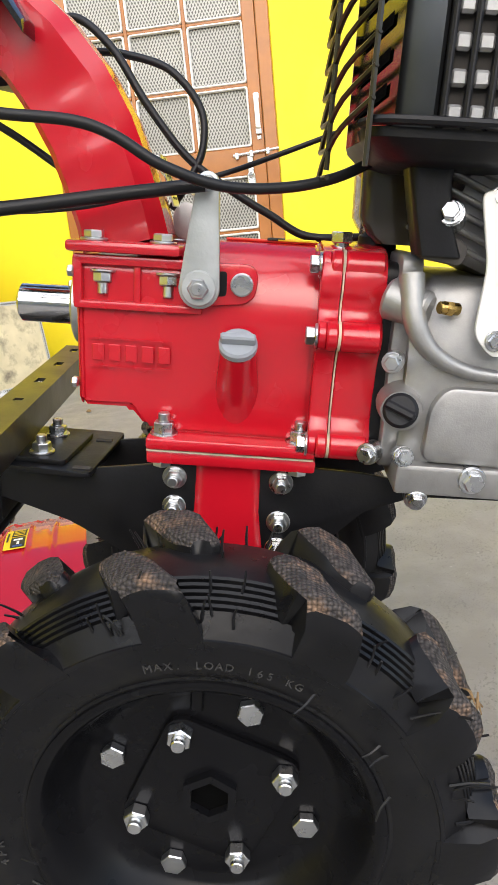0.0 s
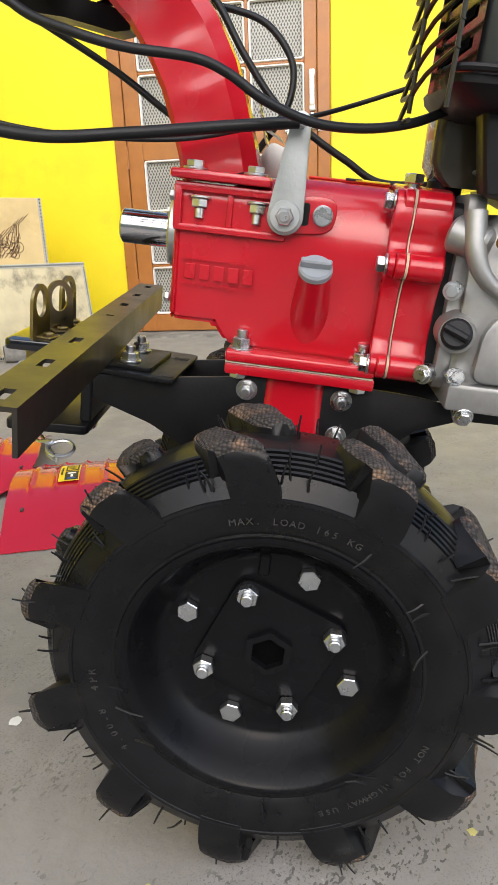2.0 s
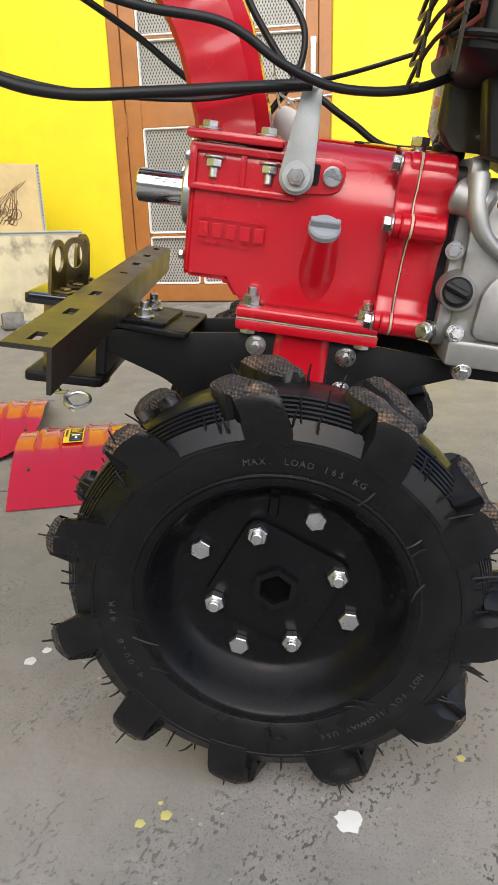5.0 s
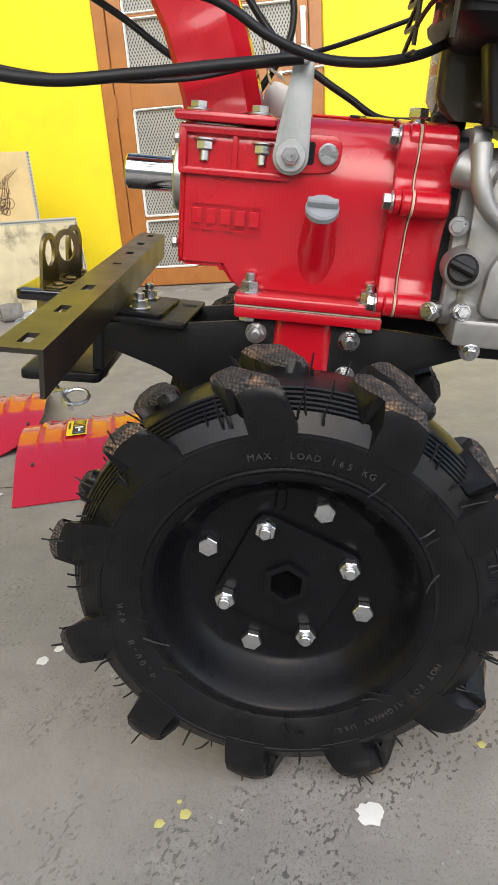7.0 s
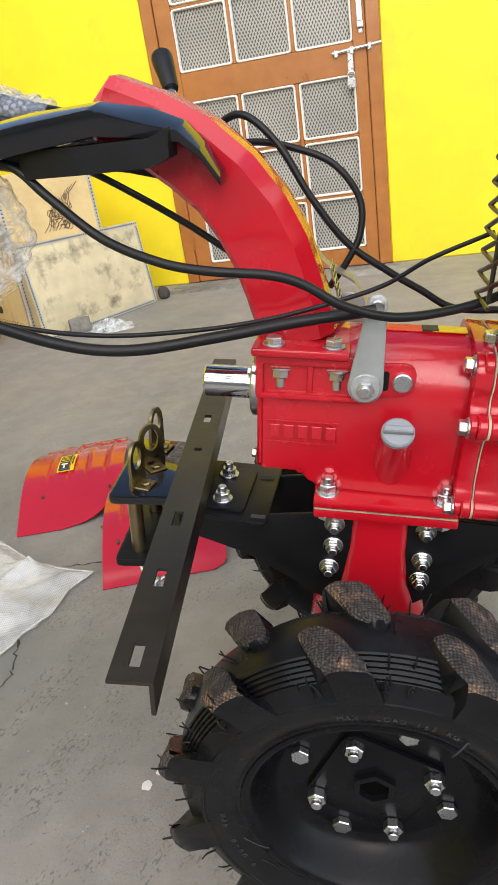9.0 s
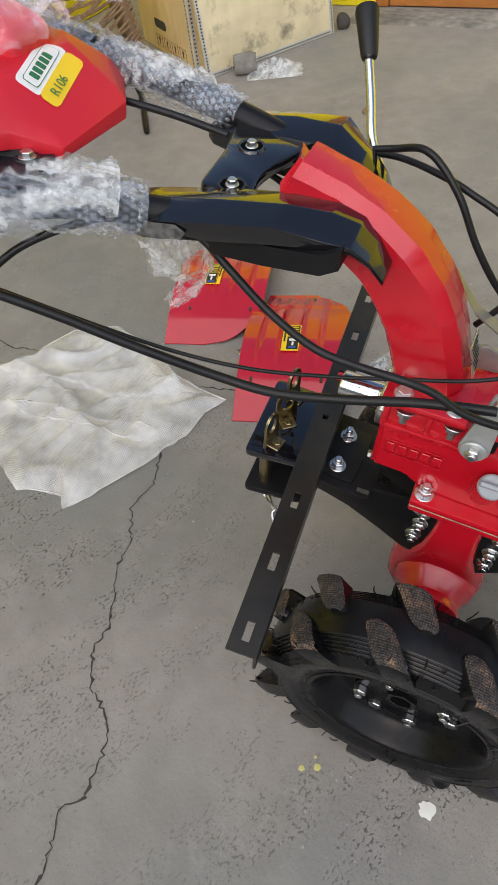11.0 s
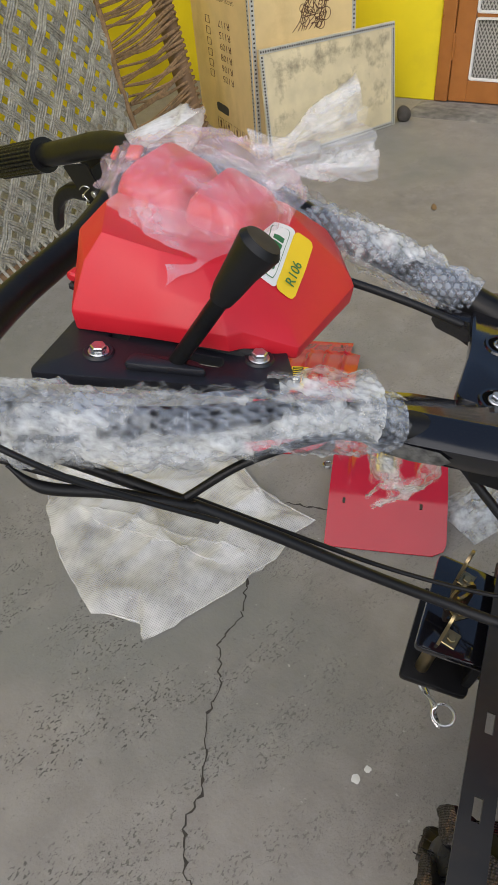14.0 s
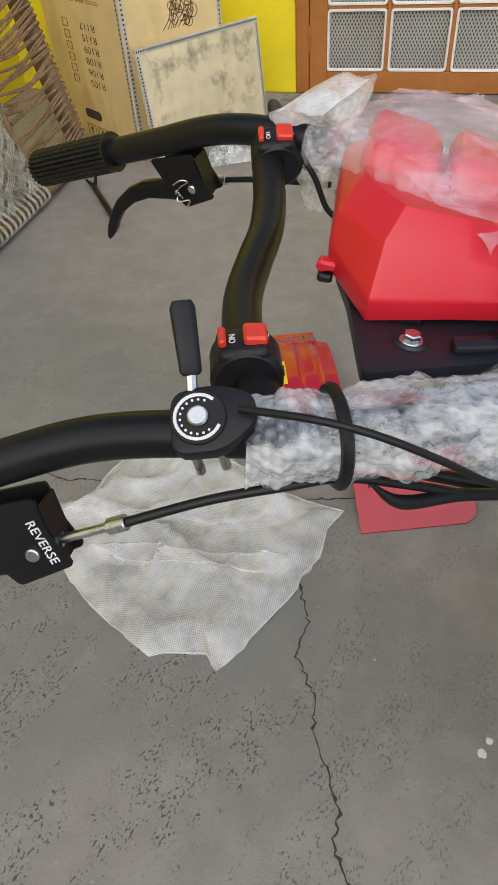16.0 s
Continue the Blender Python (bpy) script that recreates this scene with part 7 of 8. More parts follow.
def wrap_sheet(name, left, right, m_, label, seed, n_u=34, n_v=40, pitch=0.0085):
    """A loose torn sheet of bubble wrap between two wandering edges."""
    L_, R_ = spline([Vector(p) for p in left], 12), spline([Vector(p) for p in right], 12)
    bm = B()
    lay, hold = bm.verts.layers.float.new("bubble"), bm.verts.layers.float.new("hold")
    rows_ = []
    for j in range(n_v + 1):
        t = j / n_v
        a, c = L_[min(int(t * (len(L_) - 1)), len(L_) - 1)], R_[min(int(t * (len(R_) - 1)), len(R_) - 1)]
        row = []
        for i in range(n_u + 1):
            u = i / n_u
            ragged = 0.05 * noise.noise(Vector((t * 9, seed, 0)))
            p = a.lerp(c, u + ragged * (2 * u - 1))
            p += Vector((0.2, 1.0, 0.1)) * (0.012 * noise.noise(p * 26 + Vector((seed, 0, 0))) + 0.006 * noise.noise(p * 70))
            cu_, cv_ = u * (c - a).length / pitch, t * 0.13 / (pitch * 0.866)
            dome = 0.0
            for rw in (math.floor(cv_), math.floor(cv_) + 1):
                off = 0.5 * (rw % 2)
                dc = (cu_ - off) - round(cu_ - off)
                dome = max(dome, math.sqrt(max(0.0, 1 - (dc * dc + ((cv_ - rw) * 0.866) ** 2) / 0.22)))
            vt = bm.verts.new(p + Vector((0, -0.0015 * dome, 0.0008 * dome)))
            vt[lay], vt[hold] = dome, 1.0 - 0.5 * (abs(2 * u - 1) ** 4)
            row.append(vt)
        rows_.append(row)
    for a, c in zip(rows_, rows_[1:]):
        for i in range(n_u):
            bm.faces.new((a[i], a[i + 1], c[i + 1], c[i]))
    return thing_mesh(name, bm, m_, label, "bubble wrap", smooth=80)


wrap_sheet("bubble_wrap", [(-0.694, 0.276, 0.954), (-0.682, 0.280, 0.930), (-0.676, 0.284, 0.905), (-0.668, 0.286, 0.872), (-0.662, 0.286, 0.848)], [(-0.596, 0.288, 0.986), (-0.598, 0.290, 0.966), (-0.620, 0.286, 0.930), (-0.634, 0.284, 0.890), (-0.640, 0.284, 0.855)], M_FROST, "torn flap of frosted bubble wrap behind the switch", 5)
wrap_sheet("bubble_wrap", [(-0.690, 0.272, 0.955), (-0.668, 0.262, 0.962), (-0.640, 0.258, 0.958)], [(-0.648, 0.300, 0.972), (-0.624, 0.296, 0.984), (-0.600, 0.288, 0.982)], M_FROST, "crumpled top of the loose bubble wrap", 11, 20, 16)


def rag(name, m_, pts, z_of, label, category, nseg=36, seed=0, kind="", under=None):
    """A crumpled sheet: a fan of rings inside an outline, lifted by z_of."""
    bm = B()
    N_ = len(pts)
    cx = sum(p[0] for p in pts) / N_
    cy = sum(p[1] for p in pts) / N_
    rings = []
    R_ = 30
    out = []
    for i in range(N_):
        a, c = Vector(pts[i]), Vector(pts[(i + 1) % N_])
        k = max(2, int((c - a).length / 0.018))
        for j in range(k):
            p = a.lerp(c, j / k)
            out.append(p + Vector((noise.noise(Vector((p.x * 25, p.y * 25, seed))) * 0.014, noise.noise(Vector((p.x * 25, p.y * 25, seed + 5))) * 0.014)))
    for q in range(R_ + 1):
        t = q / R_
        if q == 0:
            rings.append([bm.verts.new((cx, cy, z_of(cx, cy, 0)))])
            continue
        rings.append([bm.verts.new((cx + (p.x - cx) * t, cy + (p.y - cy) * t, z_of(cx + (p.x - cx) * t, cy + (p.y - cy) * t, t))) for p in out])
    k = len(out)
    for i in range(k):
        bm.faces.new((rings[0][0], rings[1][i], rings[1][(i + 1) % k]))
    for a, c in zip(rings[1:], rings[2:]):
        for i in range(k):
            bm.faces.new((a[i], c[i], c[(i + 1) % k], a[(i + 1) % k]))
    if under is not None:
        return part(name, bm, m_, under, label, 70)
    return thing_mesh(name, bm, m_, label, category, kind=kind, smooth=70)


def sack_z(x, y, t):
    p = Vector((x, y, 0))
    edge = min(1.0, (1.02 - t) * 5)
    ridge = max(0.0, 1 - abs((x + 1.02) * 0.5 + (y - 0.42) * 0.9) * 9) * 0.014
    f1 = (1 - abs(noise.noise(Vector((x * 3 + y * 2, y * 5 - x, 2))))) ** 9
    f2 = (1 - abs(noise.noise(Vector((x * 8 - y * 4, y * 4 + x * 4, 7))))) ** 10
    return 0.004 + edge * (0.007 + 0.012 * max(0, noise.noise(p * 3.2 + Vector((3, 1, 0))) + 0.1) + 0.016 * f1 + 0.010 * f2 + 0.002 * noise.noise(p * 30) + ridge)


SACK_EDGE = [(-1.377, 0.443), (-1.302, 0.482), (-1.227, 0.505), (-1.207, 0.615), (-1.177, 0.685), (-1.072, 0.740), (-0.982, 0.720), (-0.892, 0.685), (-0.792, 0.625), (-0.727, 0.607), (-0.630, 0.592), (-0.657, 0.535), (-0.660, 0.455), (-0.692, 0.400), (-0.692, 0.370), (-0.752, 0.255), (-0.807, 0.167), (-0.837, 0.190), (-0.942, 0.170), (-1.042, 0.210), (-1.122, 0.257), (-1.202, 0.320), (-1.262, 0.380), (-1.317, 0.410)]
sack = rag("woven_sack", M_SACK, SACK_EDGE, sack_z, "translucent white woven sack spread on the concrete", "sack")
rag("fold", M_SACK, [(-1.302, 0.437), (-1.227, 0.500), (-1.197, 0.615), (-1.141, 0.675), (-1.052, 0.720), (-0.972, 0.707), (-0.872, 0.660), (-0.779, 0.610), (-0.692, 0.590), (-0.770, 0.515), (-0.882, 0.480), (-1.018, 0.485), (-1.156, 0.439)], lambda x, y, t: sack_z(x, y, t) + 0.006, "doubled-over upper fold", "", under=sack)
rag("fold", M_SACK, [(-1.192, 0.385), (-1.042, 0.410), (-0.912, 0.400), (-0.792, 0.425), (-0.692, 0.455), (-0.732, 0.385), (-0.852, 0.370), (-0.992, 0.360), (-1.112, 0.345)], lambda x, y, t: sack_z(x, y, t) + 0.004, "crumpled ridge across the sack", "", under=sack)
bm = B()
hem = []
for i_, p_ in enumerate(SACK_EDGE):
    q_ = SACK_EDGE[(i_ + 1) % len(SACK_EDGE)]
    for k_ in range(4):
        x_, y_ = p_[0] + (q_[0] - p_[0]) * k_ / 4, p_[1] + (q_[1] - p_[1]) * k_ / 4
        hem.append((x_ * 0.992 - 0.0076, y_ * 0.992 + 0.0036, 0.006 + 0.002 * noise.noise(Vector((x_ * 20, y_ * 20, 1)))))
tube(bm, hem, 0.0022, 6, closed=True)
part("hem", bm, M_SACK, sack, "rolled white hem")


# the clear bag over the box lid
def build_bag():
    bm = B()
    rings = []
    C0 = Vector((-0.527, 0.168, 0.962))
    seg, N_ = 140, 30
    for k in range(N_ + 1):
        e = -0.22 + (math.pi / 2 + 0.22) * k / N_
        h, s = math.sin(e), max(0.01, math.cos(e)) ** 0.8
        ring = []
        for i in range(seg):
            a = 2 * math.pi * i / seg
            x, y = 0.082 * s * math.cos(a), 0.074 * s * math.sin(a)
            p = Vector((x, y, 0.030 * h - 0.10 * x))
            # broad soft folds that run from the knot, a few sharp creases, loose lower edge
            w = Vector((p.x * 14 + p.y * 8, p.y * 22 - p.x * 9, p.z * 10))
            cr = 0.0045 * noise.noise(w + Vector((7, 0, 0))) + 0.008 * (1 - abs(noise.noise(w * 0.8 + Vector((0, 2, 0))))) ** 11 + 0.006 * (1 - abs(noise.noise(w * 1.7))) ** 14 + 0.003 * (1 - abs(noise.noise(w * 3.1))) ** 10
            if h < 0:
                cr += 0.006 * noise.noise(Vector((math.cos(a) * 3, math.sin(a) * 3, 1)))
            p += p.normalized() * cr
            ring.append(bm.verts.new(C0 + p))
        rings.append(ring)
    for a, c in zip(rings, rings[1:]):
        for i in range(seg):
            bm.faces.new((a[i], a[(i + 1) % seg], c[(i + 1) % seg], c[i]))
    bag = thing_mesh("plastic_bag", bm, M_FILM, "clear crumpled plastic bag knotted over the red box lid", "plastic bag", smooth=60)
    # gathered neck, then a pleated tail that flares past the knot
    K, E = Vector((-0.460, 0.204, 0.984)), Vector((-0.404, 0.232, 1.002))
    d, u, w = axes(E - K)
    bm = B()
    tail = []
    stations = ((-0.42, 0.021), (-0.2, 0.015), (0.0, 0.012), (0.18, 0.017), (0.4, 0.024), (0.62, 0.028), (0.82, 0.030), (1.0, 0.031))
    n_ = 96
    for k, (t, r) in enumerate(stations):
        ring = []
        for i in range(n_):
            a = 2 * math.pi * i / n_
            pleat = 0.22 * math.sin(a * 6 + 0.6 * k) + 0.13 * math.sin(a * 11 + 2.0) + 0.3 * noise.noise(Vector((math.cos(a) * 1.6, math.sin(a) * 1.6, k * 0.35)))
            rr = r * (1 + pleat)
            reach = (E - K) * (t + (0.22 * noise.noise(Vector((a * 1.7, 3, 0))) if t > 0.9 else 0.0))
            ring.append(bm.verts.new(K + reach + (u * math.cos(a) * 0.75 + w * math.sin(a) * 1.05) * rr))
        tail.append(ring)
    for a, c in zip(tail, tail[1:]):
        for i in range(n_):
            bm.faces.new((a[i], a[(i + 1) % n_], c[(i + 1) % n_], c[i]))
    part("tail", bm, M_TAIL, bag, "whitish pleated tail past the knot", 60)
    # a pointed flap hanging over the box front
    bm = B()
    flap = []
    tip = Vector((-0.490, 0.050, 0.932))
    for i in range(25):
        t = i / 24
        a = Vector((-0.560, 0.112, 0.968)).lerp(Vector((-0.455, 0.135, 0.940)), t)
        row = []
        for j in range(15):
            s = j / 14
            p = a.lerp(tip, s * (0.45 + 0.55 * max(0.0, 1 - abs(t - 0.62) * 1.5)))
            p.z += 0.005 + 0.006 * abs(noise.noise(Vector((p.x * 45, p.y * 18, 2))))
            row.append(bm.verts.new(p))
        flap.append(row)
    for a, c in zip(flap, flap[1:]):
        for j in range(14):
            bm.faces.new((a[j], a[j + 1], c[j + 1], c[j]))
    part("flap", bm, M_FILM, bag, "pointed flap of clear film", 60)
    return bag


build_bag()


# ---------------------------------------------------------------- loose mudguards on the floor
M_GUARD = mat("crimson glossy sheet", (0.47, 0.010, 0.024), 0.10, var=0.05, scale=9, bump=0.10, bump_scale=14, coat=0.5)
M_BLUE_INK = mat("blue printing ink", (0.03, 0.08, 0.30), 0.4)


def mudguard(m_, mirror, label):
    g = thing("mudguard", m_, label, "mudguard", "loose mudguards")
    L_, W_ = 0.49, 0.262
    th = 0.0022
    NV, NU = 44, 12

    def half(v):
        # outline: right side cut away and rounded at the far end
        l0, r0 = 0.0, W_
        if v > 0.80 * L_:
            l0 = 0.028
        if v > 0.70 * L_:
            t = (v - 0.70 * L_) / (0.30 * L_)
            r0 = W_ - 0.10 * t * t
        if mirror:
            if v < 0.15:
                l0 = 0.15 * (1 - math.sqrt(max(0.0, 1 - (1 - v / 0.15) ** 2)))
        elif v < 0.03:
            r0 = W_ - 0.03 * (1 - math.sqrt(max(0.0, 1 - (1 - v / 0.03) ** 2)))
        return l0, r0

    def hz(u, v):
        t = v / L_
        z = 0.078 * math.sin(math.pi * min(t * 1.02, 1.0)) ** 1.05 * (1 - 0.25 * t) if t > 0 else 0
        rib = 0.0
        for c in (0.045, 0.095, 0.145, 0.195):
            rib += 0.0052 * math.exp(-((u - c) / 0.0042) ** 2) * max(0.0, min(1.0, (t - 0.28) / 0.06, (0.97 - t) / 0.03))
        step = 0.0035 if t > 0.80 else 0.0
        return z + rib + step + 0.004
    bm = B()
    us = []
    for i in range(NU * 5 + 1):
        us.append(i / (NU * 5))
    top = []
    for j in range(NV + 1):
        v = L_ * j / NV
        l0, r0 = half(v)
        row = []
        for s in us:
            u = l0 + (r0 - l0) * s
            x = (W_ - u) if mirror else u
            row.append((Vector((x, v, hz(u, v)))))
        top.append(row)
    a = [[bm.verts.new(p) for p in r] for r in top]
    b_ = [[bm.verts.new(p - Vector((0, 0, th))) for p in r] for r in top]
    for j in range(NV):
        for i in range(len(us) - 1):
            bm.faces.new((a[j][i], a[j][i + 1], a[j + 1][i + 1], a[j + 1][i]))
            bm.faces.new((b_[j][i], b_[j + 1][i], b_[j + 1][i + 1], b_[j][i + 1]))
    rim = [(j, 0) for j in range(NV + 1)] + [(NV, i) for i in range(1, len(us))] + [(j, len(us) - 1) for j in range(NV - 1, -1, -1)] + [(0, i) for i in range(len(us) - 2, 0, -1)]
    for (j0, i0), (j1, i1) in zip(rim, rim[1:] + rim[:1]):
        bm.faces.new((a[j0][i0], b_[j0][i0], b_[j1][i1], a[j1][i1]))
    part("sheet", bm, M_GUARD, g, "glossy red curved sheet with ribs", 60)
    # warning sticker
    sx, sy = (0.133 if mirror else 0.100, 0.176)

    def spot(u0, u1, v0, v1, dz, mm, nm, lab=""):
        bm2 = B()
        rows2 = []
        for j in range(5):
            v = v0 + (v1 - v0) * j / 4
            rows2.append([bm2.verts.new(((W_ - u) if mirror else u, v, hz(0.07, v) + dz)) for u in (u0, u1)])
        for p, q in zip(rows2, rows2[1:]):
            bm2.faces.new((p[0], p[1], q[1], q[0]))
        return part(nm, bm2, mm, g, lab, None)
    spot(sx, sx + 0.044, sy, sy + 0.096, 0.0044, M_YELLOW_P, "sticker", "yellow and black warning sticker")
    spot(sx + 0.013, sx + 0.041, sy + 0.052, sy + 0.092, 0.0050, M_BLACK_P, "sticker_field")
    spot(sx + 0.013, sx + 0.041, sy + 0.004, sy + 0.048, 0.0050, M_BLACK_P, "sticker_field")
    for k in range(4):
        spot(sx + 0.016, sx + 0.038, sy + 0.057 + 0.009 * k, sy + 0.061 + 0.009 * k, 0.0055, M_YELLOW_P, "print_bar")
    spot(sx + 0.018, sx + 0.036, sy + 0.032, sy + 0.040, 0.0055, M_WHITE, "print_bar")
    spot(sx + 0.025, sx + 0.030, sy + 0.016, sy + 0.029, 0.0055, M_WHITE, "print_bar")
    spot(sx + 0.018, sx + 0.036, sy + 0.007, sy + 0.013, 0.0055, M_BLUE_INK, "print_bar")
    spot(sx + 0.004, sx + 0.008, sy + 0.030, sy + 0.075, 0.0055, M_BLACK_P, "print_bar")
    for u, v in ((0.035, 0.10), (0.205, 0.10), (0.06, 0.455), (0.16, 0.455)):
        bm2 = B()
        c = Vector(((W_ - u) if mirror else u, v, hz(u, v) + 0.0008))
        prism(bm2, rounded([(c.x - 0.003, v - 0.008), (c.x + 0.003, v - 0.008), (c.x + 0.003, v + 0.008), (c.x - 0.003, v + 0.008)], 0.002, 2), c.z - 0.002, c.z + 0.0012, axis='z')
        part("slot", bm2, M_CRACK, g)
    return g


mudguard(pose(-0.584, 0.537, 0, 0, 0, 18.5), False, "glossy red ribbed mudguard lying arched on the floor")
mudguard(pose(-0.897, 0.727, 0, 0, 0, 17.5), True, "glossy red mudguard with a rounded corner on the floor")
wrap_tube("bubble_wrap", [handle_set(p) for p in ((-0.335, 0.085, 0.815), (-0.322, 0.118, 0.775), (-0.317, 0.138, 0.742), (-0.330, 0.132, 0.715), (-0.352, 0.118, 0.695))], [0.010, 0.026, 0.030, 0.020, 0.012, 0.004], M_FOAM, "torn scrap of bubble wrap hanging under the bracket", 9, amp=0.007, cover=0.22)

# ---------------------------------------------------------------- crates by the wall
M_PLY = mat("pale plywood", (0.70, 0.53, 0.26), 0.6, var=0.12, scale=9, bump=0.15, bump_scale=40, stain=(0.42, 0.28, 0.12), stain_amt=0.4, stain_scale=4)
M_PLY_DIRTY = mat("weathered plywood", (0.63, 0.55, 0.36), 0.7, var=0.16, scale=12, bump=0.25, bump_scale=50, stain=(0.12, 0.10, 0.075), stain_amt=0.8, stain_scale=7)
M_STRIP = mat("galvanised edge strip", (0.52, 0.52, 0.49), 0.5, metal=0.4, var=0.15, scale=60)
M_INK = mat("brown print ink", (0.10, 0.045, 0.02), 0.7, var=0.2)
BX = Matrix.Translation((-1.822, 2.486, 0)) @ pose(0, 0, 0, 0, 0, 55.0)     # x runs along the side sheet, y into the box


def edge_strip(parent, p0, p1, nrm, n_):
    """A pressed metal strip with a row of teeth holes."""
    p0, p1, nrm = Vector(p0), Vector(p1), Vector(nrm)
    d = (p1 - p0).normalized()
    s = d.cross(nrm).normalized()
    bm = B()
    vs = [bm.verts.new(p + s * w + nrm * h) for p in (p0, p1) for w in (-0.0095, 0.0095) for h in (0.0, 0.002)]
    for f_ in ((0, 2, 3, 1), (4, 5, 7, 6), (0, 1, 5, 4), (2, 6, 7, 3), (0, 4, 6, 2), (1, 3, 7, 5)):
        bm.faces.new([vs[j] for j in f_])
    st = part("edge_strip", bm, M_STRIP, parent, "perforated galvanised edge strip", None)
    bm = B()
    ln = (p1 - p0).length
    for i in range(n_):
        c = p0 + d * (ln * (i + 0.5) / n_) + nrm * 0.0025
        q = [c + d * 0.0035 + s * 0.0040, c - d * 0.0035 + s * 0.0040, c - d * 0.0035 - s * 0.0040, c + d * 0.0035 - s * 0.0040]
        bm.faces.new([bm.verts.new(v) for v in q])
    part("perforation", bm, M_CRACK, st, smooth=None)


def flat_text(parent, text, m_, size, mat_):
    cu_ = bpy.data.curves.new("print", 'FONT')
    cu_.body = text
    cu_.size = size
    cu_.offset = 0.0
    t_ = bpy.data.objects.new("print", cu_)
    me_ = bpy.data.meshes.new_from_object(t_)
    bpy.data.objects.remove(t_)
    me_.materials.append(mat_)
    ob = new("lettering", me_)
    ob.parent = parent
    ob.matrix_local = m_
    return ob


def build_box():
    bx = thing("plywood_crate", BX, "pale plywood crate standing on end with printed model boxes", "crate")
    LB, H_, DA = 0.520, 0.775, 0.66
    bm = B()
    box(bm, (LB / 2, 0.005, H_ / 2), (LB, 0.010, H_), 0.001)
    sideB = part("side_sheet", bm, M_PLY, bx, "pale plywood sheet with a line drawing")
    bm = B()
    box(bm, (0.005, DA / 2 + 0.011, H_ / 2), (0.010, DA - 0.002, H_ - 0.002), 0.001)
    faceA = part("end_sheet", bm, M_PLY, bx, "pale plywood sheet with upside-down print")
    bm = B()
    box(bm, (LB / 2 + 0.005, DA / 2 + 0.012, H_ - 0.006), (LB - 0.012, DA - 0.006, 0.008), 0.001)
    part("top_sheet", bm, M_PLY, bx)
    bm = B()
    box(bm, (LB - 0.006, DA / 2 + 0.012, H_ / 2), (0.010, DA - 0.004, H_ - 0.02), 0.001)
    part("end_sheet", bm, M_PLY, bx)
    edge_strip(bx, (0.013, -0.0005, 0.0), (0.013, -0.0005, H_), (0, -1, 0), 46)
    edge_strip(bx, (-0.0005, 0.013, 0.0), (-0.0005, 0.013, H_), (-1, 0, 0), 46)
    edge_strip(bx, (LB - 0.012, -0.0005, 0.0), (LB - 0.012, -0.0005, H_), (0, -1, 0), 46)
    # print on the end sheet: it stands on its head
    F = Matrix.Translation((-0.0012, 0.0, 0.0)) @ Matrix(((0, 0, -1, 0), (-1, 0, 0, 0), (0, 1, 0, 0), (0, 0, 0, 1)))

    def put(text, y, z, size):
        flat_text(bx, text, F @ Matrix.Translation((-y, z, 0)) @ pose(0, 0, 0, 0, 0, 180) @ Matrix.Diagonal((1.55, 1, 1, 1)), size, M_INK)
    for i, t_ in enumerate(("R117", "R115", "R109", "R108", "R106", "R105")):
        z = 0.520 - i * 0.0460
        put(t_, 0.215, z, 0.040)
        bm = B()
        tube(bm, [(-0.001, 0.470 + a, z - 0.013 + c) for a, c in ((-0.022, -0.015), (0.022, -0.015), (0.022, 0.015), (-0.022, 0.015))], 0.0014, 4, closed=True)
        part("tick_box", bm, M_INK, bx)
    for i, t_ in enumerate(("GROSS WEIGHT:", "NET WEIGHT:", "DIMENSION:")):
        put(t_, 0.150, 0.610 + 0.027 * i, 0.021)
    bm = B()
    prism(bm, rounded([(0.31, 0.112), (0.45, 0.112), (0.45, 0.152), (0.31, 0.152)], 0.019, 4), -0.0035, -0.0005, axis='x')
    part("hand_hole", bm, M_CRACK, bx, "dark hand hole")
    bm = B()
    for k in range(4):
        y = 0.13 + k * 0.098
        tube(bm, [(-0.001, y + a, 0.052 + c) for a, c in ((-0.036, -0.026), (0.036, -0.026), (0.036, 0.026), (-0.036, 0.026))], 0.0012, 4, closed=True)
        tube(bm, [(-0.001, y, 0.035), (-0.001, y, 0.069)], 0.003, 4, smooth=False)
        tube(bm, [(-0.001, y - 0.01, 0.057), (-0.001, y, 0.071), (-0.001, y + 0.01, 0.057)], 0.0016, 4, smooth=False)
    part("handling_mark_row", bm, M_INK, bx)
    # line drawing of a tiller, upside down, on the side sheet
    bm = B()
    rnd_ = random.Random(12)
    for k in range(8):
        x0 = 0.20 + k * 0.018
        pts = [(x0 + 0.02 * i + 0.010 * math.sin(i * 1.3 + k), -0.001, 0.49 + 0.027 * i + 0.01 * k * (i > 2)) for i in range(6)]
        tube(bm, pts, 0.0017, 4, n=4)
    for k in range(26):
        cx_, cz_ = rnd_.uniform(0.25, 0.37), rnd_.uniform(0.49, 0.59)
        r_ = rnd_.uniform(0.008, 0.026)
        if k % 2:
            tube(bm, [(cx_ + r_ * math.cos(a), -0.001, cz_ + r_ * math.sin(a)) for a in [i * 0.6 for i in range(11)]], 0.0016, 4, closed=True)
        else:
            tube(bm, [(cx_ - r_, -0.001, cz_), (cx_ + r_, -0.001, cz_ + rnd_.uniform(-.02, .02)), (cx_ + r_ * 0.6, -0.001, cz_ + 0.02)], 0.0022, 4, smooth=False)
    part("line_drawing", bm, M_INK, bx, "brown line drawing of a machine")
    return bx


build_box()
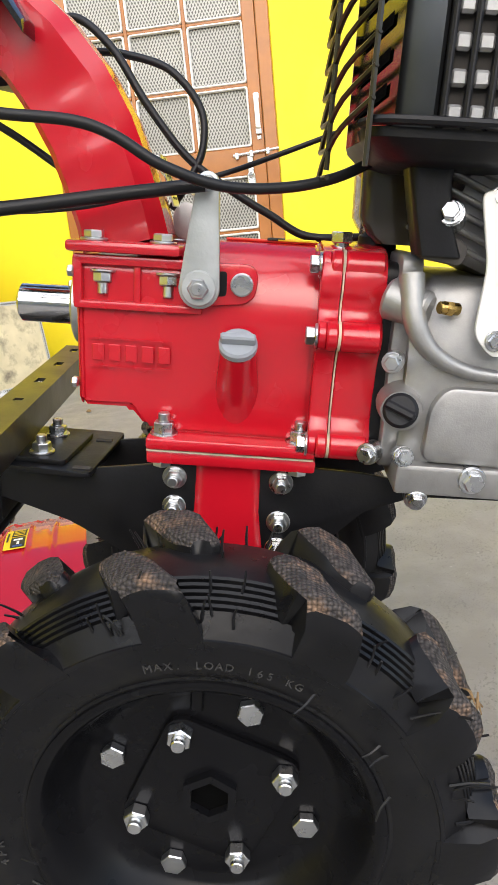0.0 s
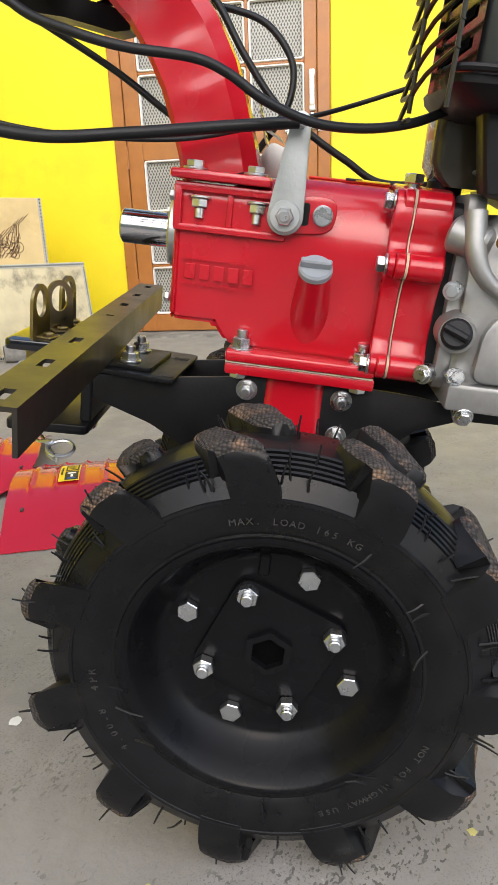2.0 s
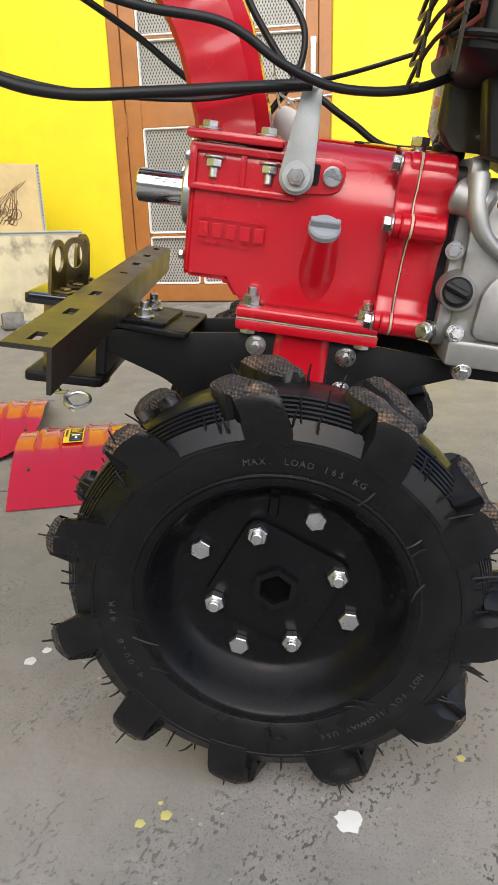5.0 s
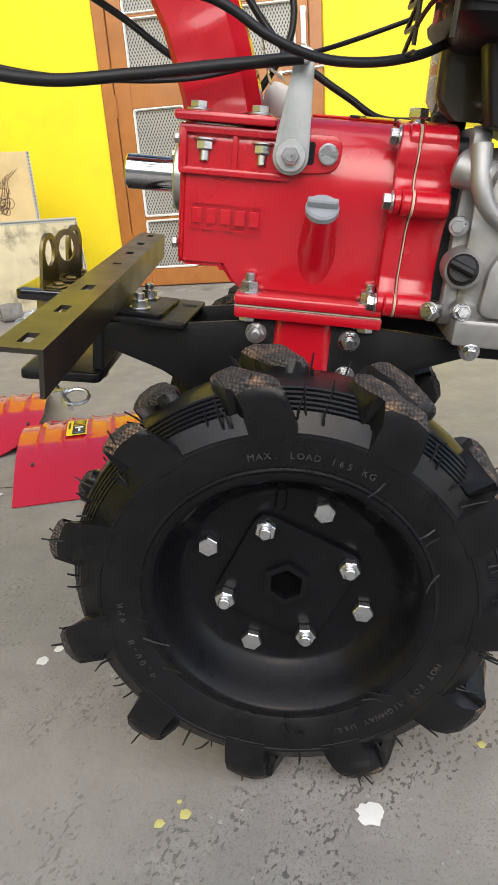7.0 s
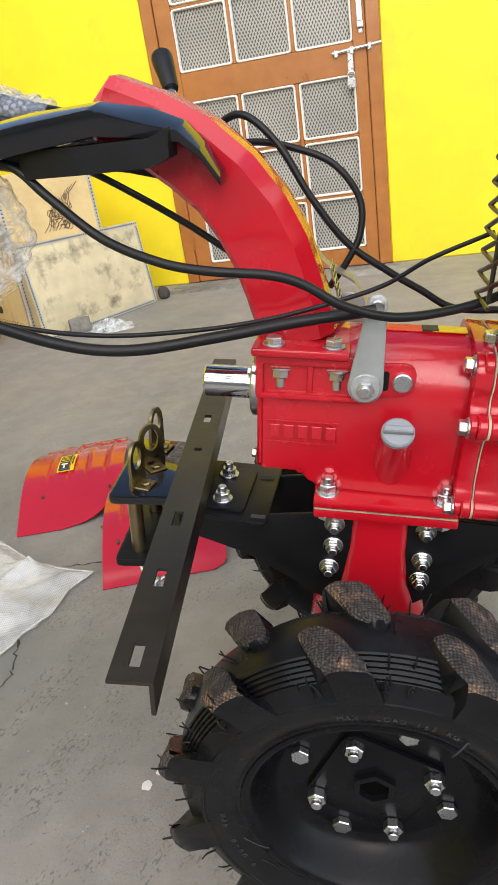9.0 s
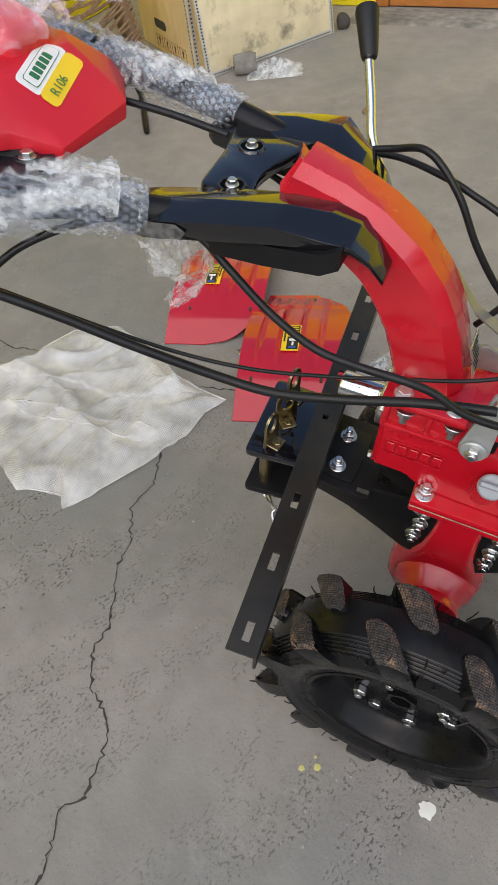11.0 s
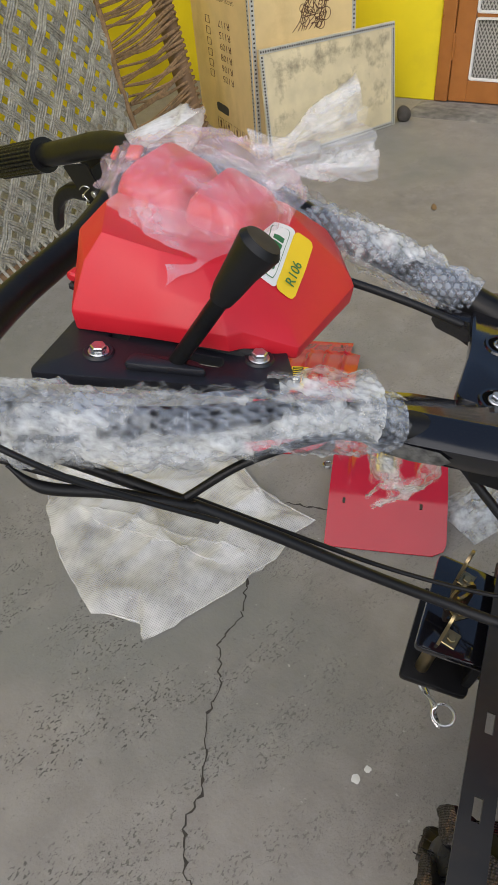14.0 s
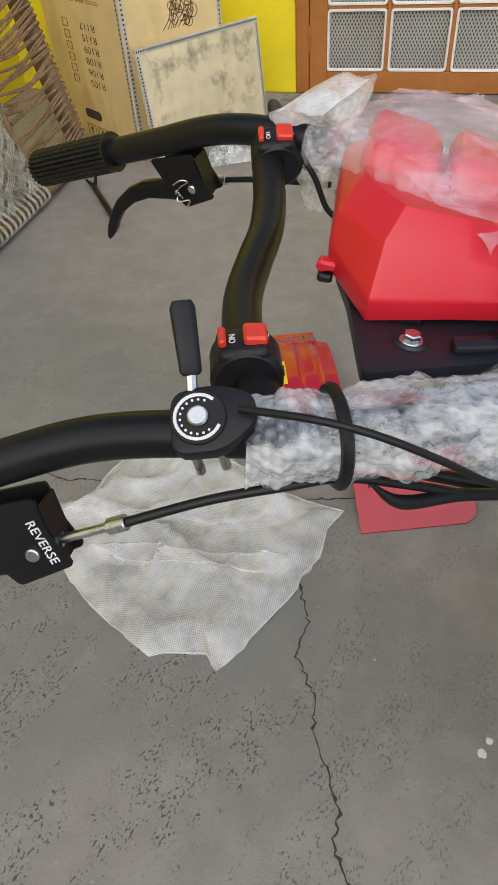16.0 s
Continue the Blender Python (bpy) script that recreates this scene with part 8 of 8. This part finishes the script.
# the loose sheet leaning on the crate
PM = Matrix.Translation((-1.727, 2.434, 0.002)) @ pose(0, 0, 0, 0, 0, 61.9) @ pose(0, 0, 0, -5.7, 0, 0)
pan = thing("plywood_sheet", PM, "weathered plywood lid leaning against the crate", "plywood sheet")
bm = B()
PW_, PH_ = 0.745, 0.467
prism(bm, [(0, 0.0), (PW_, 0.0), (PW_, PH_ - 0.02), (0, PH_)], 0.0, 0.012, 0.001)
part("board", bm, M_PLY_DIRTY, pan, "stained pale board")
edge_strip(pan, (0.0, -0.0005, PH_ - 0.010), (PW_, -0.0005, PH_ - 0.032), (0, -1, 0), 60)
edge_strip(pan, (PW_ - 0.008, -0.0005, 0.0), (PW_ - 0.008, -0.0005, PH_ - 0.045), (0, -1, 0), 34)
edge_strip(pan, (0.008, -0.0005, 0.0), (0.008, -0.0005, PH_ - 0.025), (0, -1, 0), 34)
edge_strip(pan, (0.02, -0.0005, 0.010), (PW_ - 0.02, -0.0005, 0.010), (0, -1, 0), 56)


# ---------------------------------------------------------------- the rope cot standing on its side
M_WOOD = mat("old grey-brown wood", (0.19, 0.115, 0.06), 0.75, var=0.3, scale=14, bump=0.5, bump_scale=40, stain=(0.10, 0.06, 0.03), stain_amt=0.6, stain_scale=9)
M_ROPE = mat("faded rope", (0.34, 0.325, 0.275), 0.9, var=0.45, scale=90, bump=0.6, bump_scale=500, stain=(0.18, 0.15, 0.11), stain_amt=0.6, stain_scale=20)
M_JUTE = mat("brown jute cord", (0.23, 0.145, 0.075), 0.9, var=0.45, scale=80, bump=0.6, bump_scale=400)
CM = Matrix.Translation((-2.10, -0.02, 0.035)) @ pose(0, 0, 0, 0, -13, 0)


def build_cot():
    ct = thing("rope_cot", CM, "old wooden rope cot stood on its side against the wall", "cot")
    Y0, Y1, Z1 = 0.55, 2.47, 1.02
    YW = 2.06

    def rail(nm, pts, r):
        b_ = B()
        tube(b_, pts, r, 12, n=8)
        return part(nm, b_, M_WOOD, ct, "rough turned wooden rail")
    low = rail("side_rail", [(0, Y0, 0.0), (0.004, 1.1, 0.004), (-0.003, 1.7, -0.002), (0.0, Y1 - 0.02, 0.0)], 0.028)
    rail("side_rail", [(0, Y0, Z1), (0.0, 1.5, Z1 - 0.006), (0.0, Y1 + 0.1, Z1)], 0.028)
    rail("end_rail", [(0, Y1, -0.03), (0.004, Y1 - 0.01, 0.3), (-0.004, Y1 + 0.012, 0.62), (0.0, Y1, Z1 + 0.03)], 0.042)
    rail("end_rail", [(0, Y0, 0.0), (0.0, Y0, Z1)], 0.03)
    b_ = B()
    tube(b_, [(0.08, Y1 + 0.02, 0.0), (-0.02, Y1 + 0.02, 0.0), (-0.20, Y1 + 0.02, 0.0)], [0.03, 0.036, 0.026], 14)
    part("leg", b_, M_WOOD, ct, "stubby wooden leg")
    b_ = B()
    tube(b_, [(0.06, Y1 + 0.02, Z1), (-0.2, Y1 + 0.02, Z1)], [0.03, 0.026], 14)
    part("leg", b_, M_WOOD, ct)
    # the tie bar that holds the web, laced to the end rail by cords
    b_ = B()
    tube(b_, [(0, YW, 0.02), (0.006, YW - 0.02, 0.35), (0.002, YW + 0.015, 0.7), (0, YW, Z1 - 0.02)], 0.011, 8)
    part("tie_rope", b_, M_JUTE, ct, "thick twisted tie rope")
    rnd_ = random.Random(21)
    for k in range(40):
        z = 0.02 + k * 0.0252
        za = z + rnd_.uniform(-0.065, 0.05)
        b_ = B()
        m_ = 2 if k % 3 else 3
        for j in range(m_):
            o = rnd_.uniform(-0.008, 0.008)
            tube(b_, [(0.008, YW, za + o), (0.004, (YW + Y1) / 2, (za + z) / 2 - 0.004 + o + rnd_.uniform(-0.008, 0.008)), (0.040, Y1 - 0.01, z + 0.03 + o), (0.032, Y1 + 0.034, z + 0.03), (-0.02, Y1 + 0.042, z + 0.028)], 0.0052, 6, n=4)
        part("lacing_cord", b_, M_JUTE, ct)
    # herringbone web: bands of four strands, over and under
    sx_ = 0.062
    def band(p, q, ph, nm):
        b2 = B()
        n_ = 18
        d_ = (q - p)
        s_ = Vector((0, -d_.z, d_.y)).normalized()
        for j in range(4):
            off = (j - 1.5) * 0.0098
            pts = []
            for i in range(n_ + 1):
                t = i / n_
                c = p + d_ * t + s_ * off
                dist = (d_ * t).length
                c.x += 0.0075 * math.sin(dist / sx_ * math.pi + ph)
                c += s_ * rnd_.uniform(-.0012, .0012)
                pts.append(c)
            tube(b2, pts, 0.0052, 5, smooth=False)
        part(nm, b2, M_ROPE, ct)

    def clip(z0, slope):
        # line z = z0 + slope * (y - Y0), kept inside the frame
        pts = []
        for y in (Y0 + 0.03, YW):
            z = z0 + slope * (y - Y0)
            pts.append([y, z])
        (ya, za), (yb, zb) = pts
        for lim in (0.02, Z1 - 0.02):
            for a, c in ((0, 1), (1, 0)):
                y_, z_ = pts[a]
                if (lim < 0.5 and z_ < lim) or (lim > 0.5 and z_ > lim):
                    pts[a][0] = Y0 + (lim - z0) / slope
                    pts[a][1] = lim
        if pts[0][0] >= pts[1][0] - 0.05:
            return None
        return Vector((0, *pts[0])), Vector((0, *pts[1]))
    for k in range(-18, 20):
        for sl in (1.0, -1.0):
            z0 = k * 0.0877 + (0.0 if sl > 0 else 1.2)
            r_ = clip(z0, sl)
            if r_ and r_[1].y > 1.15:
                if r_[0].y < 1.0:
                    t = (1.0 - r_[0].y) / (r_[1].y - r_[0].y)
                    r_ = (r_[0].lerp(r_[1], t), r_[1])
                band(r_[0], r_[1], (k % 2) * math.pi + (0 if sl > 0 else math.pi / 2), "web_band")
    for k in range(30):
        y = 1.0 + k * 0.036
        b_ = B()
        tube(b_, [(0.0, y + 0.012, 0.05), (0.032, y + 0.006, 0.012), (0.030, y, -0.018), (-0.02, y - 0.004, -0.03), (-0.033, y, 0.0), (0, y + 0.012, 0.05)], 0.0065, 6, n=4)
        part("binding_cord", b_, M_ROPE, ct)
    return ct


build_cot()

# ---------------------------------------------------------------- small loose things
bm = B()
d_, u_, w_ = axes(Vector((-0.27, 0.36, 0.0)))
tube(bm, [(-1.69, 1.85, 0.010), (-1.705, 1.872, 0.012), (-1.80, 2.0, 0.013), (-1.94, 2.185, 0.016)], [0.006, 0.012, 0.013, 0.011], 8, n=4)
for dx, dy, dz in ((-0.05, 0.035, 0.012), (-0.012, 0.06, 0.03)):
    tube(bm, [(-1.93, 2.175, 0.016), (-1.93 + dx * 0.6, 2.175 + dy * 0.6, 0.016 + dz * 0.4), (-1.93 + dx, 2.175 + dy, 0.016 + dz)], [0.010, 0.008, 0.005], 6, n=3)
thing_mesh("broken_bar", bm, M_BLACK, "dark broken bar with a forked end on the floor", "bar")
bm = B()
prism(bm, rounded([(0, -0.004), (0.058, -0.0035), (0.058, 0.0035), (0, 0.004)], 0.001, 2), 0.001, 0.005, 0.0006, axis='z')
tube(bm, [Vector((-0.009 + 0.010 * math.cos(radians(a)), 0.010 * math.sin(radians(a)), 0.003)) for a in range(50, 311, 20)], 0.0030, 8, smooth=False)
tube(bm, [Vector((0.066 + 0.009 * math.cos(radians(a)), 0.009 * math.sin(radians(a)), 0.003)) for a in range(-130, 131, 20)], 0.0028, 8, smooth=False)
thing_mesh("spanner", bm, M_ZINC, "small open-ended steel spanner on the concrete", "spanner", m=pose(-0.672, 0.772, 0.0, 0, 0, 18))


def leaf(x, y, yaw, s, lab):
    bm_ = B()
    o = [(0, 0), (0.012, 0.010), (0.035, 0.015), (0.062, 0.010), (0.085, 0), (0.06, -0.012), (0.03, -0.014), (0.01, -0.008)]
    c = bm_.verts.new((0.04 * s, 0, 0.012 * s))
    vs = [bm_.verts.new((a * s, b_ * s, 0.003 + 0.012 * abs(b_) * s * 20 * 0.02)) for a, b_ in o]
    for i in range(len(vs)):
        bm_.faces.new((vs[i], vs[(i + 1) % len(vs)], c))
    thing_mesh("dry_leaf", bm_, M_TWIG, lab, "leaf", m=pose(x, y, 0.001, 0, 0, yaw))


leaf(-0.885, 2.22, 110, 0.75, "curled dry brown leaf on the concrete")
M_GLASSY = film("clear pouch", (0.75, 0.78, 0.8), 0.2, 0.75, 0.12, 30, bump=1.0)


def pouch(x, y, yaw, s, lab, dark=True):
    t = thing("parts_pouch", pose(x, y, 0, 0, 0, yaw), lab, "plastic pouch")
    b_ = B()
    n_ = 16
    g = [[b_.verts.new(((i / n_ - 0.5) * 0.22 * s, (j / n_ - 0.5) * 0.15 * s, 0.004 + 0.05 * s * max(0, (1 - (2 * i / n_ - 1) ** 2) * (1 - (2 * j / n_ - 1) ** 2)) * (0.6 + 0.8 * noise.noise(Vector((i * 0.6, j * 0.6, x)))))) for j in range(n_ + 1)] for i in range(n_ + 1)]
    for i in range(n_):
        for j in range(n_):
            b_.faces.new((g[i][j], g[i + 1][j], g[i + 1][j + 1], g[i][j + 1]))
    part("film", b_, M_GLASSY, t, "clear film", 70)
    rnd_ = random.Random(int(abs(x) * 100))
    for k in range(9):
        b_ = B()
        p = Vector((rnd_.uniform(-.05, .05) * s, rnd_.uniform(-.035, .035) * s, 0.008))
        d = Vector((rnd_.uniform(-1, 1), rnd_.uniform(-1, 1), 0)).normalized()
        cyl(b_, p, p + d * 0.03 * s, 0.005 * s, seg=8)
        hexbolt(b_, p, -d, 0.009 * s, 0.007 * s, False)
        part("bolt", b_, M_ZINC if (k % 3 or not dark) else M_BLACK, t)
    return t


pouch(-1.45, 2.57, 25, 1.15, "clear pouch of bolts by the crate")
pouch(-0.300, 0.80, 60, 0.9, "clear pouch of small parts by the mudguard", False)
# round block and dark stone by the crate's foot
bm = B()
tube(bm, [(0, 0, 0.045), (0.04, 0.01, 0.045), (0.10, 0.02, 0.044)], [0.04, 0.045, 0.04], 16)
thing_mesh("stone", bm, M_STEP, "pale round stone by the crate", "stone", m=pose(-1.62, 2.50, 0, 0, 0, 20))
bm = B()
bmesh.ops.create_icosphere(bm, subdivisions=3, radius=0.036)
for v in bm.verts:
    v.co += v.normal * 0.015 * noise.noise(v.co * 16)
    v.co.z = max(v.co.z * 1.1, -0.032) + 0.032
thing_mesh("stone", bm, M_CRACK, "dark lump of stone at the plywood's corner", "stone", m=pose(-1.36, 3.16, 0))
# a twig caught behind the drawbar, paint splashes, grass on the tread
bm = B()
for k in range(5):
    pass
M_SPLASH = mat("dried white paint", (0.72, 0.72, 0.70), 0.6, var=0.06, scale=40)
M_SPLASH_Y = mat("dried yellow paint", (0.55, 0.50, 0.18), 0.6, var=0.1, scale=40)


def splash(x, y, r, mm, seed, lab):
    rnd_ = random.Random(seed)
    b_ = B()
    c = b_.verts.new((0, 0, 0.0022))
    vs = []
    for i in range(26):
        a = 2 * math.pi * i / 26
        q = r * (1 + 0.32 * noise.noise(Vector((math.cos(a) * 2, math.sin(a) * 2, seed))) + rnd_.uniform(-.1, .1))
        vs.append(b_.verts.new((q * math.cos(a), q * math.sin(a), 0.0014)))
    for i in range(26):
        b_.faces.new((c, vs[i], vs[(i + 1) % 26]))
    thing_mesh("paint_splash", b_, mm, lab, "paint spot", m=pose(x, y, 0), smooth=60)


splash(0.076, -0.070, 0.0125, M_SPLASH, 1, "white dried paint splash on the concrete")
splash(-0.118, -0.097, 0.0048, M_SPLASH_Y, 2, "yellow dried paint drop on the concrete")
splash(-0.096, -0.085, 0.0055, M_SPLASH_Y, 3, "yellow dried paint drop on the concrete")
splash(-0.331, 0.117, 0.008, M_SPLASH, 4, "white dried paint fleck on the concrete")
splash(-0.319, 0.140, 0.006, M_SPLASH, 5, "white dried paint fleck on the concrete")
splash(0.19, 0.02, 0.0045, M_SPLASH_Y, 6, "yellow dried paint drop on the concrete")
splash(-0.105, -0.072, 0.0025, M_SPLASH_Y, 7, "yellow dried paint drop on the concrete")
